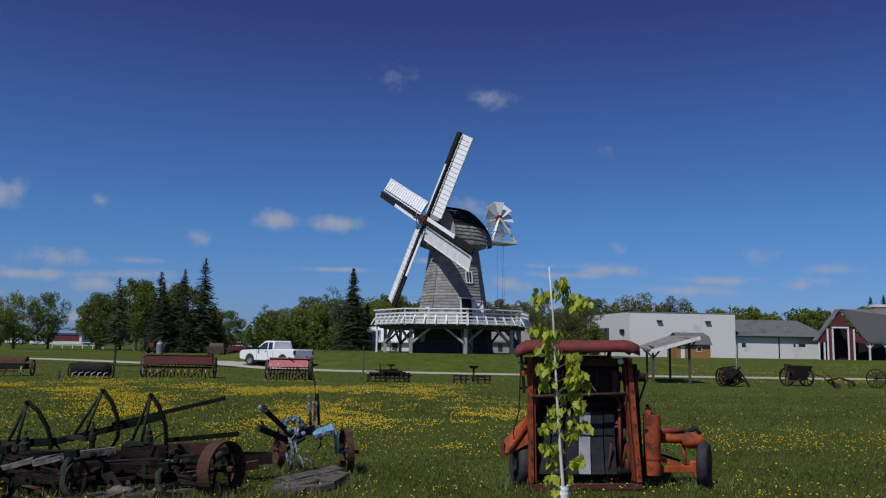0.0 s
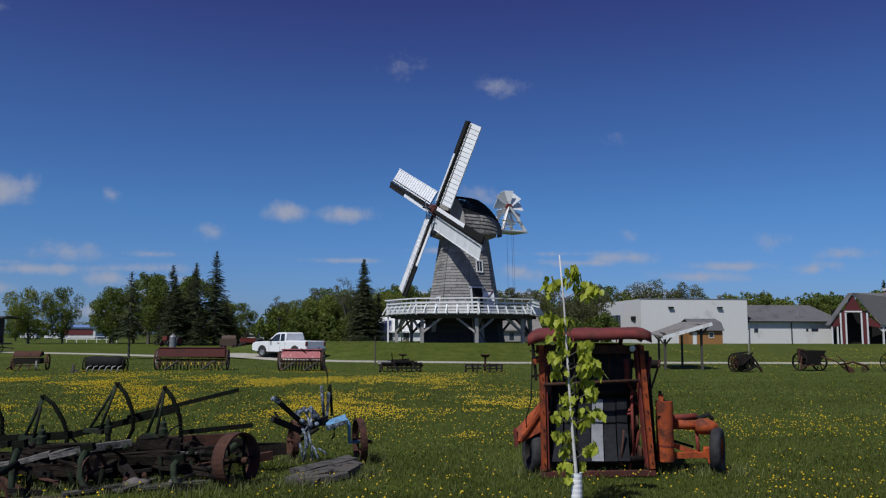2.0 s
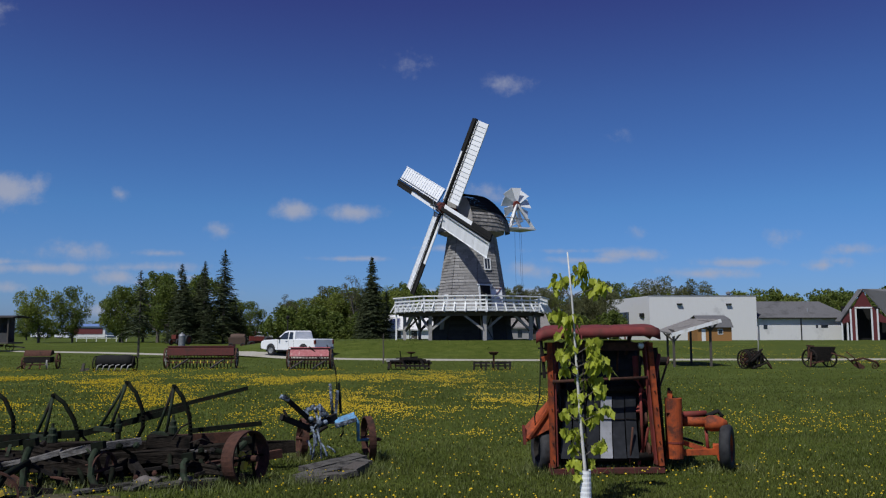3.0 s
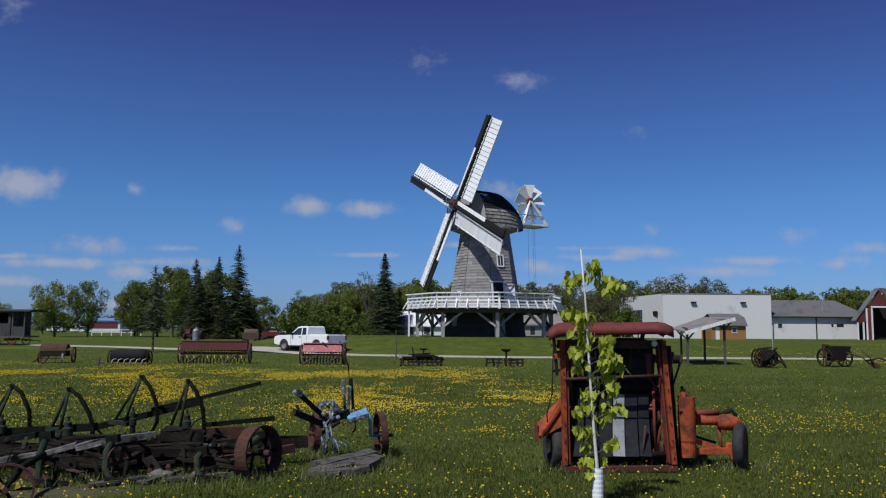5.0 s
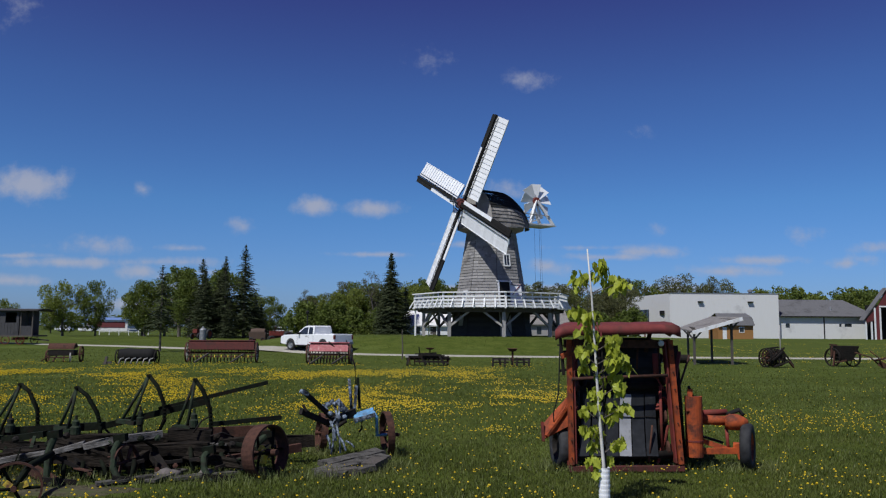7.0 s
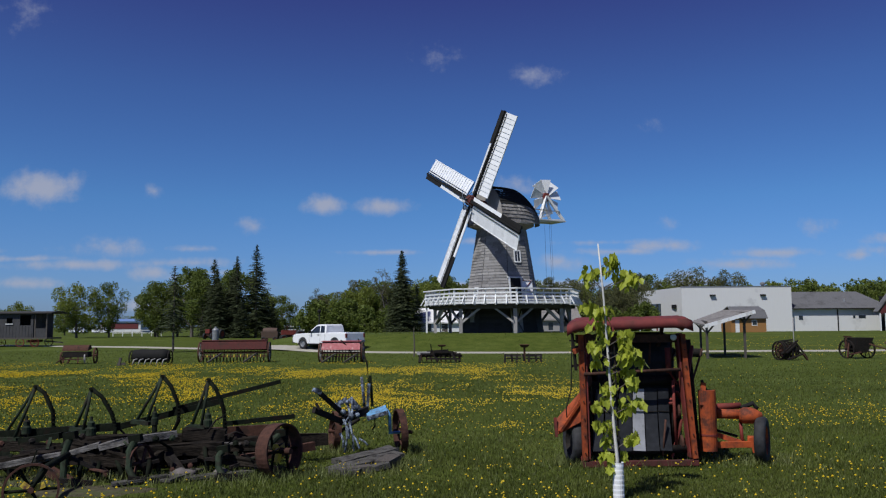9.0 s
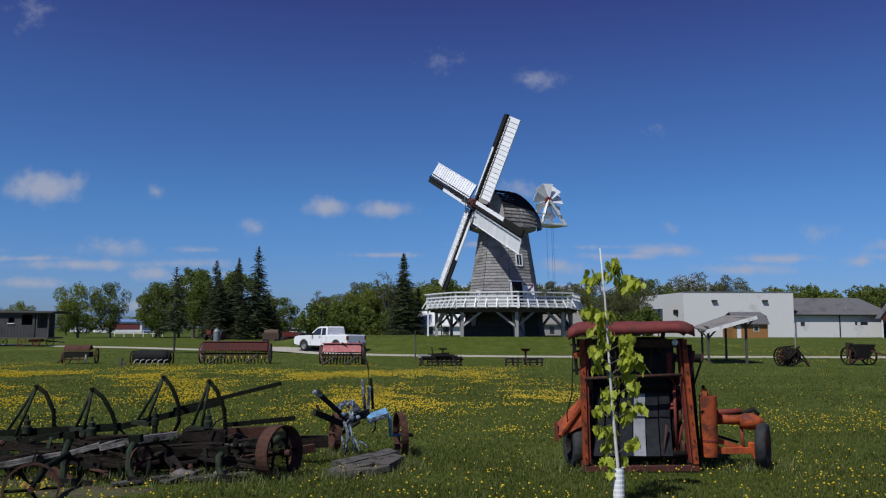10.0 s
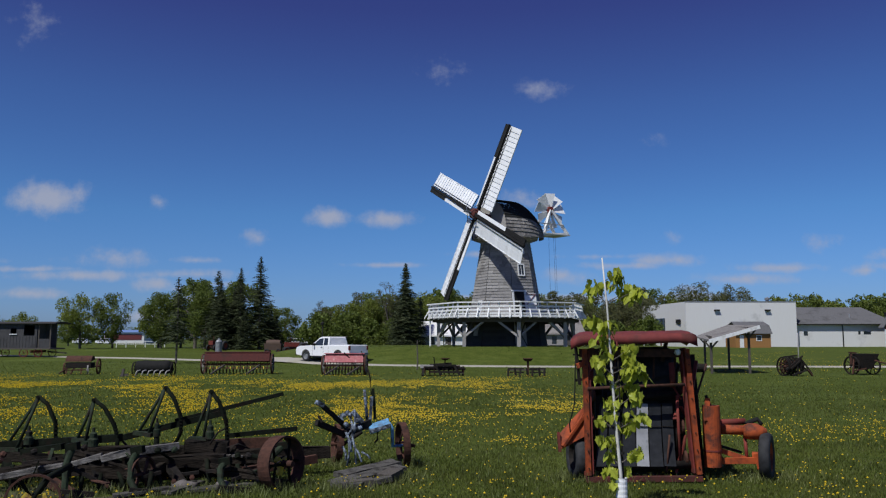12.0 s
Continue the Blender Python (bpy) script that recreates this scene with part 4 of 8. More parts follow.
    for q in range(4):
        ang = radians(26 + 90 * q)
        Z = UP * math.cos(ang) + H * math.sin(ang)
        X = H * math.cos(ang) - UP * math.sin(ang)
        m = Matrix((X, N, Z)).transposed().to_4x4()
        m.translation = hubp + N * (0.14 if q % 2 else -0.14)
        sail = part("sail", box(bmesh.new(), (-0.12, -0.13, 0.0), (0.12, 0.13, 7.45), m, 0.62), "black", t, "white slatted sail on a black stock")
        tilt = m @ pose(0, 0, 0, 0, 0, -13)
        rod("striking_rod", [hubp + N * 0.8, m @ Vector((0.3, 0.25, 0.95))], 0.03, "blueworn_glint", sail, seg=6)
        part("leading_board", box(bmesh.new(), (-0.42, -0.02, 0.55), (-0.14, 0.03, 4.7), m), "sail", sail)
        part("leading_lattice", box(bmesh.new(), (-0.44, -0.05, 4.72), (-0.1, 0.05, 7.4), m), "black", sail)
        part("sail_rail", box(bmesh.new(), (0.13, -0.05, 0.7), (0.2, 0.06, 7.4), tilt), "black", sail)
        part("sail_rail", box(bmesh.new(), (1.38, -0.04, 0.7), (1.43, 0.04, 7.4), tilt), "sail", sail)
        for j in range(18):
            z = 0.72 + 6.66 * j / 18
            sl = tilt @ pose(0, 0, z + 0.18, 6, 0, 0)
            part("shutter", box(bmesh.new(), (0.2, -0.012, -0.188), (1.38, 0.012, 0.188), sl), "sail", sail)
            if j % 3 == 0:
                part("sail_bar", box(bmesh.new(), (-0.1, -0.09, z - 0.03), (1.40, -0.05, z + 0.03), tilt), "black", sail)
        part("shutter_rod", box(bmesh.new(), (0.34, 0.05, 0.75), (0.38, 0.08, 7.3), tilt), "black", sail)
    # fantail behind the cap
    fan = S * -4.5 + U * 11.25
    for sg in (-1, 1):
        bars("fan_beam", S * -2.0 + H * sg * 0.75 + U * 9.05, S * -6.1 + H * sg * 0.75 + U * 9.35, 0.16, 0.2, "white", t)
        for u0, u1 in ((-6.0, -4.55), (-3.5, -4.45)):
            bars("fan_strut", S * u0 + H * sg * 0.75 + U * 9.35, S * u1 + H * sg * 0.42 + U * 11.3, 0.2, 0.2, "white", t)
        bars("fan_strut", S * -3.0 + H * sg * 0.8 + U * 9.2, S * -4.9 + H * sg * 0.7 + U * 9.9, 0.09, 0.09, "white", t)
        bars("fan_rail", S * -2.8 + H * sg * 0.85 + U * 10.05, S * -5.6 + H * sg * 0.78 + U * 10.05, 0.06, 0.06, "post", t)
    part("fan_stage", box(bmesh.new(), (-6.15, -0.95, 9.2), (-2.7, 0.95, 9.28), Matrix((S, H, U)).transposed().to_4x4()), "white", t)
    bars("fan_cross", S * -6.05 + H * -0.8 + U * 9.4, S * -6.05 + H * 0.8 + U * 9.4, 0.14, 0.14, "white", t)
    rod("fan_shaft", [fan - H * 0.6, fan + H * 0.5], 0.07, "rust", t)
    hubm = axle_frame(fan + H * 0.3, H)
    fw = part("fantail", lathe(bmesh.new(), [(0, -0.1), (0.36, -0.1), (0.4, 0), (0.36, 0.14), (0, 0.18)], hubm, 16), "redrust", t, "round fantail with white blades and a red hub")
    for k in range(9):
        b = hubm @ pose(0, 0, 0, 0, 0, 40 * k + 10)
        bm = bmesh.new()
        tw = b @ pose(0, 0, 0, -24, 0, 0)
        lo = [tw @ Vector(p) for p in ((0.22, -0.14, 0), (1.48, -0.46, 0), (1.48, 0.46, 0), (0.22, 0.14, 0))]
        hi = [p + (tw.to_3x3() @ Vector((0, 0, 0.03))) for p in lo]
        a = [bm.verts.new(p) for p in lo]; c = [bm.verts.new(p) for p in hi]
        bm.faces.new(a[::-1]); bm.faces.new(c)
        for i in range(4):
            bm.faces.new((a[i], a[(i + 1) % 4], c[(i + 1) % 4], c[i]))
        part("fan_blade", bm, "sail", fw)
    for dx in (-0.25, 0.35, 0.55):
        rod("control_rope", [S * (-4.8) + H * dx + U * 9.3, S * (-4.95) + H * dx * 1.1 + U * 3.0], 0.009, "steel", t, seg=5)


make_mill()


# ---- buildings ----
def wall_slab(bm, p, q, z0, z1, thick=0.2, holes=()):
    """An upright wall from p to q with openings given as (from, to, low, high) along it."""
    p, q = Vector((*p, 0)), Vector((*q, 0))
    d = (q - p).normalized()
    n = Vector((-d.y, d.x, 0)) * thick
    L = (q - p).length
    cuts = sorted({0.0, L, *[h[0] for h in holes], *[h[1] for h in holes]})
    for a, b in zip(cuts, cuts[1:]):
        inside = sorted((h[2], h[3]) for h in holes if h[0] < (a + b) / 2 < h[1])
        z = z0
        for lo, hi in inside + [(z1, z1)]:
            if lo > z + 1e-4:
                c = [p + d * a, p + d * b, p + d * b + n, p + d * a + n]
                v = [bm.verts.new(k + Vector((0, 0, zz))) for zz in (z, lo) for k in c]
                for f in ((3, 2, 1, 0), (4, 5, 6, 7), (0, 1, 5, 4), (1, 2, 6, 5), (2, 3, 7, 6), (3, 0, 4, 7)):
                    bm.faces.new([v[i] for i in f])
            z = hi
    return bm


def sloped(bm, a, b, c, d, thick=0.14):
    """A roof slope through four corners, with thickness."""
    v = [bm.verts.new(Vector(k)) for k in (a, b, c, d)] + [bm.verts.new(Vector(k) - Vector((0, 0, thick))) for k in (a, b, c, d)]
    for f in ((0, 1, 2, 3), (7, 6, 5, 4), (0, 4, 5, 1), (1, 5, 6, 2), (2, 6, 7, 3), (3, 7, 4, 0)):
        bm.faces.new([v[i] for i in f])
    return bm


def make_white_hall():
    z0, z1 = 0.35, 7.68
    t = thing("hall", Matrix(), "large flat-roofed hall clad in white sheets", "building")
    part("front_wall", wall_slab(bmesh.new(), (39.4, 130), (57.3, 130), z0, z1), "cladding", t)
    part("side_wall", wall_slab(bmesh.new(), (39.4, 130.0), (37.3, 150), z0, z1, -0.2, [(9, 19.5, 2.6, 5.2)]), "cladding", t)
    part("end_wall", wall_slab(bmesh.new(), (57.3, 130.2), (57.3, 150), z0, z1, 0.2), "cladding", t)
    part("back_wall", wall_slab(bmesh.new(), (37.3, 150), (57.3, 150), z0, z1), "cladding", t)
    part("roof", sloped(bmesh.new(), (39.65, 130.25, z1 - 0.2), (57.05, 130.25, z1 - 0.2), (57.05, 149.9, z1 - 0.2), (37.55, 149.9, z1 - 0.2), 0.2), "roofgrey", t)
    part("parapet_cap", box(bmesh.new(), (39.3, 129.93, z1), (57.4, 130.3, z1 + 0.1)), "galv", t)
    w = part("window", wall_slab(bmesh.new(), (38.35, 139.0), (37.35, 149.6), 2.55, 5.25, -0.12), "glass", t, "dark window band")
    for k in range(4):
        f = (k + 0.5) / 4
        bars("mullion", (38.25 - f, 139 + 10.6 * f, 2.55), (38.25 - f, 139 + 10.6 * f, 5.25), 0.12, 0.12, "black", w)
    part("sign", box(bmesh.new(), (38.86, 132.0, 4.3), (39.1, 134.0, 4.9)), "black", t, "dark lettered sign too far to read")
    for x in (44.4, 52.6):
        part("wall_lamp", box(bmesh.new(), (x - 0.42, 129.6, 6.2), (x + 0.42, 129.98, 6.42)), "black", t)
    bm = bmesh.new()
    lathe(bm, [(0, 7.4), (0.28, 7.4), (0.28, 8.0), (0.42, 8.05), (0.42, 8.35), (0, 8.5)], Matrix.Translation((53.9, 133, 0.1)), 12)
    part("roof_vent", bm, "galv", t)
    # low wing with a pitched roof
    g = thing("wing", Matrix(), "long low white wing with a grey pitched roof", "building")
    part("front_wall", wall_slab(bmesh.new(), (57.6, 131), (73.5, 131), z0, 4.15, 0.2, [(1.2, 1.9, 2.2, 2.9), (10.1, 10.5, 2.4, 2.9), (11.0, 12.2, 2.4, 2.9)]), "cladding", g)
    part("back_wall", wall_slab(bmesh.new(), (57.6, 143), (73.5, 143), z0, 4.15), "cladding", g)
    part("end_wall", wall_slab(bmesh.new(), (73.5, 131.2), (73.5, 143), z0, 4.15, 0.2), "cladding", g)
    part("roof", sloped(bmesh.new(), (57.3, 130.6, 4.1), (74.2, 130.6, 4.1), (71.5, 137, 7.05), (57.3, 137, 7.05)), "roofgrey", g)
    part("roof", sloped(bmesh.new(), (74.2, 143.4, 4.1), (57.3, 143.4, 4.1), (57.3, 137.02, 7.05), (71.5, 137.02, 7.05)), "roofgrey", g)
    part("roof_hip", sloped(bmesh.new(), (74.2, 130.6, 4.1), (74.2, 143.4, 4.1), (71.52, 137.02, 7.05), (71.5, 137.0, 7.05)), "roofgrey", g)
    part("gutter", box(bmesh.new(), (57.3, 130.42, 3.95), (74.2, 130.6, 4.12)), "black", g)
    part("downpipe", box(bmesh.new(), (65.1, 130.85, z0), (65.22, 130.99, 4.0)), "black", g)
    for a, b, lo, hi in ((58.8, 59.5, 2.2, 2.9), (67.7, 68.1, 2.4, 2.9), (68.6, 69.8, 2.4, 2.9)):
        part("window", box(bmesh.new(), (a, 131.05, lo), (b, 131.12, hi)), "glass", g)
    part("roof_vent", tube(bmesh.new(), [(67.4, 133, 5.0), (67.4, 133, 5.75)], 0.14), "galv", g)


make_white_hall()


def make_small_shed():
    t = thing("shed", pose(42.9, 118, ground_z(45, 118)) @ Matrix.Diagonal((0.8, 1, 0.93, 1)), "small ochre board shed with a dark grey gambrel roof", "shed")
    part("front_wall", wall_slab(bmesh.new(), (0, 0), (6.5, 0), 0, 2.3, 0.12, [(0.8, 1.6, 0, 1.95), (3.9, 4.8, 1.1, 1.9)]), "ochre", t)
    part("side_wall", wall_slab(bmesh.new(), (6.5, 0.12), (6.5, 4), 0, 2.3, 0.12), "ochre", t)
    part("side_wall", wall_slab(bmesh.new(), (0, 0.12), (0, 4), 0, 2.3, -0.12), "ochre", t)
    part("back_wall", wall_slab(bmesh.new(), (0, 4), (6.5, 4), 0, 2.3, 0.12), "ochre", t)
    part("door", box(bmesh.new(), (0.82, 0.03, 0), (1.58, 0.08, 1.93)), "white", t)
    w = part("window", box(bmesh.new(), (3.85, -0.04, 1.05), (4.85, 0.03, 1.95)), "white", t)
    part("pane", box(bmesh.new(), (3.95, -0.05, 1.15), (4.75, -0.041, 1.85)), "glass", w)
    bm = bmesh.new()
    sloped(bm, (-0.2, -0.35, 2.25), (6.7, -0.35, 2.25), (6.5, 0.35, 3.5), (0.0, 0.35, 3.5), 0.1)
    sloped(bm, (0.0, 0.35, 3.51), (6.5, 0.35, 3.51), (6.2, 2, 4.15), (0.3, 2, 4.15), 0.1)
    sloped(bm, (6.5, 3.65, 3.5), (0.0, 3.65, 3.5), (0.3, 2, 4.15), (6.2, 2, 4.15), 0.1)
    part("roof", bm, "roofgrey", t)


make_small_shed()


def make_barn():
    t = thing("barn", Matrix(), "dark red barn with white trim, grey roof and open porch", "barn")
    x0, x1, xm, y0, z0 = 68.8, 77.0, 72.4, 125.0, 0.4
    # gable front: red boards round a tall opening
    for pts in (((70.3, 3.4), (71.15, 3.4), (71.15, 6.0), (70.3, 4.9)), ((73.75, 3.4), (74.7, 3.4), (74.7, 4.9), (73.75, 6.0)), ((71.15, 5.6), (73.75, 5.6), (73.75, 6.0), (71.15, 6.0)), ((71.15, 6.0), (73.75, 6.0), (72.45, 8.45), (72.4, 8.45)),
                ((70.3, z0), (71.15, z0), (71.15, 3.4), (70.3, 3.4)), ((73.75, z0), (74.7, z0), (74.7, 3.4), (73.75, 3.4)), ((68.9, 3.0), (70.3, 3.4), (70.3, 4.9), (69.0, 3.7)), ((74.7, 3.4), (76.9, 3.0), (76.8, 3.6), (74.7, 4.9))):
        bm = bmesh.new()
        f = [bm.verts.new((x, y0, z)) for x, z in pts]; b = [bm.verts.new((x, y0 + 0.2, z)) for x, z in pts]
        bm.faces.new(f); bm.faces.new(b[::-1])
        for k in range(4):
            bm.faces.new((f[k], b[k], b[(k + 1) % 4], f[(k + 1) % 4]))
        part("wall_panel", bm, "barnred", t)
    part("inner_wall", box(bmesh.new(), (70.3, 127.5, z0), (76.6, 127.7, 5.9)), "black", t)
    for x in (70.3, 71.15, 73.75, 74.7):
        bars("trim", (x, y0 - 0.06, z0), (x, y0 - 0.06, 5.4), 0.24, 0.1, "white", t)
    bars("trim", (71.05, y0 - 0.06, 5.6), (73.85, y0 - 0.06, 5.6), 0.1, 0.22, "white", t)
    bars("rake_trim", (68.6, y0 - 0.1, 3.6), (72.4, y0 - 0.1, 8.55), 0.08, 0.1, "post", t)
    bars("rake_trim", (72.4, y0 - 0.1, 8.55), (76.9, y0 - 0.1, 3.5), 0.08, 0.1, "post", t)
    # the long roof turns along the side
    part("roof", sloped(bmesh.new(), (72.4, y0 - 0.2, 8.6), (77.1, y0 - 0.2, 3.55), (120, y0 - 0.2, 3.55), (120, 131.5, 8.7)), "roofgrey", t)
    part("roof", sloped(bmesh.new(), (68.4, y0 - 0.2, 3.5), (72.4, y0 - 0.2, 8.6), (72.4, 126.2, 8.6), (68.4, 126.2, 3.5)), "roofgrey", t)
    part("long_wall", wall_slab(bmesh.new(), (76.9, 129), (120, 129), z0, 3.6), "black", t)
    for k in range(12):
        x = 77.4 + k * 2.9
        p = bars("porch_post", (x, y0 + 0.2, z0), (x, y0 + 0.2, 3.2), 0.22, 0.22, "white", t)
        for s in (-1, 1):
            bars("post_brace", (x, y0 + 0.2, 2.3), (x + s * 0.7, y0 + 0.2, 3.1), 0.14, 0.14, "white", p)
    bars("porch_beam", (76.9, y0 + 0.2, 3.3), (112, y0 + 0.2, 3.3), 0.24, 0.28, "white", t)
    for x in (68.9, 69.8):
        bars("porch_post", (x, y0 + 0.1, z0), (x, y0 + 0.1, 3.2), 0.2, 0.2, "white", t)
    part("chimney", box(bmesh.new(), (81.4, 129.6, 6.5), (83.4, 131, 9.3)), "brick", t)
    part("chimney_cap", box(bmesh.new(), (81.3, 129.5, 9.3), (83.5, 131.1, 9.75)), "white", t)


make_barn()


def make_shelter():
    """Open picnic shelter: six posts, a lean-to roof."""
    t = thing("picnic_shelter", Matrix(), "open timber picnic shelter with a grey pent roof", "shelter")
    fl, fr, bl, br = Vector((13.15, 39.5, 0)), Vector((15.05, 39.6, 0)), Vector((14.5, 44.6, 0)), Vector((15.75, 44.4, 0))
    for p, h in ((fl, 1.68), (fr, 2.2), (bl, 1.9), (br, 2.36)):
        q = bars("post", p + Vector((0, 0, -0.1)), p + Vector((0, 0, h)), 0.1, 0.1, "darkwood", t)
        for s in (-1, 1):
            bars("knee_brace", p + Vector((0, 0, h - 0.45)), p + Vector((0.35 * s, 0, h - 0.06)), 0.07, 0.07, "darkwood", q)
    a, b, c, d = Vector((12.95, 39.2, 1.66)), Vector((15.45, 39.2, 2.36)), Vector((15.95, 45, 2.48)), Vector((14.1, 45, 1.84))
    part("roof", sloped(bmesh.new(), a, b, c, d, 0.07), "shingle", t)
    bars("fascia", a + Vector((0, -0.05, -0.08)), b + Vector((0, -0.05, -0.08)), 0.05, 0.17, "white", t)
    bars("beam", fl + Vector((0, 0, 1.75)), bl + Vector((0, 0, 1.85)), 0.1, 0.16, "darkwood", t)
    bars("beam", fr + Vector((0, 0, 2.2)), br + Vector((0, 0, 2.3)), 0.1, 0.16, "darkwood", t)
    k = thing("fire_trough", pose(12.7, 41.2, 0), "low dark steel trough lying under the shelter", "trough")
    part("trough", lathe(bmesh.new(), [(0, -0.7), (0.2, -0.68), (0.22, 0), (0.2, 0.68), (0, 0.7)], pose(0, 0, 0.24, 0, 90, 0), 14), "steel", k)
    for x in (-0.4, 0.4):
        bars("leg", (x, 0, -0.02), (x, 0, 0.12), 0.3, 0.08, "steel", k)


make_shelter()


def small_house(x, y, w, label, wall, roof, h=2.3):
    t = thing("house", pose(x, y, ground_z(x, y)), label, "house", "houses behind the mill")
    part("wall", wall_slab(bmesh.new(), (0, 0), (w, 0), -0.3, h, 0.15, [(w * 0.2, w * 0.32, 0.9, 1.8), (w * 0.55, w * 0.68, 0, 1.9)]), wall, t)
    part("wall", wall_slab(bmesh.new(), (w, 0.15), (w, 5), -0.3, h, 0.15), wall, t)
    part("wall", wall_slab(bmesh.new(), (0, 0.15), (0, 5), -0.3, h, -0.15), wall, t)
    part("wall", wall_slab(bmesh.new(), (0, 5), (w, 5), -0.3, h, 0.15), wall, t)
    part("window", box(bmesh.new(), (w * 0.2, 0.05, 0.9), (w * 0.32, 0.1, 1.8)), "glass", t)
    part("door", box(bmesh.new(), (w * 0.55, 0.05, 0), (w * 0.68, 0.1, 1.9)), "darkwood", t)
    part("roof", sloped(bmesh.new(), (-0.3, -0.3, h), (w + 0.3, -0.3, h), (w + 0.1, 2.5, h + 1.7), (-0.1, 2.5, h + 1.7)), roof, t)
    part("roof", sloped(bmesh.new(), (w + 0.3, 5.3, h), (-0.3, 5.3, h), (-0.1, 2.51, h + 1.7), (w + 0.1, 2.51, h + 1.7)), roof, t)


small_house(-2.6, 92, 5.2, "small white house behind the mill", "white", "cladding", 1.9)
small_house(11.6, 92, 4.4, "grey wooden house behind the mill", "post", "shingle", 2.1)


def make_far_store():
    t = thing("store", pose(-97, 230, 0.42), "long low white store with a red band and blue roof", "building")
    part("wall", wall_slab(bmesh.new(), (0, 0), (11.5, 0), 0, 3.2), "cladding", t)
    part("wall_band", box(bmesh.new(), (0.3, -0.1, 1.0), (10.8, -0.01, 2.6)), "barnred", t)
    part("wall", wall_slab(bmesh.new(), (11.5, 0.2), (11.5, 9), 0, 3.2), "cladding", t)
    part("wall", wall_slab(bmesh.new(), (0, 0.2), (0, 9), 0, 3.2, -0.2), "cladding", t)
    part("wall", wall_slab(bmesh.new(), (0, 9), (11.5, 9), 0, 3.2), "cladding", t)
    part("roof", sloped(bmesh.new(), (-0.5, -0.5, 3.2), (12, -0.5, 3.2), (12, 5, 3.9), (-0.5, 5, 3.9)), "bluegrey", t)
    part("roof", sloped(bmesh.new(), (12, 9.5, 3.2), (-0.5, 9.5, 3.2), (-0.5, 5.02, 3.9), (12, 5.02, 3.9)), "bluegrey", t)


make_far_store()


def make_rail_fence(x0, x1, y):
    t = thing("rail_fence", pose(x0, y, ground_z(x0, y)), "low white rail fence before the far store", "fence")
    n = 6
    for k in range(n):
        x = (x1 - x0) * k / (n - 1)
        bars("post", (x, 0, -0.15), (x, 0, 1.0), 0.1, 0.1, "white", t)
    for z in (0.5, 0.9):
        bars("rail", (0, -0.08, z), (x1 - x0, -0.08, z), 0.04, 0.08, "white", t)


make_rail_fence(-49.5, -42.2, 122)


def make_caboose():
    """A grey boarded living van on iron wheels."""
    t = thing("caboose", pose(-42.6, 73.0, ground_z(-40, 74)) @ Matrix.Diagonal((1.1, 1.1, 1.1, 1)), "grey boarded living van on wooden wheels with an overhanging roof", "wagon")
    front = wall_slab(bmesh.new(), (0, 0), (5.2, 0), 0.75, 2.75, 0.1, [(1.5, 2.0, 1.9, 2.35), (3.0, 3.5, 1.9, 2.35), (4.1, 5.0, 1.75, 2.6)])
    bmesh.ops.remove_doubles(front, verts=front.verts, dist=0.002)
    part("front_wall", front, "van", t)
    part("back_wall", wall_slab(bmesh.new(), (0, 2.3), (5.2, 2.3), 0.75, 2.75, 0.1), "van", t)
    part("end_wall", wall_slab(bmesh.new(), (5.2, 0.1), (5.2, 2.3), 0.75, 2.75, 0.1), "van", t)
    part("end_wall", wall_slab(bmesh.new(), (0, 0.1), (0, 2.3), 0.75, 2.75, -0.1), "van", t)
    part("floor", box(bmesh.new(), (-0.2, -0.1, 0.62), (6.4, 2.5, 0.74)), "darkwood", t)
    roof = bmesh.new()
    for k in range(8):
        y0, y1 = -0.25 + 2.9 * k / 8, -0.25 + 2.9 * (k + 1) / 8
        z = lambda y: 2.8 + 0.13 * math.sin(math.pi * (y + 0.25) / 2.9)
        sloped(roof, (-0.5, y0, z(y0)), (6.8, y0, z(y0)), (6.8, y1, z(y1)), (-0.5, y1, z(y1)), 0.08)
    bmesh.ops.remove_doubles(roof, verts=roof.verts, dist=0.002)
    part("roof", roof, "tar", t)
    for k in range(20):
        part("batten", box(bmesh.new(), (0.1 + k * 0.262, -0.02, 0.78), (0.13 + k * 0.262, -0.001, 1.72)), "van", t)
    for x in (1.5, 3.0):
        part("sill", box(bmesh.new(), (x - 0.05, -0.06, 1.83), (x + 0.55, -0.005, 1.9)), "white", t)
    # made-up back wall, added only to darken the open porch
    part("porch_back", box(bmesh.new(), (5.32, 1.2, 0.75), (6.25, 1.28, 2.78)), "van", t)
    part("porch_wall", box(bmesh.new(), (5.3, 0.02, 0.75), (6.3, 0.1, 1.5)), "van", t)
    for x in (5.35, 6.3):
        bars("porch_post", (x, 0.05, 0.74), (x, 0.05, 2.8), 0.09, 0.09, "darkwood", t)
    for x in (0.4, 1.4, 4.2, 5.4):
        iron_wheel(t, (x, -0.05, 0.34), (0, 1, 0), 0.36, 0.08, "redrust", 8, 0.04)
        iron_wheel(t, (x, 2.35, 0.34), (0, 1, 0), 0.36, 0.08, "redrust", 8, 0.04)
    for x in (0.9, 4.8):
        bars("axle", (x, -0.1, 0.45), (x, 2.4, 0.45), 0.14, 0.2, "rust", t)
    bars("drawbar", (5.6, 1.1, 0.45), (7.2, 1.1, 0.3), 0.1, 0.1, "darkwood", t)


make_caboose()


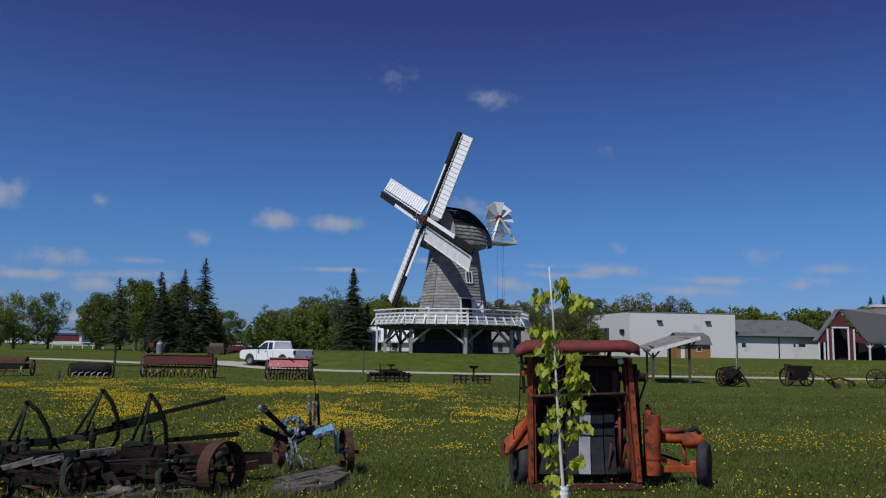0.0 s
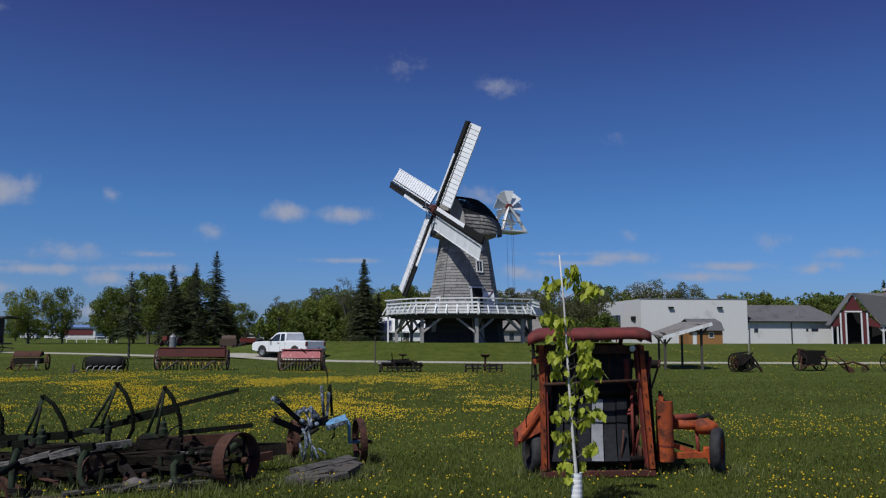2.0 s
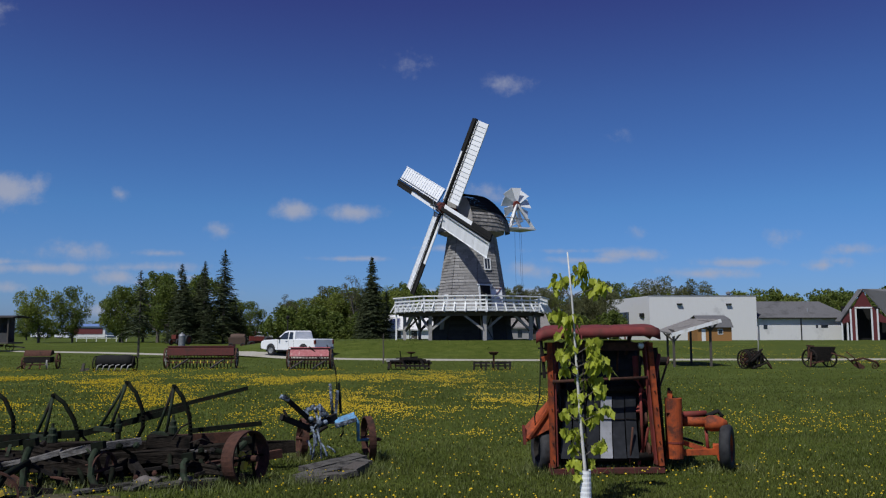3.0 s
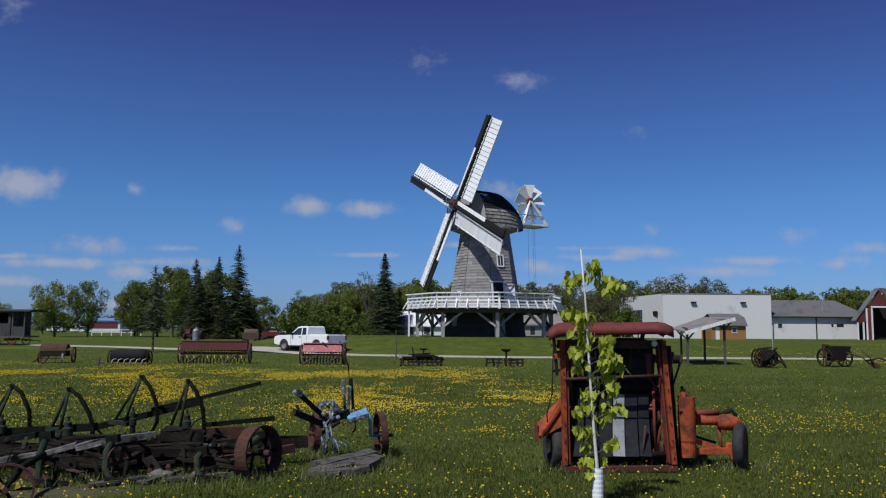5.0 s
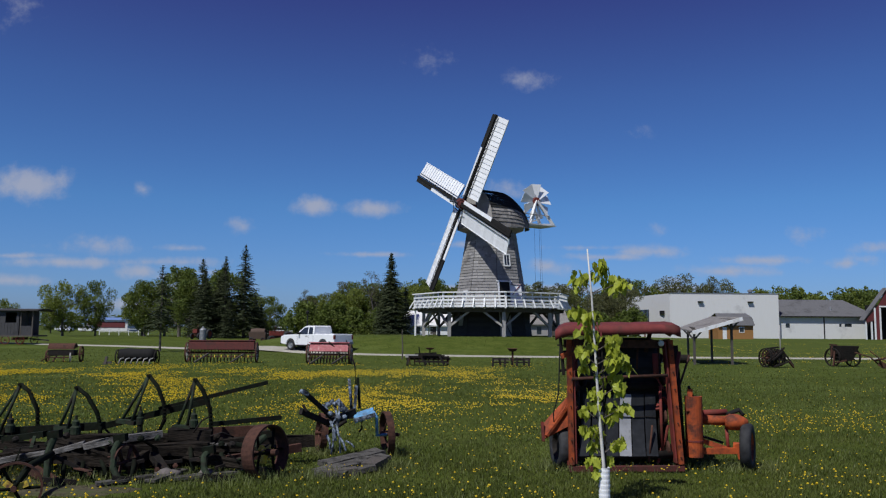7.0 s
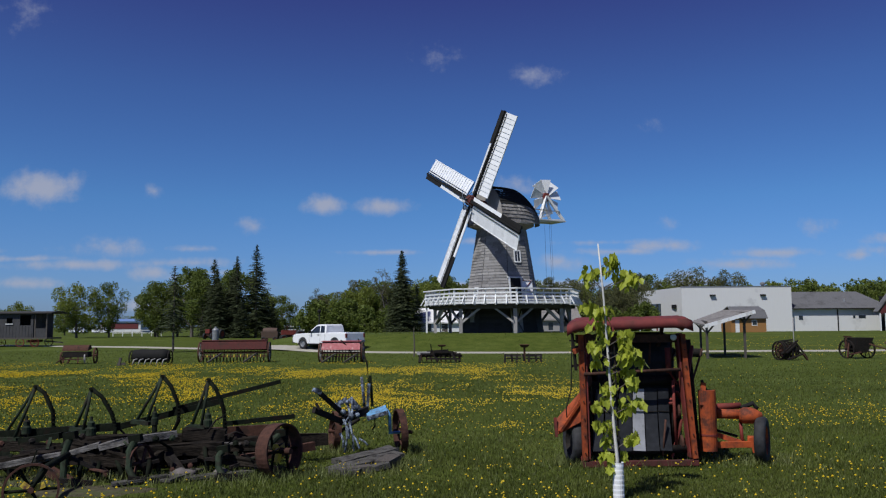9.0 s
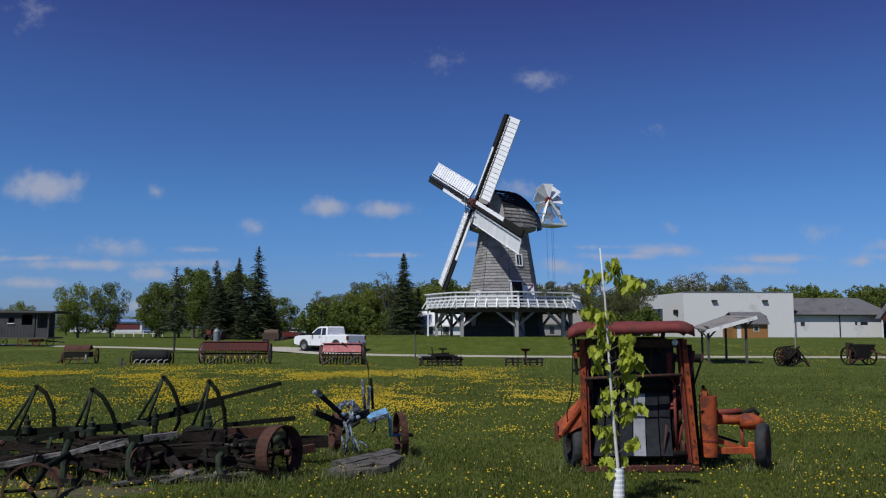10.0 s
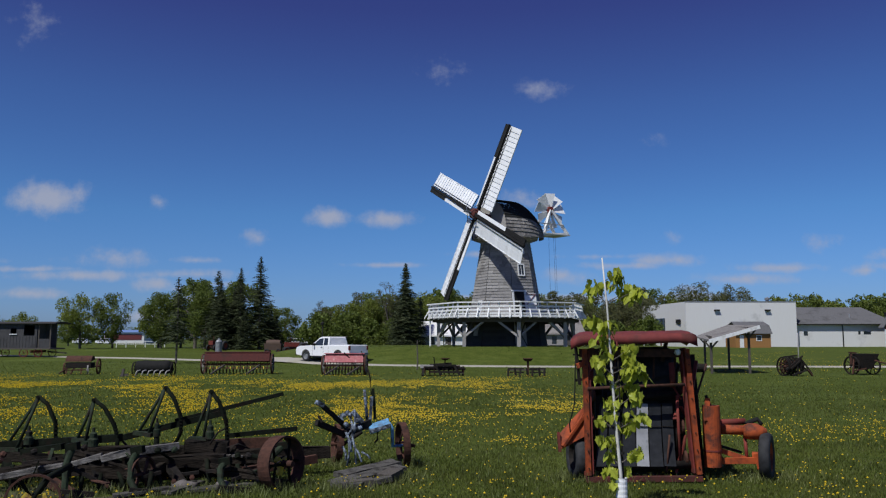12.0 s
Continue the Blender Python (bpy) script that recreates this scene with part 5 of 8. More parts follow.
# ---- the round baler in the lawn ----
def make_baler():
    t = thing("round_baler", pose(2.4, 9.9, 0), "old orange round baler with black belts and a red tin roof", "farm machine")
    L0, L1 = Vector((-0.669, -0.160, 0.020)), Vector((-0.692, -0.160, 1.578))
    R0, R1 = Vector((0.647, -0.160, 0.033)), Vector((0.538, -0.160, 1.578))
    back = Vector((0.29, 1.1, 0))
    # skid frame
    part("front_sill", bar(bmesh.new(), L0 + Vector((-0.03, 0, 0.02)), R0 + Vector((0.03, 0, 0.02)), 0.09, 0.06), "maroon", t)
    part("rear_sill", bar(bmesh.new(), L0 + back + Vector((0, 0, 0.1)), R0 + back + Vector((0, 0, 0.1)), 0.08, 0.1), "redrust", t)
    for p in (L0, R0):
        part("side_sill", bar(bmesh.new(), p + Vector((0, 0.06, 0.06)), p + back + Vector((0, -0.05, 0.12)), 0.08, 0.09), "redrust", t)
    for a, b in ((L0, L1), (R0, R1)):
        up = bar(bmesh.new(), a + Vector((0, 0, 0.07)), b, 0.058, 0.07)
        post = part("upright", up, "orange", t)
        s = 1 if a is L0 else -1
        part("flange", bar(bmesh.new(), a + Vector((0.055 * s, 0.05, 0.08)), b + Vector((0.055 * s, 0.05, -0.02)), 0.02, 0.12), "redrust", post)
        part("rear_upright", bar(bmesh.new(), a + back + Vector((0, 0, 0.1)), b + back + Vector((0, 0, 0)), 0.07, 0.07), "redrust", t)
        for k in range(7):
            q = a.lerp(b, 0.1 + 0.13 * k)
            part("bolt", tube(bmesh.new(), [q + Vector((0, -0.035, 0)), q + Vector((0, -0.055, 0))], 0.008, seg=6), "rust", post)
    # side sheets with openings, seen from within
    for a, b, s in ((L0, L1, 1), (R0, R1, -1)):
        bm = bmesh.new()
        o = Vector((0.03 * s, 0, 0))
        for z0, z1, y0, y1 in ((0.15, 0.75, 0.12, 1.1), (0.75, 1.15, 0.5, 1.1)):
            f0, f1 = z0 / b.z, z1 / b.z
            p, q = a.lerp(b, f0) + o, a.lerp(b, f1) + o
            w = [k + Vector((0.26 * e, e, 0)) for k, e in ((p, y0), (p, y1), (q, y1), (q, y0))]
            v = [bm.verts.new(k) for k in w] + [bm.verts.new(k + Vector((0.012 * s, 0, 0))) for k in w]
            for f in ((0, 1, 2, 3), (7, 6, 5, 4), (0, 4, 5, 1), (1, 5, 6, 2), (2, 6, 7, 3), (3, 7, 4, 0)):
                bm.faces.new([v[i] for i in f])
        part("side_sheet", bm, "rust", t)
    # curved tin roof with a rolled lip, dented
    xa, xb = L1.x - 0.15, R1.x + 0.12
    za = L1.z + 0.02
    roof = bmesh.new()
    nx, ny = 18, 12
    grid = []
    for j in range(ny + 1):
        row = []
        for i in range(nx + 1):
            fx, fy = i / nx, j / ny
            x = xa + (xb - xa) * fx + 0.35 * fy - 0.05
            edge = max(0, (abs(fx - 0.5) - 0.40) / 0.1)
            y = L1.y - 0.22 + 1.55 * fy
            z = za + 0.08 + 0.1 * math.sin(math.pi * min(1, fy * 1.25 + 0.12)) ** 0.7 - 0.05 * edge ** 2 - 0.12 * max(0, fy - 0.6)
            z += 0.02 * noise.noise((x * 4, y * 4, 1)) + 0.035 * fx
            row.append(roof.verts.new((x, y, z)))
        grid.append(row)
    for j in range(ny):
        for i in range(nx):
            roof.faces.new((grid[j][i], grid[j][i + 1], grid[j + 1][i + 1], grid[j + 1][i]))
    lip = [roof.verts.new(v.co + Vector((0, -0.015, -0.105))) for v in grid[0]]
    for i in range(nx):
        roof.faces.new((grid[0][i + 1], grid[0][i], lip[i], lip[i + 1]))
    ob = part("roof", roof, "rooftin", t, "dented red tin roof", True)
    so = ob.modifiers.new("thick", "SOLIDIFY"); so.thickness = 0.008
    for k in (0.33, 0.68):
        x = xa + (xb - xa) * k
        part("roof_seam", bar(bmesh.new(), (x, L1.y - 0.235, za + 0.02), (x, L1.y - 0.215, za + 0.12), 0.014, 0.012), "rooftin", ob)
    part("roof_beam", bar(bmesh.new(), L1 + Vector((-0.05, 0.05, -0.05)), R1 + Vector((0.05, 0.05, -0.05)), 0.06, 0.1), "rust", t)
    # bale chamber: a dark sheet drum under the roof
    c = (L1 + R1) / 2
    part("bale_chamber", lathe(bmesh.new(), [(0, -0.46), (0.34, -0.46), (0.36, -0.4), (0.36, 0.4), (0.34, 0.46), (0, 0.46)], pose(c.x + 0.13, c.y + 0.62, 1.24, 0, 90, 0), 20), "belt", t, "black drum of the bale chamber")
    # added black sheet: the roof's shade inside the frame, put into colour
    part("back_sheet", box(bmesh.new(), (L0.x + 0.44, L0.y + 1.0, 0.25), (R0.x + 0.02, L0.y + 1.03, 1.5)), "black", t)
    # rollers and cross bar
    rod("cross_bar", [(-0.667, -0.200, 1.108), (0.498, -0.200, 1.155)], 0.02, "rust", t)
    rod("upper_roller", [(-0.375, 0.050, 0.997), (0.458, 0.050, 1.011)], 0.05, "steel", t, seg=12)
    rod("lower_roller", [(-0.550, -0.050, 0.173), (0.607, -0.050, 0.199)], 0.05, "steel", t, seg=12)
    rod("middle_roller", [(-0.415, 0.300, 1.345), (0.570, 0.300, 1.359)], 0.045, "steel", t, seg=12)
    # belts lying on the slope between the rollers
    for k, (u, v) in enumerate(((-0.054, 0.054), (0.074, 0.208), (0.228, 0.383), (0.396, 0.530), (0.544, 0.685), (0.698, 0.826))):
        ox = Vector((-0.422, 0.030, 0.910))
        bx = Vector((-0.510, -0.120, 0.184))
        bm = bmesh.new()
        pts0, pts1 = [], []
        for j in range(9):
            f = j / 8
            p = ox.lerp(bx, f) + Vector((0, 0.03 * math.sin(f * math.pi) - 0.0, 0))
            sp = 1.0 + 0.09 * f
            wv = 0.008 * noise.noise((k * 3.1, f * 4, 0))
            pts0.append(p + Vector((u * sp, wv, -0.005 * k % 0.01))); pts1.append(p + Vector((v * sp, wv, 0)))
        rows = [[bm.verts.new(q + Vector((0, e, 0))) for q, e in ((a0, 0), (b0, 0), (b0, 0.012), (a0, 0.012))] for a0, b0 in zip(pts0, pts1)]
        for ra, rb in zip(rows, rows[1:]):
            for i in range(4):
                bm.faces.new((ra[i], ra[(i + 1) % 4], rb[(i + 1) % 4], rb[i]))
        bm.faces.new(rows[0]); bm.faces.new(rows[-1])
        b = part("belt", bm, "beltgrey" if k == 3 else "belt", t, "bleached grey belt" if k == 3 else "black rubber belt")
        part("belt_lacing", bar(bmesh.new(), pts0[3] + Vector((0, -0.006, 0)), pts1[3] + Vector((0, -0.006, 0)), 0.02, 0.008), "steel", b)
    # another black sheet, for the shade in the gaps behind the belts
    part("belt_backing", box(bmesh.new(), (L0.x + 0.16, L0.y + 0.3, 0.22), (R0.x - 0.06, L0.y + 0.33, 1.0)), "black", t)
    # drive chain side: sprockets, chains and tension arms
    for c, r in ((Vector((0.523, 0.100, 1.076)), 0.07), (Vector((0.515, 0.050, 0.636)), 0.09), (Vector((0.528, 0.000, 0.259)), 0.10), (Vector((-0.546, 0.100, 1.007)), 0.08), (Vector((-0.526, 0.050, 0.399)), 0.09)):
        part("sprocket", lathe(bmesh.new(), [(0, -0.02), (r, -0.015), (r, 0.015), (0, 0.02)], pose(c.x, c.y, c.z, 0, 90, 0), 18), "rust", t)
    rod("tension_spring", [(0.367, -0.120, 1.414), (0.378, -0.120, 1.117)], 0.035, "redrust", t, seg=10)
    rod("tension_rod", [(0.443, -0.050, 1.018), (0.457, -0.050, 0.213)], 0.018, "redrust", t)
    rod("tension_rod", [(0.325, -0.100, 0.552), (0.277, -0.100, 0.121)], 0.012, "rust", t)
    bars("tension_arm", (0.290, 0.000, 1.424), (0.354, 0.000, 1.700), 0.05, 0.04, "rust", t)
    bars("side_arm", (0.801, 0.300, 1.416), (0.591, -0.100, 0.987), 0.04, 0.04, "redrust", t)
    bars("side_rail", (0.839, 0.600, 1.495), (0.827, 0.300, 0.000), 0.06, 0.05, "steel", t)
    for p, q in (((0.585, 0.000, 0.709), (0.772, 0.200, 0.311)), ((0.552, 0.000, 0.540), (0.399, -0.050, 0.093)), ((0.516, 0.050, 0.874), (0.799, 0.400, 0.494))):
        bars("linkage", p, q, 0.035, 0.02, "redrust", t)
    rod("twine_line", [(-0.783, -0.100, 1.632), (-0.805, -0.150, 1.293), (-0.818, -0.150, 0.924), (-0.876, -0.100, 0.686), (-0.837, 0.000, 0.406)], 0.008, "black", t, seg=5)
    bars("side_bracket", (-0.789, -0.150, 1.374), (-0.652, -0.150, 1.415), 0.08, 0.06, "orange", t)
    bars("side_bracket", (-0.820, -0.100, 1.509), (-0.628, -0.100, 1.495), 0.03, 0.02, "steel", t)
    part("handle", tube(bmesh.new(), [(0.993, 0.500, 1.374), (0.730, 0.100, 1.007), (0.741, 0.100, 0.733)], 0.014), "rust", t)
    # chains, rods and brackets that fill both sides of the frame
    rnd = random.Random(29)
    for side, x0 in ((-1, -0.58), (1, 0.47)):
        for k in range(7):
            z = 0.25 + 0.17 * k + rnd.uniform(-0.04, 0.04)
            y = rnd.uniform(-0.1, 0.35)
            e = Vector((x0 + rnd.uniform(-0.06, 0.06), y, z))
            bars("bracket", e, e + Vector((rnd.uniform(-0.1, 0.1), rnd.uniform(0.0, 0.15), rnd.uniform(0.05, 0.22))), rnd.uniform(0.025, 0.055), 0.02, rnd.choice(("rust", "redrust", "steel", "orange")), t)
        for k in range(3):
            x = x0 + 0.035 * (k - 1)
            rod("drive_chain", [(x, 0.02 + 0.06 * k, 0.22), (x + 0.02 * side, 0.05 + 0.06 * k, 0.65), (x + 0.01, 0.1 + 0.06 * k, 1.1)], 0.012, rnd.choice(("rust", "steel")), t, seg=5)
    for x, z0, z1 in ((-0.45, 1.16, 1.55), (-0.3, 1.2, 1.56), (0.18, 1.22, 1.56), (0.44, 1.2, 1.56)):
        rod("hanger_rod", [(x, 0.02, z0), (x + 0.03, 0.05, z1)], 0.014, "rust", t, seg=6)
    bars("light_strip", (0.1, 0.0, 1.545), (0.34, 0.0, 1.55), 0.03, 0.02, "galv", t)
    part("lamp", lathe(bmesh.new(), [(0, -0.02), (0.035, -0.02), (0.04, 0), (0.03, 0.02), (0, 0.025)], axle_frame(Vector((0.43, -0.18, 1.54)), (0, -1, 0)), 12), "plastic", t, "small round white lamp")
    for z in (1.2, 1.42):
        bars("side_bracket", (-0.80, -0.12, z), (-0.66, -0.12, z + 0.02), 0.03, 0.03, "steel", t)
    bars("side_stay", (-0.79, -0.13, 1.6), (-0.75, -0.13, 1.15), 0.035, 0.03, "steel", t)
    # guard wing and wheel on the one side
    bm = bmesh.new()
    w = [Vector(k) for k in ((-0.668, 0.050, 0.888), (-0.679, -0.050, 0.533), (-0.989, -0.100, 0.386), (-1.000, 0.000, 0.540))]
    v = [bm.verts.new(k) for k in w] + [bm.verts.new(k + Vector((0.01, 0.05, -0.015))) for k in w]
    for f in ((0, 1, 2, 3), (7, 6, 5, 4), (0, 4, 5, 1), (1, 5, 6, 2), (2, 6, 7, 3), (3, 7, 4, 0)):
        bm.faces.new([v[i] for i in f])
    part("wing_guard", bm, "orange", t, "bent orange sheet guard")
    bars("wing_rib", (-1.006, -0.050, 0.580), (-0.997, -0.100, 0.353), 0.03, 0.03, "redrust", t)
    bars("wing_arm", (-0.679, 0.000, 0.777), (-0.965, -0.120, 0.422), 0.05, 0.03, "orange", t)
    wl = Vector((-0.746, 0.150, 0.278))
    tyre_wheel(t, (wl.x, wl.y, 0.265), (1, 0.12, 0), 0.275, 0.16, "steel")
    rod("axle", [(wl.x, wl.y, 0.27), (R0.x, wl.y, 0.27)], 0.03, "rust", t)
    # the drum, pipes and running wheel on the other side
    a, b = Vector((0.883, 0.050, 0.157)), Vector((0.883, 0.050, 0.888))
    d = part("drum", tube(bmesh.new(), [a, a.lerp(b, 0.02), b], 0.105, seg=20), "orange", t, "upright orange sheet drum", False)
    part("drum_band", tube(bmesh.new(), [a.lerp(b, 0.25), a.lerp(b, 0.28)], 0.11, seg=20), "redrust", d)
    bars("drum_blade", (0.829, 0.000, 0.980), (0.798, -0.020, 0.711), 0.06, 0.02, "orange", d)
    bars("drum_blade", (0.825, 0.050, 1.011), (0.882, 0.050, 0.860), 0.03, 0.03, "black", d)
    rod("cross_pipe", [(1.034, 0.200, 0.586), (1.426, 0.200, 0.572)], 0.06, "orange", t, seg=14)
    rod("cross_pipe", [(1.091, 0.400, 0.648), (1.421, 0.400, 0.662)], 0.04, "redrust", t, seg=12)
    part("gear_case", lathe(bmesh.new(), [(0, -0.11), (0.07, -0.11), (0.1, -0.05), (0.1, 0.05), (0.075, 0.1), (0.04, 0.16), (0, 0.17)], axle_frame(Vector((1.420, 0.150, 0.564)), (1, -0.25, 0)), 16), "orange", t, smooth=True)
    rod("gear_arm", [(1.397, 0.300, 0.644), (1.560, 0.350, 0.695), (1.594, 0.300, 0.630)], 0.03, "black", t)
    bars("lower_arm", (0.944, 0.100, 0.217), (1.525, 0.100, 0.224), 0.06, 0.07, "orange", t)
    bars("upper_arm", (0.983, 0.200, 0.346), (1.432, 0.150, 0.196), 0.05, 0.06, "orange", t)
    bars("stay", (1.108, 0.400, 0.354), (1.348, 0.400, 0.284), 0.12, 0.03, "black", t)
    rod("lift_rod", [(1.339, 0.200, 0.503), (1.337, 0.150, 0.237)], 0.022, "redrust", t)
    rod("lift_rod", [(1.502, 0.150, 0.523), (1.489, 0.150, 0.386)], 0.01, "rust", t)
    bars("axle_bracket", (1.446, 0.100, 0.300), (1.472, 0.050, 0.130), 0.07, 0.06, "orange", t)
    wr = Vector((1.561, 0.100, 0.271))
    tyre_wheel(t, (wr.x, wr.y, 0.27), (1, -0.55, 0), 0.29, 0.13)
    rod("wheel_stub", [(wr.x - 0.15, wr.y + 0.07, 0.27), (wr.x + 0.02, wr.y - 0.01, 0.27)], 0.05, "orange", t)


make_baler()


# ---- the blue wheeled plough ----
def make_blue_plough():
    t = thing("sulky_plough", pose(-0.95, 11.0, 0), "old two-wheeled blue plough with levers, flaking paint and painted glints", "plough")
    iron_wheel(t, Vector((0.409, 0.000, 0.292)), (1, 0.28, 0.06), 0.29, 0.09, "rust", 6, 0.018, seg=32)
    iron_wheel(t, Vector((-0.500, 0.200, 0.266)), (1, 0.3, -0.08), 0.27, 0.09, "rust", 6, 0.018, seg=32)
    rod("axle_end", [(0.434, -0.050, 0.284), (0.567, -0.150, 0.289)], 0.025, "rust", t)
    rod("axle", [(-0.461, 0.200, 0.236), (-0.159, 0.100, 0.438)], 0.025, "steel", t)
    bm = bmesh.new()
    w = [Vector(k) for k in ((-0.049, -0.100, 0.557), (-0.005, -0.250, 0.492), (0.248, -0.250, 0.573), (0.212, -0.050, 0.641))]
    v = [bm.verts.new(k) for k in w] + [bm.verts.new(k + Vector((0, 0.01, -0.045))) for k in w]
    for f in ((0, 1, 2, 3), (7, 6, 5, 4), (0, 4, 5, 1), (1, 5, 6, 2), (2, 6, 7, 3), (3, 7, 4, 0)):
        bm.faces.new([v[i] for i in f])
    part("tool_box", bm, "blue", t, "sky blue steel tool box")
    bars("box_edge", (-0.018, -0.270, 0.487), (0.265, -0.270, 0.567), 0.02, 0.05, "blueworn_glint", t)
    rod("wheel_crank", [(0.230, -0.200, 0.597), (0.275, -0.200, 0.523), (0.282, -0.150, 0.282), (0.404, -0.050, 0.276)], 0.022, "blue", t)
    rod("frame_hook", [(0.073, -0.100, 0.483), (0.074, -0.100, 0.364), (0.038, -0.120, 0.322)], 0.014, "steel", t)
    bars("main_beam", (-0.358, -0.400, 0.458), (-0.027, -0.100, 0.587), 0.07, 0.09, "steel", t)
    bars("main_beam", (-0.412, -0.100, 0.535), (-0.058, 0.000, 0.516), 0.06, 0.07, "steel", t)
    bars("hitch_bar", (-0.613, -0.800, 0.909), (-0.327, -0.300, 0.549), 0.035, 0.055, "steel", t)
    bars("hitch_bar", (-0.621, -0.900, 0.668), (-0.352, -0.450, 0.479), 0.05, 0.07, "steel", t)
    bars("hitch_clip", (-0.641, -0.800, 0.909), (-0.570, -0.750, 0.863), 0.08, 0.05, "blueworn_glint", t)
    bars("hitch_clip", (-0.598, -0.880, 0.749), (-0.554, -0.880, 0.666), 0.03, 0.03, "steel", t)
    for p, q, r in (((-0.265, -0.500, 0.434), (-0.271, -0.600, 0.095), 0.02), ((-0.235, -0.450, 0.464), (-0.161, -0.550, 0.108), 0.02), ((-0.303, -0.500, 0.506), (-0.218, -0.580, 0.267), 0.022), ((-0.198, -0.500, 0.328), (-0.085, -0.600, 0.144), 0.02), ((-0.285, -0.300, 0.724), (-0.220, -0.450, 0.428), 0.025), ((-0.211, -0.300, 0.753), (-0.228, -0.500, 0.328), 0.018), ((-0.180, -0.300, 0.665), (-0.302, -0.500, 0.434), 0.02), ((-0.096, -0.500, 0.256), (0.018, -0.550, 0.179), 0.018), ((-0.344, -0.500, 0.328), (-0.292, -0.550, 0.157), 0.022)):
        rod("standard", [p, tuple((a + b) / 2 + (0.02 if i == 0 else 0) for i, (a, b) in enumerate(zip(p, q))), q], r * 0.72, "blueworn_glint", t)
    for c, r in (((-0.264, -0.350, 0.707), 0.026), ((-0.178, -0.320, 0.631), 0.03), ((-0.316, -0.400, 0.588), 0.032), ((-0.207, -0.450, 0.536), 0.034), ((-0.149, -0.300, 0.534), 0.035), ((-0.388, -0.300, 0.629), 0.03)):
        part("casting", lathe(bmesh.new(), [(0, -r), (r, -r * 0.8), (r * 1.2, 0), (r, r * 0.8), (0, r)], axle_frame(Vector(c), (0.6, 0.5, 0.5)), 8), "blueworn_glint", t)
    bars("ratchet", (-0.431, -0.200, 0.656), (-0.285, -0.300, 0.739), 0.03, 0.06, "blueworn_glint", t)
    bars("ratchet", (-0.241, -0.300, 0.753), (-0.125, -0.250, 0.602), 0.03, 0.07, "blueworn_glint", t)
    rod("lever", [(-0.065, -0.100, 0.609), (-0.107, -0.100, 1.020)], 0.02, "blueworn_glint", t)
    bars("lever", (0.037, -0.050, 0.626), (0.003, -0.050, 1.032), 0.035, 0.03, "iron", t)
    bars("lever", (-0.027, -0.100, 0.609), (-0.007, -0.100, 0.930), 0.04, 0.02, "blueworn_glint", t)
    rod("trip_rod", [(-0.019, -0.050, 0.941), (-0.039, -0.030, 1.182), (-0.106, 0.000, 1.394)], 0.01, "steel", t, seg=6)
    s = thing("timber_skid", pose(-0.95, 11.0, 0), "weathered dark plank skid under the plough, half sunk in grass", "plank")
    for p, q, w, h in (((-0.322, -1.380, 0.014), (0.412, -0.750, 0.111), 0.3, 0.05), ((-0.312, -1.050, 0.050), (0.344, -0.550, 0.136), 0.26, 0.05), ((-0.325, -1.550, 0.006), (0.024, -1.650, 0.000), 0.16, 0.12), ((-0.123, -1.500, 0.000), (0.318, -1.250, 0.057), 0.2, 0.06)):
        bm = bmesh.new()
        bar(bm, p, q, w, h)
        bmesh.ops.subdivide_edges(bm, edges=bm.edges[:], cuts=3)
        for vv in bm.verts:
            vv.co += Vector((noise.noise(vv.co * 6), noise.noise(vv.co * 6 + Vector((3, 0, 0))), noise.noise(vv.co * 7 + Vector((0, 5, 0))))) * 0.025
        part("plank", bm, "greyplank", s)
    bars("skid_block", (-0.240, -1.600, 0.000), (0.139, -1.500, 0.023), 0.16, 0.14, "darkwood", s)
    bars("skid_block", (0.251, -1.250, 0.018), (0.385, -1.000, 0.055), 0.2, 0.16, "darkwood", s)


make_blue_plough()


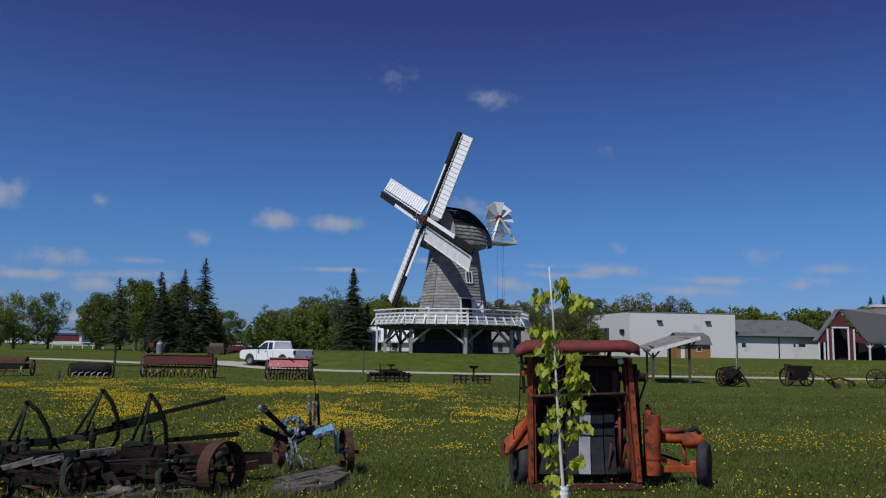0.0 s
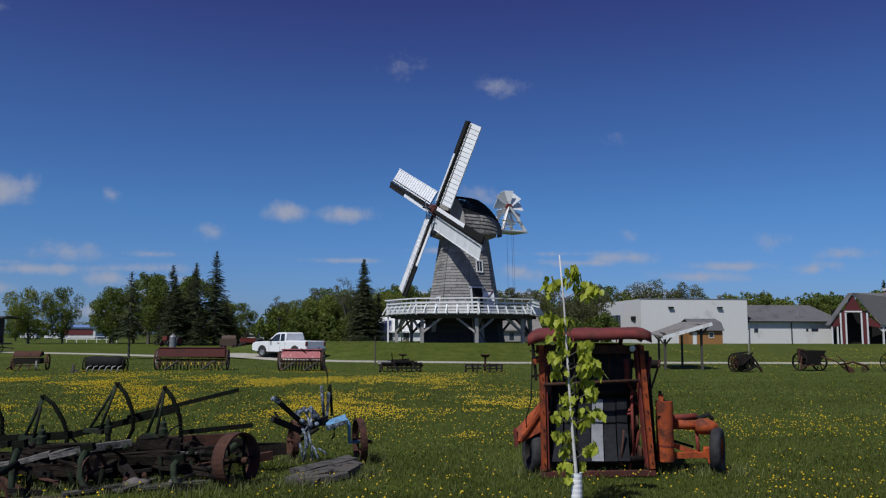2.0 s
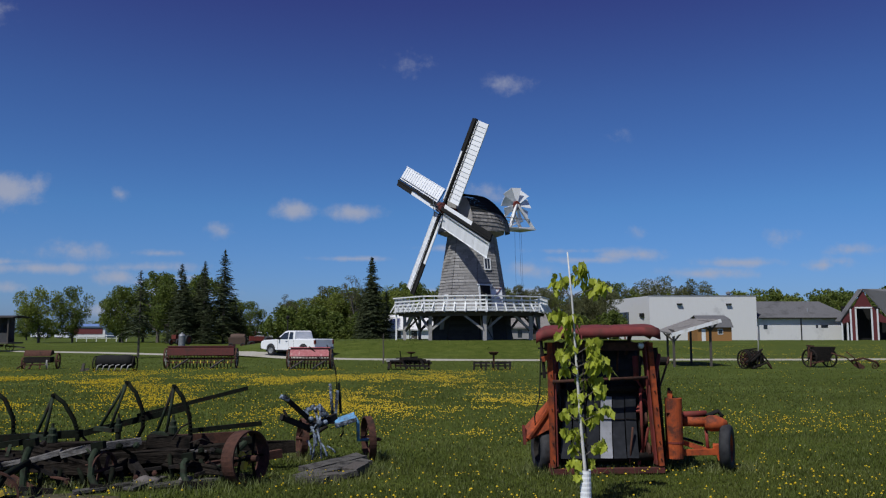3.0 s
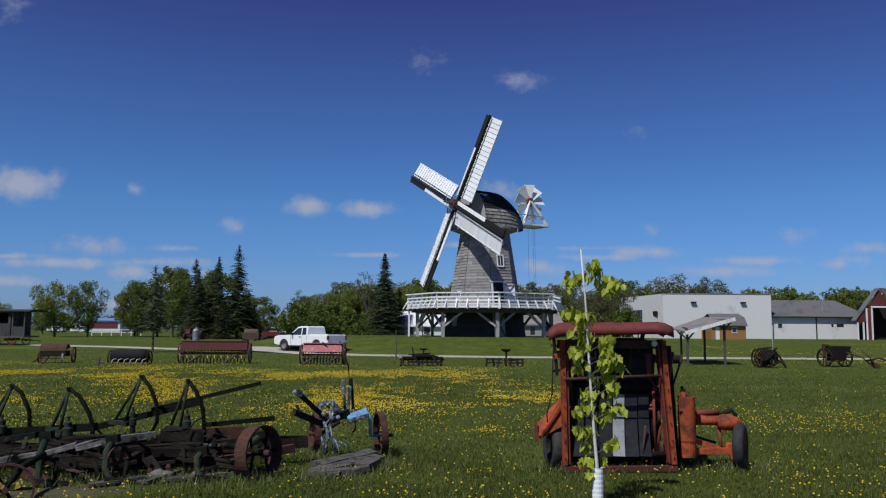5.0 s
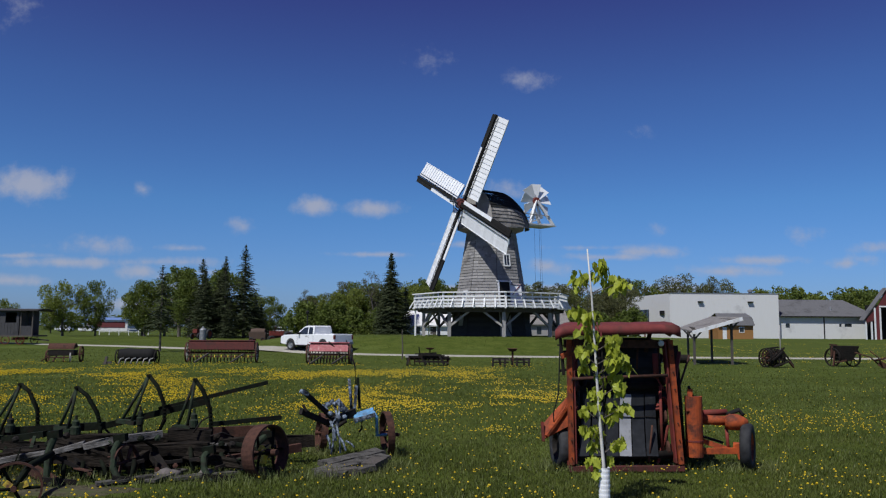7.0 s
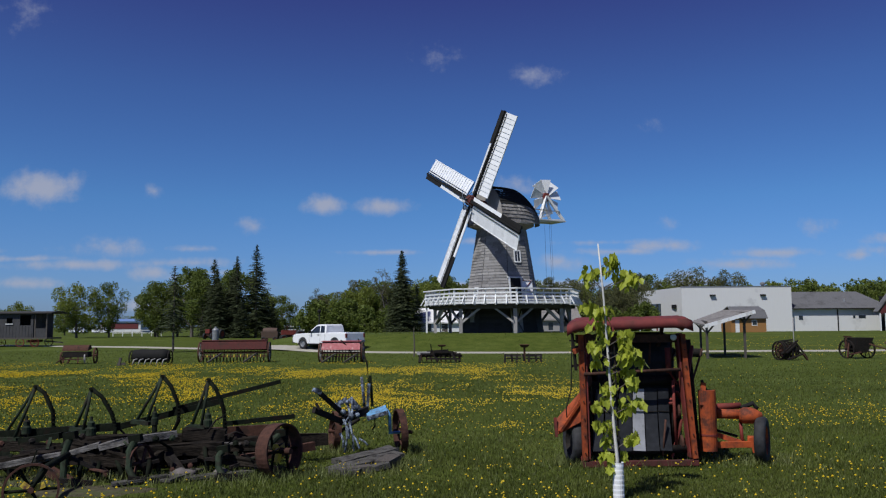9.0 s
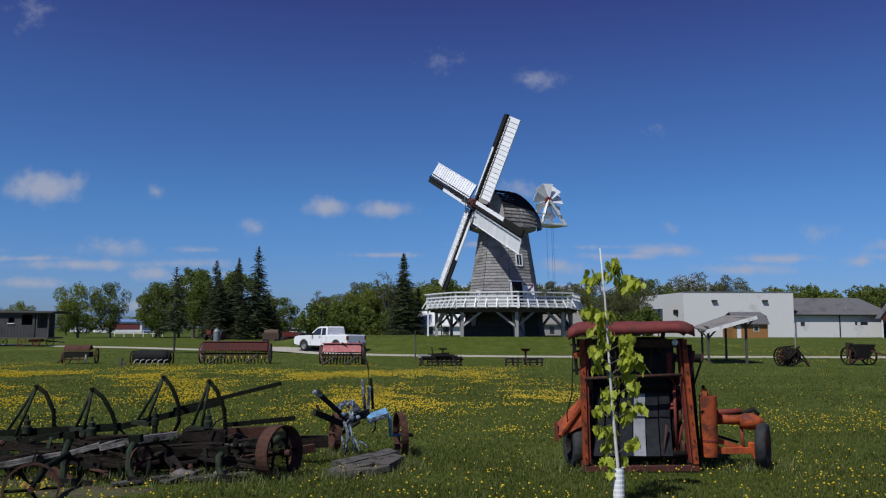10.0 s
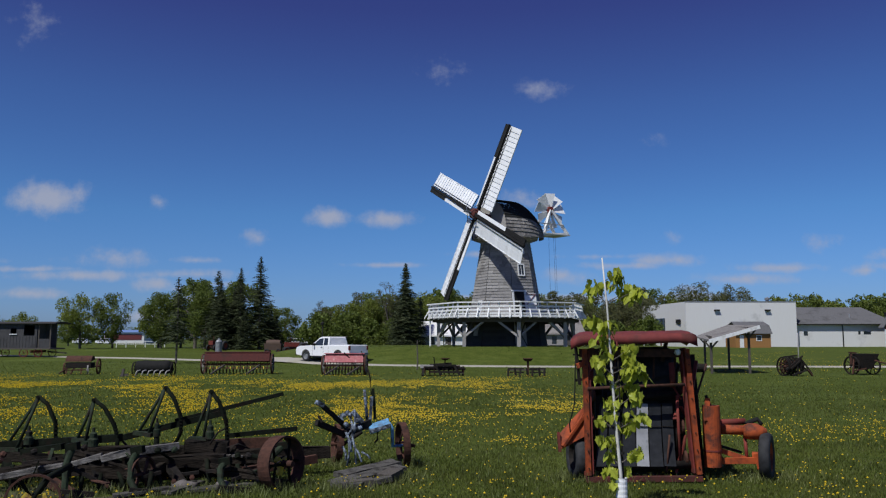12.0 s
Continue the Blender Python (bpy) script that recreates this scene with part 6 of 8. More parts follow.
# ---- the gang plough ----
def make_gang_plough():
    t = thing("gang_plough", pose(-3.2, 9.5, 0), "long dark green multi-share plough with lever quadrants and bleached beams", "plough")
    # lever quadrants: two legs and a toothed bow
    for apex, fl, fr, arc0, arc1, arc2, arc3 in (
            ((-1.783, 0.500, 0.987), (-2.170, 0.500, 0.359), (-1.978, 0.400, 0.359), (-1.674, 0.500, 0.904), (-1.564, 0.500, 0.679), (-1.551, 0.500, 0.427), (-1.650, 0.500, 0.224)),
            ((-1.056, 0.400, 0.960), (-1.238, 0.400, 0.487), (-1.103, 0.300, 0.452), (-0.927, 0.400, 0.865), (-0.801, 0.400, 0.662), (-0.751, 0.400, 0.473), (-0.751, 0.400, 0.339)),
            ((-0.329, 0.800, 1.086), (-0.650, 0.800, 0.522), (-0.492, 0.700, 0.505), (-0.217, 0.800, 0.951), (-0.130, 0.800, 0.739), (-0.115, 0.800, 0.529), (-0.181, 0.800, 0.389)),
            ((0.340, 0.500, 1.055), (0.144, 0.500, 0.488), (0.291, 0.400, 0.487), (0.442, 0.500, 0.925), (0.532, 0.500, 0.699), (0.553, 0.500, 0.474), (0.502, 0.500, 0.325))):
        q = rod("quadrant", [apex, arc0, arc1, arc2, arc3], 0.027, "iron", t, "toothed iron bow of a lever quadrant")
        rod("quadrant_leg", [apex, fl], 0.019, "greenpaint", q)
        rod("quadrant_leg", [apex, fr], 0.019, "greenpaint", q)
        pts = [Vector(k) for k in (apex, arc0, arc1, arc2)]
        for a, b in zip(pts, pts[1:]):
            for k in range(5):
                p = a.lerp(b, (k + 0.5) / 5)
                part("tooth", box(bmesh.new(), (p.x - 0.006, p.y - 0.02, p.z - 0.008), (p.x + 0.027, p.y + 0.02, p.z + 0.008)), "iron", q)
        part("apex_pin", lathe(bmesh.new(), [(0, -0.035), (0.02, -0.035), (0.02, 0.035), (0, 0.035)], axle_frame(Vector(apex), (0, 1, 0)), 10), "iron", q)
        bars("quadrant_foot", Vector(fl) + Vector((-0.04, 0, 0)), Vector(fr) + Vector((0.06, 0, 0)), 0.09, 0.05, "greenpaint", q)
    # grease cups
    for c, r in (((-1.831, 0.400, 0.527), 0.05), ((-1.004, 0.300, 0.519), 0.055), ((0.370, 0.400, 0.594), 0.05), ((-0.382, 0.700, 0.589), 0.04)):
        c = Vector(c)
        part("bearing_cup", lathe(bmesh.new(), [(0, -0.1), (r * 1.1, -0.1), (r * 1.1, -0.02), (r * 0.75, 0), (r * 0.8, 0.05), (r * 0.35, 0.07), (r * 0.3, 0.12), (0, 0.12)], Matrix.Translation(c), 12), "greenpaint", t)
        rod("bearing_stem", [c, c - Vector((0, 0, 0.45))], 0.035, "iron", t)
    # long levers
    bars("hand_lever", (-0.932, 0.800, 0.438), (0.369, 1.100, 0.748), 0.05, 0.075, "iron", t)
    bars("hand_lever", (-0.257, 1.000, 0.649), (1.076, 1.300, 0.974), 0.04, 0.05, "iron", t)
    bars("hand_lever", (0.471, 0.700, 0.491), (1.338, 0.900, 0.560), 0.05, 0.055, "iron", t)
    # frame beams
    rear_beams = (
        ((-2.642, 0.5, 0.379), (-0.744, 0.5, 0.495), 0.08, 0.09, "iron"),
        ((-1.844, 0.3, 0.353), (-1.359, 0.3, 0.419), 0.12, 0.07, "iron"),
        ((0.063, 0.5, 0.224), (1.747, 0.9, 0.27), 0.1, 0.17, "darkwood"),
        ((0.177, 0.8, 0.354), (1.135, 1.0, 0.377), 0.05, 0.15, "rust"),
        ((-2.277, -0.3, 0.125), (0.091, 0.4, 0.326), 0.12, 0.13, "iron"),
        ((-0.821, 0.0, 0.106), (1.054, 0.4, 0.152), 0.1, 0.12, "steel"),
        ((-0.525, 0.4, 0.339), (0.939, 0.6, 0.209), 0.1, 0.1, "iron"),
        ((-0.044, 0.2, 0.268), (1.187, -0.2, 0.139), 0.07, 0.1, "steel"))
    front_beams = (
        ((-1.209, 0.1, 0.38), (-0.123, -0.3, 0.156), 0.08, 0.1, "steel"),
        ((-2.646, 0.4, 0.299), (-1.184, 0.2, 0.288), 0.1, 0.1, "iron"),
        ((-1.098, 0.3, 0.353), (0.091, 0.4, 0.339), 0.14, 0.14, "iron"),
        ((-0.467, 0.0, 0.253), (0.653, 0.1, 0.283), 0.12, 0.14, "iron"),
        ((-1.498, -0.1, 0.23), (-0.289, -0.2, 0.183), 0.12, 0.12, "iron"),
        ((0.088, 0.4, 0.406), (0.603, 0.4, 0.393), 0.14, 0.14, "iron"),
        ((-0.154, -0.3, 0.125), (-0.01, 0.1, 0.283), 0.08, 0.1, "iron"),
        ((0.565, 0.3, 0.273), (1.376, 0.5, 0.204), 0.12, 0.1, "darkwood"))
    low_beams = (
        ((0.856, 0.1, 0.153), (1.621, 0.7, 0.215), 0.06, 0.1, "rust"),
        ((-1.932, 0.1, 0.25), (-1.57, -0.3, 0.0), 0.09, 0.09, "iron"),
        ((-0.851, -0.1, 0.281), (-0.56, -0.3, 0.014), 0.1, 0.08, "steel"),
        ((0.026, 0.0, 0.233), (0.268, -0.2, 0.033), 0.09, 0.08, "steel"),
        ((-0.601, 0.0, 0.298), (-0.436, -0.2, 0.008), 0.1, 0.09, "iron"),
        ((-1.231, -0.3, 0.125), (-0.847, -0.5, 0.0), 0.08, 0.1, "rust"))
    for p, q, w, h, m in (*rear_beams, *front_beams, *low_beams):
        if h >= 0.1 and m in ("iron", "steel", "darkwood"):
            bm = bar(bmesh.new(), p, q, w, h)
            bmesh.ops.subdivide_edges(bm, edges=bm.edges[:], cuts=4)
            for vv in bm.verts:
                vv.co += Vector((noise.noise(vv.co * 4), noise.noise(vv.co * 6 + Vector((3, 0, 0))), noise.noise(vv.co * 6 + Vector((0, 5, 0))))) * 0.035
            part("frame_beam", bm, "rotwood", t, "rotten dark timber beam")
        else:
            bars("frame_beam", p, q, w, h, m, t)
    for p, q, w, h in (((-1.842, -0.400, 0.154), (-1.093, -0.250, 0.291), 0.09, 0.05), ((-1.419, -0.250, 0.191), (-0.713, -0.100, 0.370), 0.1, 0.05), ((-0.703, -0.150, 0.339), (-0.389, -0.100, 0.408), 0.09, 0.07), ((-0.401, 0.000, 0.394), (0.070, 0.200, 0.445), 0.09, 0.08), ((-0.459, 0.400, 0.393), (-0.115, 0.400, 0.359), 0.12, 0.03), ((0.598, 0.300, 0.313), (0.802, 0.300, 0.300), 0.05, 0.02)):
        bm = bar(bmesh.new(), p, q, w, h)
        bmesh.ops.subdivide_edges(bm, edges=bm.edges[:], cuts=2)
        for vv in bm.verts:
            vv.co += Vector((noise.noise(vv.co * 5), noise.noise(vv.co * 7 + Vector((3, 0, 0))), noise.noise(vv.co * 8 + Vector((0, 5, 0))))) * 0.018
        part("wooden_beam", bm, "oldwood", t, "split sun-bleached wooden beam")
    # standards that hold the shares
    for k, (p, q, r) in enumerate((((-0.887, -0.500, 0.511), (-0.880, -0.650, 0.078), (-0.799, -0.700, 0.000)), ((-0.206, -0.400, 0.461), (-0.217, -0.550, 0.168), (-0.097, -0.600, 0.000)), ((0.720, -0.200, 0.308), (0.716, -0.350, 0.134), (0.823, -0.450, 0.000)), ((1.254, 0.400, 0.406), (1.120, 0.100, 0.186), (1.194, -0.100, 0.028)))):
        s = part("standard", tube(bmesh.new(), [p, tuple((a * 0.6 + b * 0.4) - (0.03 if i == 0 else 0) for i, (a, b) in enumerate(zip(p, q))), q, r], 0.042, 0.034, 8), "greenpaint", t, "worn green share standard")
        bars("standard_head", Vector(p) + Vector((-0.06, 0, 0.0)), Vector(p) + Vector((0.07, 0, 0.02)), 0.1, 0.08, "iron", s)
        part("share", bar(bmesh.new(), Vector(r) + Vector((-0.1, -0.02, 0.05)), Vector(r) + Vector((0.22, 0.1, -0.04 if r[2] > 0.1 else 0.0)), 0.03, 0.10), "steel", s)
    for p, q in (((-0.807, -0.400, 0.265), (-0.775, -0.500, 0.039)), ((-0.645, -0.300, 0.199), (-0.627, -0.400, 0.000)), ((-0.497, -0.200, 0.233), (-0.355, -0.300, 0.000)), ((-0.039, -0.400, 0.234), (-0.030, -0.500, 0.000)), ((-0.061, -0.200, 0.233), (0.074, -0.300, 0.000)), ((0.449, 0.000, 0.317), (0.534, -0.100, 0.015)), ((0.812, 0.000, 0.253), (0.897, -0.100, 0.000)), ((-1.817, 0.300, 0.353), (-1.684, 0.100, 0.000)), ((-1.249, -0.200, 0.139), (-1.200, -0.300, 0.000)), ((0.190, 0.100, 0.250), (0.270, 0.000, 0.010))):
        rod("leg", [p, q], 0.026, "iron", t)
    for p, q in (((-0.885, -0.450, 0.272), (-0.650, -0.400, 0.142)), ((-0.725, -0.500, 0.027), (-0.877, -0.600, 0.027)), ((-0.577, -0.200, 0.170), (-0.292, -0.200, 0.246)), ((-0.150, -0.400, 0.173), (0.033, -0.300, 0.212)), ((0.063, -0.100, 0.141), (0.369, 0.000, 0.163)), ((0.483, -0.100, 0.186), (0.774, -0.100, 0.217)), ((0.803, -0.200, 0.108), (1.043, 0.000, 0.189)), ((-1.733, 0.100, 0.250), (-1.338, 0.100, 0.302))):
        bars("clamp", p, q, 0.05, 0.035, "steel", t)
    for c in ((-0.563, -0.300, 0.063), (0.323, -0.100, 0.122), (0.959, 0.000, 0.150), (0.150, -0.200, 0.095), (-1.456, 0.200, 0.353), (1.029, 0.500, 0.285), (1.194, 0.700, 0.394)):
        c = Vector(c)
        part("bolt_head", lathe(bmesh.new(), [(0, -0.03), (0.03, -0.03), (0.03, 0.03), (0, 0.035)], axle_frame(c, (0.2, -1, 0.1)), 6), "rust", t)
    # running wheels
    w = Vector((1.355, -0.150, 0.187))
    iron_wheel(t, (w.x, w.y, 0.285), (0.86, -0.5, 0.05), 0.31, 0.17, "rust", 6, 0.02, "iron", 36, 0.016, "rusty iron wheel with yellow hub flakes")
    rod("wheel_axle", [(w.x - 0.02, w.y, 0.285), (w.x - 0.4, w.y + 0.25, 0.34)], 0.03, "iron", t)
    w2 = Vector((-0.57, -1.95, 0.000))
    rod("wheel_axle", [(w2.x, w2.y, 0.23), (-0.8, -1.2, 0.3), (-0.86, -0.6, 0.33)], 0.035, "iron", t)
    iron_wheel(t, (w2.x, w2.y, 0.22), (0.4, -0.9, 0.1), 0.24, 0.08, "rust", 6, 0.02, "iron", 32, 0.016, "rusty iron wheel with yellow hub flakes")
    w3 = Vector((-0.164, -0.350, 0.072))
    iron_wheel(t, (w3.x, w3.y, 0.2), (0.9, -0.35, 0), 0.2, 0.06, "rust", 6, 0.018, "rust", 28, 0.02)
    w4 = Vector((-2.399, 0.100, 0.089))
    iron_wheel(t, (w4.x, w4.y, 0.3), (0.86, -0.5, 0.05), 0.31, 0.12, "rust", 6, 0.02, "yellow", 32, 0.014)
    # small iron: clevises, straps, pins and bent rods all along the frame
    rnd = random.Random(53)
    for k in range(46):
        c = Vector((rnd.uniform(-2.3, 1.25), rnd.uniform(-0.45, 0.5), rnd.uniform(0.12, 0.46)))
        d = Vector((rnd.uniform(-1, 1), rnd.uniform(-0.6, 0.6), rnd.uniform(-1, 0.7))).normalized() * rnd.uniform(0.1, 0.3)
        d.z = max(d.z, -c.z + 0.01)
        look_of = rnd.choice(("iron", "steel", "rust", "greenpaint", "rotwood"))
        if k % 3 == 0:
            bars("strap", c, c + d, rnd.uniform(0.03, 0.06), 0.014, look_of, t)
        elif k % 3 == 1:
            rod("bent_rod", [c, c + d * 0.5 + Vector((0, 0, rnd.uniform(-0.04, 0.05))), c + d], rnd.uniform(0.009, 0.018), look_of, t, seg=6)
        else:
            part("clevis", lathe(bmesh.new(), [(0, -0.03), (0.028, -0.03), (0.04, 0), (0.028, 0.03), (0, 0.03)], axle_frame(c, d), 8), look_of, t)
    # remains of yellow paint on the hubs
    for c, ax in (((w.x, w.y, 0.285), (0.86, -0.5, 0.05)), ((w2.x, w2.y, 0.22), (0.4, -0.9, 0.1))):
        m = axle_frame(Vector(c), ax)
        for a, n in ((20, 0.09), (140, 0.07), (250, 0.1)):
            part("hub_flange", box(bmesh.new(), (0.03, -0.025, -0.03), (0.03 + n, 0.03, 0.02), m @ pose(0, 0, 0, 0, 0, a)), "yellow", t)
    # boards lying under the frame
    b = thing("loose_board", pose(-3.2, 9.5, 0), "broken grey boards lying in the grass", "board")
    for p, q, wd in (((0.152, -0.530, 0.032), (0.359, 0.000, 0.074), 0.2), ((0.357, -0.400, 0.032), (1.050, -0.100, 0.078), 0.16), ((-0.332, -0.700, 0.000), (0.169, -0.400, 0.044), 0.12)):
        part("board", bar(bmesh.new(), (p[0], p[1], 0.03), (q[0], q[1], 0.06), wd, 0.03), "greyplank", b)


make_gang_plough()


def field_stone(x, y, size, seed):
    """A half-sunk grey field stone."""
    bm = bmesh.new()
    bmesh.ops.create_icosphere(bm, subdivisions=3, radius=1.0)
    for v in bm.verts:
        k = 1 + 0.35 * noise.noise(v.co * 1.3 + Vector((seed, 0, 0))) + 0.08 * noise.noise(v.co * 5)
        v.co = Vector((v.co.x * size[0], v.co.y * size[1], v.co.z * size[2])) * k + Vector((x, y, size[2] * 0.5))
    tagged(shape("stone", bm, "stone", None, True), "pinkish grey field stone half sunk under the plough", "stone", "stones under the plough")


field_stone(-2.95, 9.3, (0.15, 0.11, 0.07), 1)
field_stone(-2.5, 9.35, (0.11, 0.09, 0.06), 4)
field_stone(-2.15, 9.45, (0.09, 0.08, 0.05), 7)


def soil_shade_patch(x, y, rx, ry, seed):
    """A thin uneven sheet of bare soil under the machines, dark for their shade too."""
    verts, faces = [(x, y, 0.012)], []
    for k in range(40):
        a = 2 * math.pi * k / 40
        q = 1 + 0.4 * noise.noise((math.cos(a) * 2, math.sin(a) * 2, seed))
        verts.append((x + rx * q * math.cos(a), y + ry * q * math.sin(a), -0.012))
        faces.append((0, k + 1, (k + 1) % 40 + 1))
    tagged(new("soil", mesh_from("soil", verts, faces, "soil")), "bare dry soil under the old machines, darkened for their shade", "soil", kind="stuff")


# bare soil that also stands in for the machines' shadow: middle and half axes
SHADED_SOIL = ((-2.7, 9.4, 1.4, 0.65), (-4.6, 9.2, 1.3, 0.7), (-3.7, 8.6, 1.3, 0.6), (-0.9, 10.2, 0.6, 0.5), (2.5, 10.2, 0.9, 0.5))
for seed, spot in enumerate(SHADED_SOIL):
    soil_shade_patch(*spot, seed + 1)


# ---- the young maple ----
def make_sapling():
    t = thing("young_maple", pose(1.72, 7.9, 0), "young maple with bright green leaves and a white trunk guard", "tree")
    stem = [Vector((0, 0, -0.05)), Vector((-0.005, 0, 0.4)), Vector((-0.04, 0.02, 0.9)), Vector((-0.07, 0.02, 1.5)), Vector((-0.10, 0.0, 2.0)), Vector((-0.14, 0.0, 2.5))]
    part("trunk", tube(bmesh.new(), stem, 0.020, 0.007, 8), "palebark", t, "thin pale trunk", True)
    g = bmesh.new()
    lathe(g, [(0.055 + 0.0013 * math.sin(k * 2.1), 0.0 + 0.37 * k / 24) for k in range(25)], Matrix.Translation((0, 0, 0)), 16)
    part("trunk_guard", g, "plastic", t, "white ribbed plastic trunk guard")
    part("stake", tube(bmesh.new(), [(0.035, 0.03, -0.05), (0.0, 0.03, 1.5)], 0.009, 0.008, 6), "steel", t)
    for z, dx in ((0.6, 0.0), (1.0, -0.03), (1.42, -0.05)):
        part("tie", ring_band(bmesh.new(), Matrix.Translation((dx + 0.01, 0.02, z)), 0.03, 0.02, 0.005, 10), "black", t)
    rnd = random.Random(17)
    leaf = [(0, 0), (0.22, 0.08), (0.46, 0.0), (0.42, 0.26), (0.58, 0.46), (0.40, 0.56), (0.27, 0.74), (0, 1.0)]
    outline = leaf + [(-x, y) for x, y in leaf[-2:0:-1]]
    me = []
    for v in range(4):
        bm = bmesh.new()
        c = bm.verts.new((0, 0.4, -0.05))
        ring = [bm.verts.new((x * (1 + 0.15 * rnd.uniform(-1, 1)), y, -0.28 * abs(x) - (0.1 + 0.2 * v / 3) * y * y)) for x, y in outline]
        for k in range(len(ring)):
            bm.faces.new((c, ring[k], ring[(k + 1) % len(ring)]))
        m = bpy.data.meshes.new("leaf")
        bm.to_mesh(m); bm.free(); m.materials.append(M["maple"]); me.append(m)
    # shoots: sideways reach, height, spread of the leaves
    shoots = ((0.12, 2.15, 0.13), (0.05, 2.26, 0.08), (0.21, 2.17, 0.07), (-0.25, 2.19, 0.08), (-0.17, 2.23, 0.06), (-0.02, 2.33, 0.07), (-0.22, 1.86, 0.07), (-0.11, 1.82, 0.08),
             (-0.14, 1.67, 0.10), (-0.09, 1.55, 0.08), (-0.20, 1.47, 0.07), (-0.17, 1.35, 0.08), (0.10, 1.58, 0.09), (0.16, 1.47, 0.07), (0.12, 1.36, 0.10), (0.27, 1.35, 0.05),
             (0.08, 1.20, 0.11), (0.16, 1.15, 0.06), (-0.06, 1.08, 0.07), (-0.17, 0.91, 0.06), (-0.07, 0.95, 0.07), (0.08, 0.91, 0.10), (0.22, 0.95, 0.05), (-0.17, 0.73, 0.04),
             (-0.07, 0.71, 0.07), (-0.08, 0.57, 0.07), (0.13, 0.59, 0.07), (0.20, 0.62, 0.04), (-0.11, 0.44, 0.04), (0.07, 0.43, 0.05), (-0.06, 0.32, 0.05))
    for dx, z, spread in shoots:
        f = (z - 0.06) / 2.5
        s = Vector((-0.14 * f * f - 0.01, 0.01, max(0.36, z - 0.06 - abs(dx) * 0.3)))
        e = Vector((dx, rnd.uniform(0.0, 0.12), z + spread * 0.3))
        tw = part("twig", tube(bmesh.new(), [s, (s + e) / 2 + Vector((0, 0, -0.01)), e], 0.005, 0.0025, 5), "bark", t)
        for j in range(int(6 + spread * 170)):
            o = new("leaf", me[rnd.randrange(4)])
            o.parent = tw
            p = e + Vector((rnd.gauss(0, 0.5) * spread, rnd.gauss(0.1, 0.45) * spread, rnd.gauss(-0.1, 0.45) * spread))
            size = rnd.uniform(0.05, 0.098)
            o.matrix_local = Matrix.LocRotScale(p, Euler((rnd.uniform(-2.0, -0.8), rnd.uniform(-0.5, 0.5), rnd.uniform(0, 6.28))), (size * 0.85, size * 1.2, size))


make_sapling()


# ---- implements along the drive ----
def row_drill(x, y, turn, w, h, paint, label, spots):
    """A horse-drawn seed drill: long box, end wheels, tubes and coulters."""
    t = thing("seed_drill", pose(x, y, ground_z(x, y), 0, 0, turn), label, "seed drill", "old farm implements along the drive")
    bm = bmesh.new()
    lean = 0.14 if paint == "pink" else 0.26
    pr = [(-0.32, h * 0.64), (0.22, h * 0.62), (0.26, h * 0.95), (0.06, h * 1.08), (-lean, h * 0.98)]
    a = [bm.verts.new((-w / 2 + 0.1, py, pz)) for py, pz in pr]; b = [bm.verts.new((w / 2 - 0.1, py, pz)) for py, pz in pr]
    bm.faces.new(a); bm.faces.new(b[::-1])
    for k in range(5):
        bm.faces.new((a[k], b[k], b[(k + 1) % 5], a[(k + 1) % 5]))
    bx = part("seed_box", bm, paint, t)
    part("box_lid", box(bmesh.new(), (-w / 2 + 0.06, -0.12, h * 1.06), (w / 2 - 0.06, 0.16, h * 1.085), pose(0, 0, 0, 4, 0, 0)), paint, bx)
    for s in (-1, 1):
        iron_wheel(t, (s * w / 2, 0, h * 0.5), (1, 0, 0), h * 0.5, 0.07, "rust", 10, 0.04, "post", 24, 0.02)
    rod("axle", [(-w / 2, 0, h * 0.5), (w / 2, 0, h * 0.5)], 0.03, "rust", t)
    n = int(w / 0.17)
    for k in range(n):
        px = -w / 2 + 0.22 + (w - 0.44) * k / (n - 1)
        c = rod("seed_tube", [(px, -0.12, h * 0.62), (px, -0.16, h * 0.4), (px, -0.3, h * 0.12)], 0.03, spots if k % 2 else "rust", t, seg=6)
        part("coulter", lathe(bmesh.new(), [(0, -0.012), (0.13, -0.006), (0.13, 0.006), (0, 0.012)], pose(px, -0.34, 0.14, 0, 82, 0), 14), "steel", c)
    for z in (0.3, 0.45):
        bars("frame_bar", (-w / 2 + 0.1, -0.2, h * z), (w / 2 - 0.1, -0.2, h * z), 0.05, 0.05, "rust", t)
    for s in (-0.27, 0.24):
        bars("pole", (s * w + 0.3, -0.2, h * 0.45), (s * w - 0.25, -0.75, 0.03), 0.08, 0.06, "darkwood", t)
    return t


row_drill(-9.96, 39.2, 4, 3.3, 0.98, "maroon", "long faded red seed drill on iron wheels in the grass", "yellow")
row_drill(-4.7, 38.6, -3, 2.05, 0.94, "pink", "short faded pink seed drill on spoked wheels in the grass", "darkwood")
rake = thing("lever_pole", pose(-4.1, 38.3, 0), "bent dark iron lever poles beside the pink drill", "lever")
rod("lever", [(0.1, 0, 0.1), (-0.35, 0.1, 0.8), (-0.62, 0.1, 1.05)], 0.025, "iron", rake)
rod("lever", [(0.35, 0, 0.0), (0.3, 0.1, 0.9), (0.2, 0.1, 1.12)], 0.025, "iron", rake)


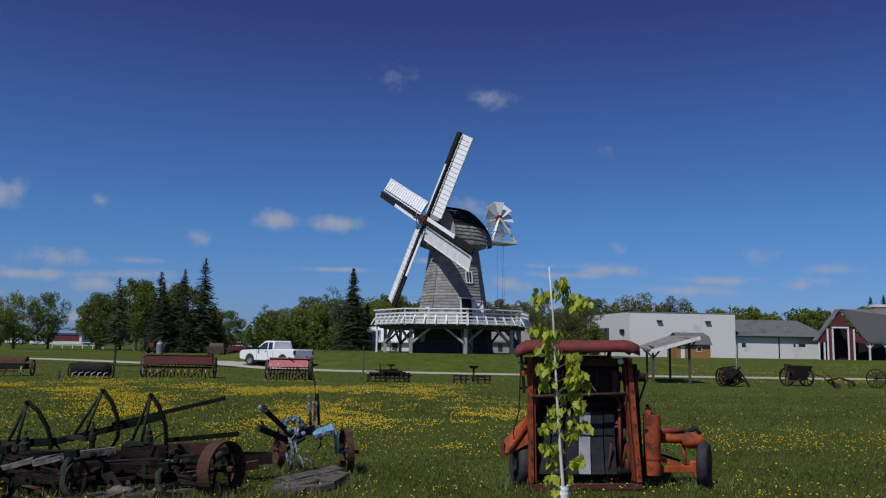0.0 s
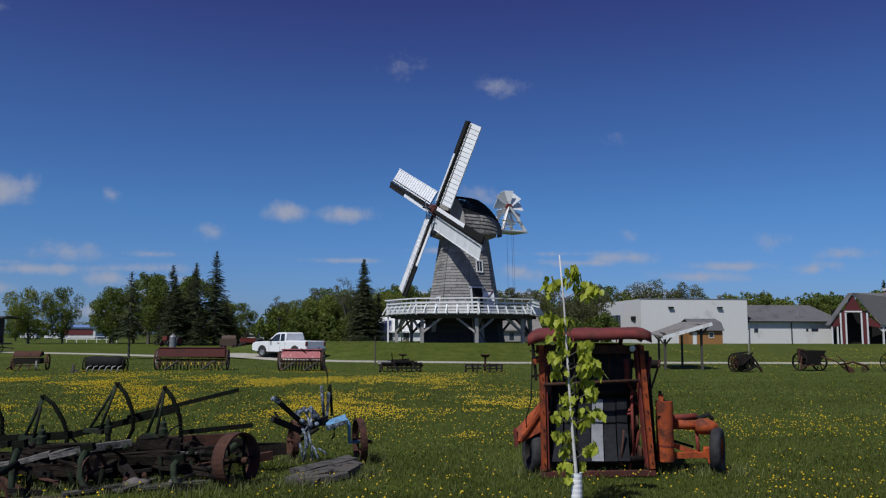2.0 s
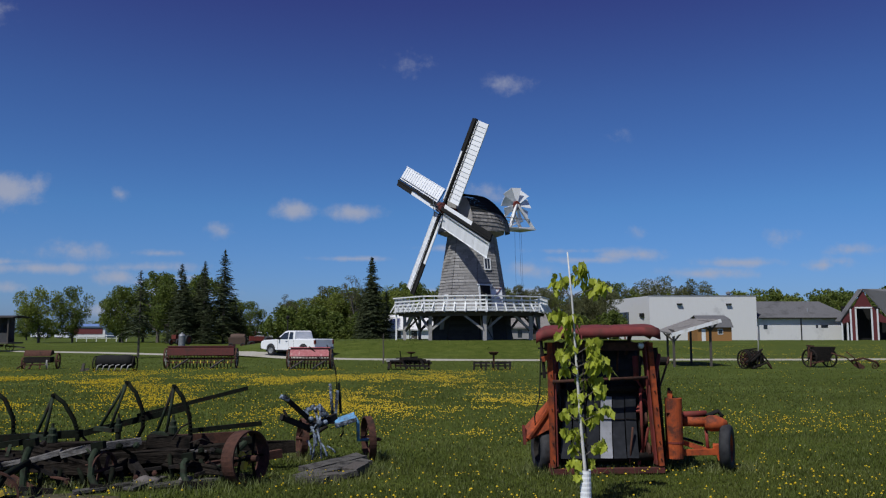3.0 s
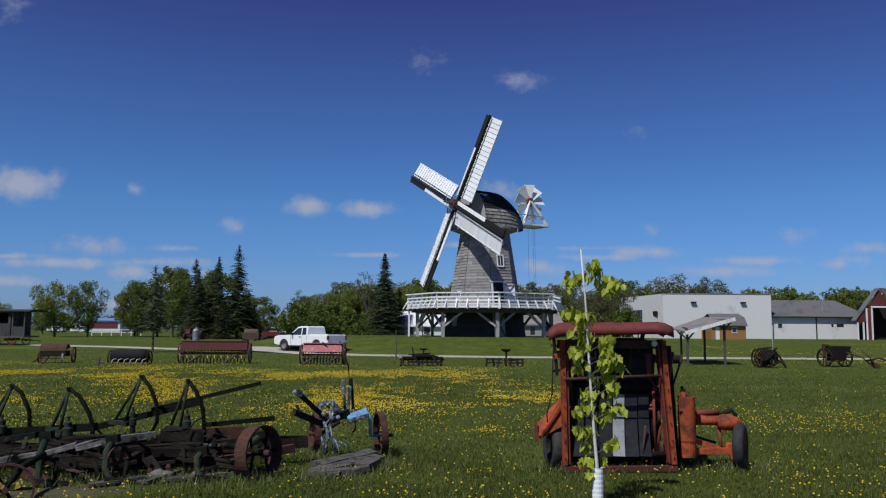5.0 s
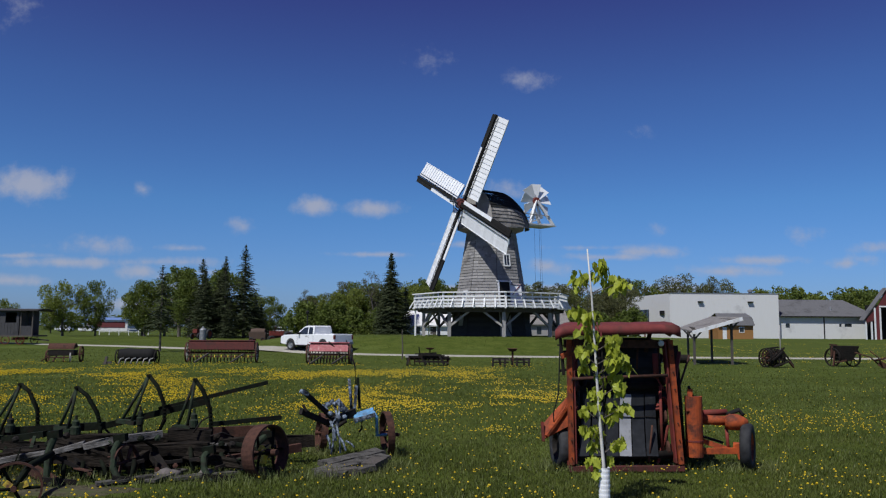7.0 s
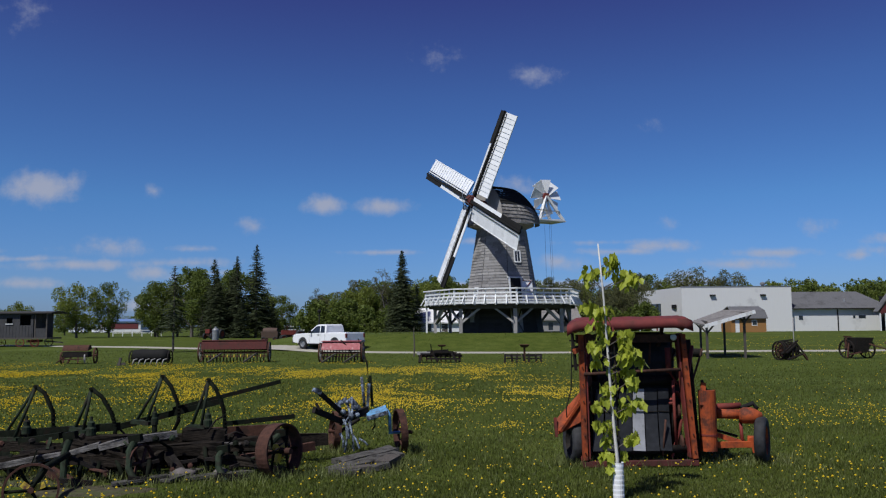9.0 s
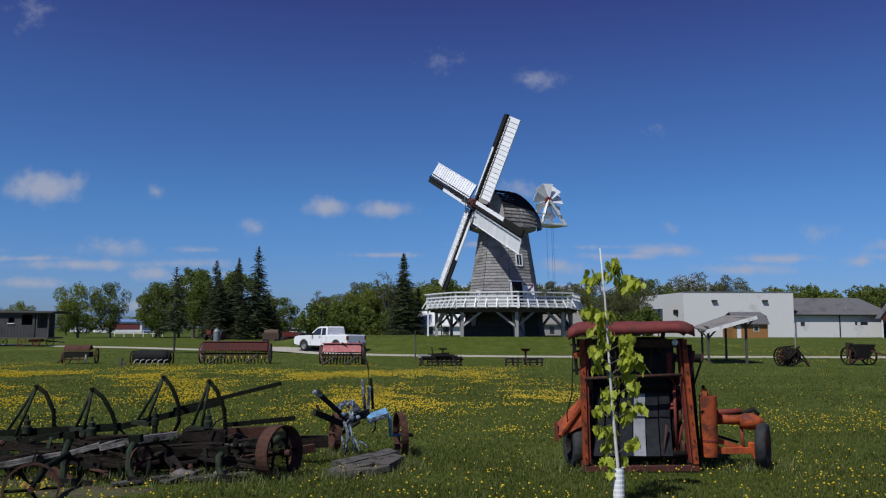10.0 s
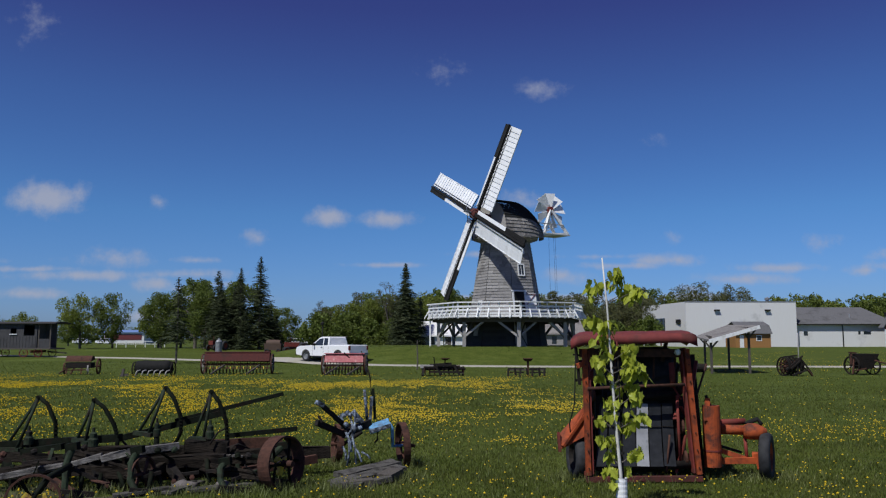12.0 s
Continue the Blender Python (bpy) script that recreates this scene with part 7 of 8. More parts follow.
def make_reaper(x, y):
    t = thing("fanning_mill", pose(x, y, 0, 0, 0, 3), "low brown machine with a curved hood and spoked wheels", "farm machine", "old farm implements along the drive")
    bm = bmesh.new()
    n = 8
    a, b = [], []
    for k in range(n + 1):
        w = math.pi * (0.05 + 0.8 * k / n)
        a.append(bm.verts.new((-0.62, -0.28 * math.cos(w), 0.55 + 0.34 * math.sin(w)))); b.append(bm.verts.new((0.6, -0.28 * math.cos(w), 0.55 + 0.34 * math.sin(w))))
    for k in range(n):
        bm.faces.new((a[k], b[k], b[k + 1], a[k + 1]))
    bm.faces.new(a[::-1]); bm.faces.new(b)
    part("hood", bm, "rust", t)
    part("body", box(bmesh.new(), (-0.6, -0.25, 0.3), (0.58, 0.3, 0.56)), "steel", t)
    for s, r in ((-0.72, 0.28), (0.86, 0.38)):
        iron_wheel(t, (s, 0, r), (1, 0.1, 0), r, 0.07, "rust", 8, 0.03)
    iron_wheel(t, (0.5, -0.4, 0.22), (1, 0.3, 0), 0.22, 0.06, "post", 8, 0.03)
    for p, q in (((-0.7, -0.3, 0.2), (0.6, -0.35, 0.22)), ((-0.8, -0.5, 0.05), (-0.4, -0.1, 0.4)), ((-0.3, -0.4, 0.02), (-0.2, -0.1, 0.4)), ((0.2, -0.45, 0.02), (0.1, -0.1, 0.4)), ((-0.72, 0, 0.28), (0.86, 0, 0.38))):
        bars("frame_bar", p, q, 0.06, 0.05, "rust", t)


make_reaper(-17.6, 39.2)


def make_packer(x, y):
    t = thing("land_packer", pose(x, y, 0, 0, 0, -2), "low black covered packer with curved tines in the grass", "farm machine", "old farm implements along the drive")
    part("cover", lathe(bmesh.new(), [(0, -0.8), (0.27, -0.78), (0.31, -0.4), (0.28, 0.1), (0.31, 0.6), (0.26, 0.8), (0, 0.82)], pose(0.1, 0, 0.42, 0, 90, 0), 14), "black", t, "slack black sheet over the roller", True)
    for s in (-0.78, 0.98):
        iron_wheel(t, (s, 0, 0.33), (1, 0, 0), 0.34, 0.05, "steel", 8, 0.03)
    for k in range(6):
        px = -0.55 + 0.27 * k
        rod("tine", [(px + 0.15, -0.2, 0.3), (px + 0.05, -0.45, 0.25), (px, -0.5, 0.02)], 0.03, "post", t, seg=6)
    rod("axle", [(-0.78, 0, 0.33), (0.98, 0, 0.33)], 0.03, "steel", t)
    bars("hitch", (-0.9, -0.4, 0.1), (-1.25, -0.5, 0.05), 0.1, 0.1, "darkwood", t)
    bars("hitch", (-1.15, -0.5, 0.0), (-1.1, -0.48, 0.36), 0.1, 0.08, "darkwood", t)


make_packer(-13.3, 36.9)


def make_harrow(x, y):
    t = thing("disc_harrow", pose(x, y, 0, 0, 0, 2), "low dark disc harrow with an iron seat in the grass", "harrow", "old farm implements along the drive")
    for k in range(9):
        px = -0.85 + 0.22 * k
        part("disc", lathe(bmesh.new(), [(0, -0.03), (0.14, -0.02), (0.23, 0.03), (0.225, 0.035), (0.13, -0.005), (0, -0.01)], pose(px, -0.1 + 0.1 * abs(k - 4) / 4, 0.23, 0, 84, 0), 16), "rust", t)
    for p, q in (((-1.0, 0, 0.3), (1.05, 0, 0.3)), ((-0.9, -0.25, 0.4), (0.95, -0.2, 0.38)), ((-0.7, 0.3, 0.45), (0.8, 0.3, 0.42)), ((-0.2, -0.3, 0.4), (0, 0.6, 0.5)), ((0.3, -0.3, 0.4), (0.1, 0.6, 0.5)), ((0.9, -0.2, 0.05), (0.95, 0.1, 0.4)), ((-0.95, -0.3, 0.02), (-0.9, 0.1, 0.45)), ((-0.6, -0.35, 0.2), (0.85, -0.35, 0.18)), ((-0.3, -0.4, 0.5), (0.6, -0.3, 0.48)), ((-0.6, 0.1, 0.5), (0.4, 0.0, 0.56)), ((0.5, -0.3, 0.5), (0.75, -0.4, 0.05)), ((-0.1, -0.4, 0.05), (-0.3, -0.2, 0.5))):
        bars("frame_bar", p, q, 0.1, 0.09, "steel", t)
    part("weight_box", box(bmesh.new(), (-1.05, -0.1, 0.36), (-0.45, 0.35, 0.5)), "post", t)
    bars("seat_spring", (0.1, 0.3, 0.42), (0.1, 0.1, 0.75), 0.06, 0.03, "rust", t)
    part("seat", lathe(bmesh.new(), [(0, 0.72), (0.12, 0.73), (0.22, 0.8), (0.21, 0.81), (0.11, 0.75), (0, 0.74)], Matrix.Translation((0.1, 0.05, 0)), 14), "rust", t)
    bars("lever", (-0.35, 0, 0.3), (-0.42, 0.1, 0.85), 0.04, 0.03, "iron", t)


make_harrow(0.0, 37.4)


def make_grader(x, y):
    t = thing("cultivator_rack", pose(x, y, 0, 0, 0, -3), "low dark slatted cultivator with a round iron seat", "cultivator", "old farm implements along the drive")
    for z in (0.36, 0.2):
        bars("rail", (-0.85, 0, z), (-0.12, 0, z), 0.07, 0.06, "steel", t)
        bars("rail", (0.12, 0, z), (0.85, 0.02, z), 0.07, 0.06, "steel", t)
    for k in range(7):
        px = -0.82 + 0.27 * k
        bars("tine", (px, 0, 0.4), (px + (0.06 if k % 2 else -0.03), -0.08, -0.02), 0.08, 0.06, "steel", t)
    bars("seat_post", (0.05, 0, -0.02), (0.05, 0, 0.72), 0.09, 0.06, "rust", t)
    part("seat", lathe(bmesh.new(), [(0, 0.68), (0.14, 0.7), (0.24, 0.82), (0.23, 0.83), (0.12, 0.73), (0, 0.71)], Matrix.Translation((0.05, 0, 0)), 16), "rust", t)
    bars("beam", (-0.8, 0.3, 0.3), (0.8, 0.3, 0.3), 0.06, 0.06, "darkwood", t)


make_grader(3.78, 36.4)


def make_roller(x, y):
    t = thing("wheel_packer", pose(x, y, 0, 0, 0, 8) @ Matrix.Diagonal((0.76, 0.8, 0.96, 1)), "dark rusty heap of an iron spiked wheel machine", "farm machine", "old farm implements along the drive")
    for k in range(6):
        px = -0.7 + 0.2 * k
        hub = iron_wheel(t, (px, 0.0 + 0.05 * (k % 2), 0.46), (1, 0.35, 0), 0.46 - 0.03 * (k % 3), 0.1, "steel", 11, 0.05, "rust", 22, 0.028)
    rod("axle", [(-0.8, -0.25, 0.46), (0.55, 0.25, 0.46)], 0.05, "rust", t)
    for p, q in (((-0.8, -0.4, 0.3), (0.4, -0.3, 0.95)), ((0.2, -0.3, 0.9), (0.9, -0.4, 0.1)), ((-0.4, -0.4, 0.05), (0.6, -0.45, 0.3)), ((-0.7, -0.3, 0.6), (0.5, -0.35, 0.55)), ((-0.5, -0.45, 0.35), (0.2, -0.4, 0.75)), ((-0.2, 0.3, 0.2), (0.7, 0.3, 0.5)), ((0.0, -0.4, 0.1), (-0.1, -0.35, 0.9)), ((0.3, 0, 0.6), (0.85, 0, 0.25)), ((-0.6, 0.1, 0.9), (0.3, 0.1, 0.97))):
        bars("frame_bar", p, q, 0.08, 0.07, "steel", t)
    bars("share", (0.6, -0.45, 0.3), (0.85, -0.5, 0.0), 0.25, 0.05, "rust", t)
    rod("pole", [(0.45, 0.2, 0.4), (0.5, 0.25, 2.05)], 0.03, "post", t)


make_roller(16.22, 37.3)


def make_cart(x, y):
    t = thing("dump_cart", pose(x, y, 0, 0, 0, 4), "rusty two-wheeled dump cart with a tapered tub", "cart", "old farm implements along the drive")
    bm = bmesh.new()
    lo = [(-0.12, -0.35, 0.28), (0.45, -0.35, 0.28), (0.45, 0.35, 0.28), (-0.12, 0.35, 0.28)]
    hi = [(-0.2, -0.5, 0.98), (0.72, -0.5, 0.98), (0.72, 0.5, 0.98), (-0.2, 0.5, 0.98)]
    a = [bm.verts.new(p) for p in lo]; b = [bm.verts.new(p) for p in hi]
    bm.faces.new(a[::-1])
    for k in range(4):
        bm.faces.new((a[k], a[(k + 1) % 4], b[(k + 1) % 4], b[k]))
    ob = part("tub", bm, "steel", t)
    so = ob.modifiers.new("thick", "SOLIDIFY"); so.thickness = 0.03
    for s in (-0.36, 0.66):
        iron_wheel(t, (s, 0, 0.44), (1, 0.32, 0), 0.45, 0.09, "steel", 10, 0.045, None, 26, 0.02)
    rod("axle", [(-0.44, 0, 0.46), (0.72, 0, 0.46)], 0.035, "rust", t)
    for p, q in (((-0.42, 0, 0.46), (-0.36, 0, 1.05)), ((-0.48, 0, 1.05), (-0.1, 0, 1.02)), ((-0.5, -0.4, 0.2), (0.1, -0.4, 0.3)), ((-0.45, -0.2, 0.05), (-0.3, -0.1, 0.75))):
        bars("frame_bar", p, q, 0.07, 0.06, "rust", t)


make_cart(19.95, 38.7)


def make_walking_plough(x, y):
    t = thing("walking_plough", pose(x, y, 0, 0, 0, 0), "rusty walking plough with long curved handles", "plough", "old farm implements along the drive")
    rod("beam", [(-0.2, 0, 0.35), (0.4, 0, 0.48), (1.05, 0, 0.3), (1.15, 0, 0.1)], 0.05, "rust", t)
    rod("handle", [(0.1, 0.1, 0.12), (-0.3, 0.15, 0.5), (-1.0, 0.2, 0.72)], 0.03, "rust", t)
    rod("handle", [(0.1, -0.1, 0.12), (-0.1, -0.15, 0.5), (-0.5, -0.2, 0.8)], 0.03, "rust", t)
    bars("share", (0.0, 0, 0.25), (0.35, -0.1, 0.0), 0.05, 0.25, "rust", t)
    iron_wheel(t, (0.95, 0, 0.13), (0, 1, 0), 0.14, 0.05, "rust", 6)
    bars("standard", (0.05, 0, 0.42), (0.12, 0, 0.05), 0.07, 0.05, "rust", t)


make_walking_plough(20.9, 37.0)
hr = thing("hay_rake", pose(24.0, 37.6, 0, 0, 0, 20), "rusty hay rake with tall spoked wheels", "rake", "old farm implements along the drive")
for s in (-0.7, 0.9):
    iron_wheel(hr, (s, 0, 0.45), (1, 0.3, 0), 0.46, 0.06, "steel", 12, 0.035)
rod("axle", [(-0.7, 0, 0.45), (0.9, 0, 0.45)], 0.035, "rust", hr)
for k in range(9):
    rod("tine", [(-0.6 + 0.17 * k, 0, 0.6), (-0.6 + 0.17 * k, 0.3, 0.75), (-0.6 + 0.17 * k, 0.6, 0.4), (-0.6 + 0.17 * k, 0.4, 0.02)], 0.012, "rust", hr, seg=5)


# ---- the pickup on the drive ----
def make_pickup(x, y):
    t = thing("pickup_truck", pose(x, y, ground_z(x, y) + 0.05, 0, 0, -38) @ Matrix.Diagonal((0.97, 0.97, 0.94, 1)), "white extended-cab pickup truck with dark windows on the gravel drive", "truck")

    def slab(profile, y0, y1, inset=0.0, z_in=1.1):
        bm = bmesh.new()
        f, b = [], []
        for px, pz in profile:
            i = inset * max(0, pz - z_in)
            f.append(bm.verts.new((px, y0 + i, pz))); b.append(bm.verts.new((px, y1 - i, pz)))
        bm.faces.new(f); bm.faces.new(b[::-1])
        for k in range(len(f)):
            bm.faces.new((f[k], b[k], b[(k + 1) % len(f)], f[(k + 1) % len(f)]))
        return bm
    W = 0.93

    def arch(cx, r=0.44, z=0.38):
        return [(cx + r * math.cos(a), z + r * math.sin(a)) for a in (radians(d) for d in range(180, -1, -20))]
    # front to the left: bonnet, cab floor, bed
    prof = [(-2.68, 0.45), (-2.2, 0.38)] + arch(-1.66) + [(-1.15, 0.36), (1.05, 0.36)] + arch(1.57) + [(2.1, 0.45), (2.62, 0.5), (2.68, 0.62), (2.66, 1.14), (0.55, 1.14), (0.5, 1.13), (-1.05, 1.13), (-2.3, 1.08), (-2.62, 1.0), (-2.72, 0.8)]
    body = part("body", slab(prof, -W, W, 0.0), "carwhite", t)
    be = body.modifiers.new("edge", "BEVEL"); be.width, be.segments, be.limit_method = 0.035, 2, "ANGLE"
    cab = part("cab", slab([(-1.15, 1.09), (-0.35, 1.7), (-0.1, 1.76), (0.55, 1.76), (0.66, 1.7), (0.72, 1.09)], -W, W, 0.22), "carwhite", t)
    be = cab.modifiers.new("edge", "BEVEL"); be.width, be.segments, be.limit_method = 0.03, 2, "ANGLE"

    def pane(pts, parent):
        for s in (-1, 1):
            bm = bmesh.new()
            v = [bm.verts.new((px, s * (W + 0.012 - 0.22 * max(0, pz - 1.1)), pz)) for px, pz in pts]
            w = [bm.verts.new((px, s * (W - 0.02 - 0.22 * max(0, pz - 1.1)), pz)) for px, pz in pts]
            bm.faces.new(v); bm.faces.new(w[::-1])
            for k in range(len(v)):
                bm.faces.new((v[k], w[k], w[(k + 1) % len(v)], v[(k + 1) % len(v)]))
            part("side_window", bm, "glass", parent)
    pane([(-0.92, 1.14), (-0.34, 1.6), (0.05, 1.66), (0.08, 1.14)], cab)
    pane([(0.16, 1.14), (0.15, 1.66), (0.5, 1.64), (0.58, 1.16)], cab)
    ws = bmesh.new()
    v = [ws.verts.new(p) for p in ((-1.12, -0.8, 1.14), (-1.12, 0.8, 1.14), (-0.4, 0.7, 1.69), (-0.4, -0.7, 1.69))]
    w = [ws.verts.new(k.co + Vector((-0.02, 0, 0.02))) for k in v]
    ws.faces.new(v); ws.faces.new(w[::-1])
    for k in range(4):
        ws.faces.new((v[k], w[k], w[(k + 1) % 4], v[(k + 1) % 4]))
    part("windscreen", ws, "glass", cab)
    for s in (-1, 1):
        for cx in (-1.66, 1.57):
            tyre_wheel(t, (cx, s * 0.83, 0.37), (0, s, 0), 0.395, 0.25, "galv")
            # black box added to give the wheel arch its shade
            part("wheel_well", box(bmesh.new(), (cx - 0.43, min(s * 0.5, s * 0.68), 0.4), (cx + 0.43, max(s * 0.5, s * 0.68), 0.86)), "black", t)
        part("mirror", box(bmesh.new(), (-0.82, s * W - 0.02 if s > 0 else s * W - 0.2, 1.12), (-0.7, s * W + 0.2 if s > 0 else s * W + 0.02, 1.28)), "black", t)
        part("headlight", box(bmesh.new(), (-2.69, min(s * 0.6, s * 0.92), 0.82), (-2.42, max(s * 0.6, s * 0.92), 0.94)), "glass", t)
        part("tail_light", box(bmesh.new(), (2.6, min(s * 0.8, s * 0.945), 0.8), (2.69, max(s * 0.8, s * 0.945), 1.1)), "redrust", t)
        part("door_handle", box(bmesh.new(), (-0.12, min(s * 0.93, s * 0.96), 0.98), (0.04, max(s * 0.93, s * 0.96), 1.02)), "black", t)
        for px in (-0.98, 0.12, 0.62):
            part("door_gap", box(bmesh.new(), (px, min(s * 0.92, s * 0.934), 0.42), (px + 0.015, max(s * 0.92, s * 0.934), 1.08)), "black", t)
        bars("step_bar", (-1.1, s * 0.9, 0.33), (1.0, s * 0.9, 0.33), 0.08, 0.05, "black", t)
    part("underbody", box(bmesh.new(), (-2.4, -0.7, 0.26), (2.4, 0.7, 0.42)), "black", t)
    part("front_bumper", box(bmesh.new(), (-2.76, -0.9, 0.4), (-2.6, 0.9, 0.6)), "black", t)
    part("grille", box(bmesh.new(), (-2.72, -0.55, 0.66), (-2.64, 0.55, 0.88)), "black", t)
    part("rear_bumper", box(bmesh.new(), (2.62, -0.88, 0.45), (2.78, 0.88, 0.62)), "galv", t)
    part("bed_cover", box(bmesh.new(), (0.8, -0.85, 1.141), (2.62, 0.85, 1.18)), "carwhite", t)


make_pickup(-7.7, 55.6)


# ---- smaller things beyond the drive ----
def make_lamp_post(x, y, h):
    t = thing("street_lamp", pose(x, y, ground_z(x, y)), "slender black lamp post at the wood's edge", "lamp post")
    rod("pole", [(0, 0, -0.1), (0, 0, h)], 0.06, "black", t)
    part("lamp_head", lathe(bmesh.new(), [(0, h), (0.16, h), (0.2, h + 0.2), (0.05, h + 0.32), (0, h + 0.34)], Matrix(), 10), "black", t)
    part("base", lathe(bmesh.new(), [(0.11, 0), (0.1, 0.4), (0.06, 0.45)], Matrix(), 10), "post", t)


make_lamp_post(-12.0, 80, 3.0)


def make_thin_post(x, y):
    """A dead young tree, no more than a stick with a few stubs."""
    t = thing("dead_sapling", pose(x, y, ground_z(x, y)), "thin dark dead sapling beside the drive", "tree")
    part("trunk", tube(bmesh.new(), [(0, 0, -0.1), (0.02, 0, 0.6), (-0.01, 0, 1.2), (0.0, 0, 1.62)], 0.05, 0.02, 7), "bark", t)
    for z, a, n in ((0.35, 20, 0.16), (0.6, 200, 0.14), (0.85, 330, 0.18), (1.05, 160, 0.15), (1.2, 30, 0.2), (1.38, 250, 0.16)):
        d = Vector((math.cos(radians(a)), math.sin(radians(a)), 0.5)) * n
        rod("twig", [(0, 0, z), Vector((0, 0, z)) + d], 0.012, "bark", t, r1=0.004, seg=5)


make_thin_post(-1.42, 44.5)


def make_bin(x, y):
    t = thing("grain_bin", pose(x, y, ground_z(x, y)) @ Matrix.Diagonal((0.55, 0.55, 0.85, 1)), "small galvanised steel tank with a domed lid", "tank")
    part("shell", lathe(bmesh.new(), [(0.62, 0), (0.62, 0.5), (0.64, 0.52), (0.62, 0.54), (0.62, 1.05), (0.64, 1.07), (0.62, 1.09), (0.62, 1.5)], Matrix(), 20), "galv", t)
    part("lid", lathe(bmesh.new(), [(0.66, 1.48), (0.5, 1.66), (0.18, 1.8), (0.18, 1.92), (0, 1.95)], Matrix(), 20), "galv", t)


make_bin(-23.4, 84)


def old_tractor(x, y, turn, paint, label):
    t = thing("tractor", pose(x, y, ground_z(x, y), 0, 0, turn), label, "tractor", "old machines by the trees")
    part("hood", box(bmesh.new(), (-1.3, -0.3, 0.7), (0.2, 0.3, 1.2)), paint, t)
    part("cab_seat", box(bmesh.new(), (0.5, -0.25, 0.8), (0.9, 0.25, 1.15)), "steel", t)
    part("axle_case", box(bmesh.new(), (-1.2, -0.2, 0.4), (0.9, 0.2, 0.7)), "rust", t)
    for s in (-1, 1):
        tyre_wheel(t, (0.6, s * 0.7, 0.58), (0, s, 0), 0.6, 0.28, paint)
        tyre_wheel(t, (-1.1, s * 0.5, 0.34), (0, s, 0), 0.36, 0.18, paint)
    rod("exhaust", [(-0.7, 0, 1.2), (-0.7, 0, 1.7)], 0.04, "rust", t)


old_tractor(-15.6, 86, 20, "redrust", "old red tractor parked by the trees")
old_tractor(-27.5, 98, 70, "redrust", "old faded red tractor under the spruces")
b = thing("rusty_wagon", pose(-18.2, 86.5, ground_z(-18, 86.5), 0, 0, 0) @ Matrix.Diagonal((0.78, 0.78, 0.78, 1)), "rust brown box wagon parked by the trees", "wagon")
part("box_body", box(bmesh.new(), (-1.1, -0.7, 0.4), (1.1, 0.7, 1.35), None, 1.05), "hay", b)
part("load_cover", lathe(bmesh.new(), [(0, -1.0), (0.55, -0.95), (0.62, 0), (0.55, 0.95), (0, 1.0)], pose(0, 0, 1.25, 0, 90, 0), 12), "hay", b)
for s in (-0.8, 0.8):
    tyre_wheel(b, (s, -0.72, 0.3), (0, -1, 0), 0.32, 0.14, "rust")
    tyre_wheel(b, (s, 0.72, 0.3), (0, 1, 0), 0.32, 0.14, "rust")


def far_car(x, y, paint, label):
    t = thing("car", pose(x, y, ground_z(x, y)), label, "car", "cars parked far off")
    bm = bmesh.new()
    box(bm, (-2.1, -0.85, 0.3), (2.1, 0.85, 0.85)); box(bm, (-1.1, -0.78, 0.84), (1.3, 0.78, 1.42), None, 0.8)
    part("body", bm, paint, t)
    part("window", box(bmesh.new(), (-1.0, -0.8, 0.9), (1.2, 0.8, 1.3), None, 0.84), "glass", t)
    for s in (-1.3, 1.3):
        for q in (-1, 1):
            tyre_wheel(t, (s, q * 0.75, 0.3), (0, q, 0), 0.32, 0.2, "galv")


far_car(-22.5, 122, "carwhite", "white car parked beyond the trees")
far_car(-92, 205, "carwhite", "white car parked before the store")
far_car(-84, 200, "carwhite", "white car parked before the store")
far_car(-104, 205, "redrust", "red car parked far off")


# ---- grass and dandelions ----
def scatter_blades(name, count, y0, y1, tall, material, label, seed, power=1.0):
    rng = np.random.default_rng(seed)
    u = rng.random(count)
    y = 1 / (1 / y0 + (1 / y1 - 1 / y0) * u ** power)
    x = (rng.random(count) * 2 - 1) * (y * 0.66 + 0.6) + y * 0.03
    z = np.array([ground_z(a, b) for a, b in zip(x, y)])
    patch = np.array([noise.noise((a * 0.8, b * 0.8, 7)) for a, b in zip(x, y)])
    h = tall * (1 + 0.55 * patch) * rng.uniform(0.5, 1.35, count)
    # blades shortened here so the soil with its painted shadow shows
    for cx, cy, rx, ry in SHADED_SOIL:
        h = np.where(((x - cx) / rx) ** 2 + ((y - cy) / ry) ** 2 < rng.uniform(0.3, 1.2, count), h * 0.22, h)
    w = (0.003 + 0.0004 * y) * rng.uniform(0.7, 1.4, count)
    a = rng.uniform(0, math.pi, count)
    dx, dy = np.cos(a) * w, np.sin(a) * w
    lx, ly = rng.normal(0, 0.35, count) * h, rng.normal(0, 0.35, count) * h
    v = np.stack([np.stack([x - dx, y - dy, z - 0.01], 1), np.stack([x + dx, y + dy, z - 0.01], 1), np.stack([x + lx, y + ly, z + h], 1)], 1).reshape(-1, 3)
    me = bpy.data.meshes.new(name)
    me.from_pydata(v.tolist(), [], np.arange(count * 3).reshape(-1, 3).tolist())
    me.materials.append(M[material])
    tagged(new(name, me), label, "grass", kind="stuff")


scatter_blades("grass", 270000, 6.5, 30, 0.036, "blade", "short green lawn grass", 1)
scatter_blades("dry_grass", 40000, 6.5, 24, 0.04, "strawblade", "pale dry grass among the green", 2)
scatter_blades("far_grass", 60000, 18, 62, 0.045, "blade", "short green lawn grass further off", 3, 0.8)


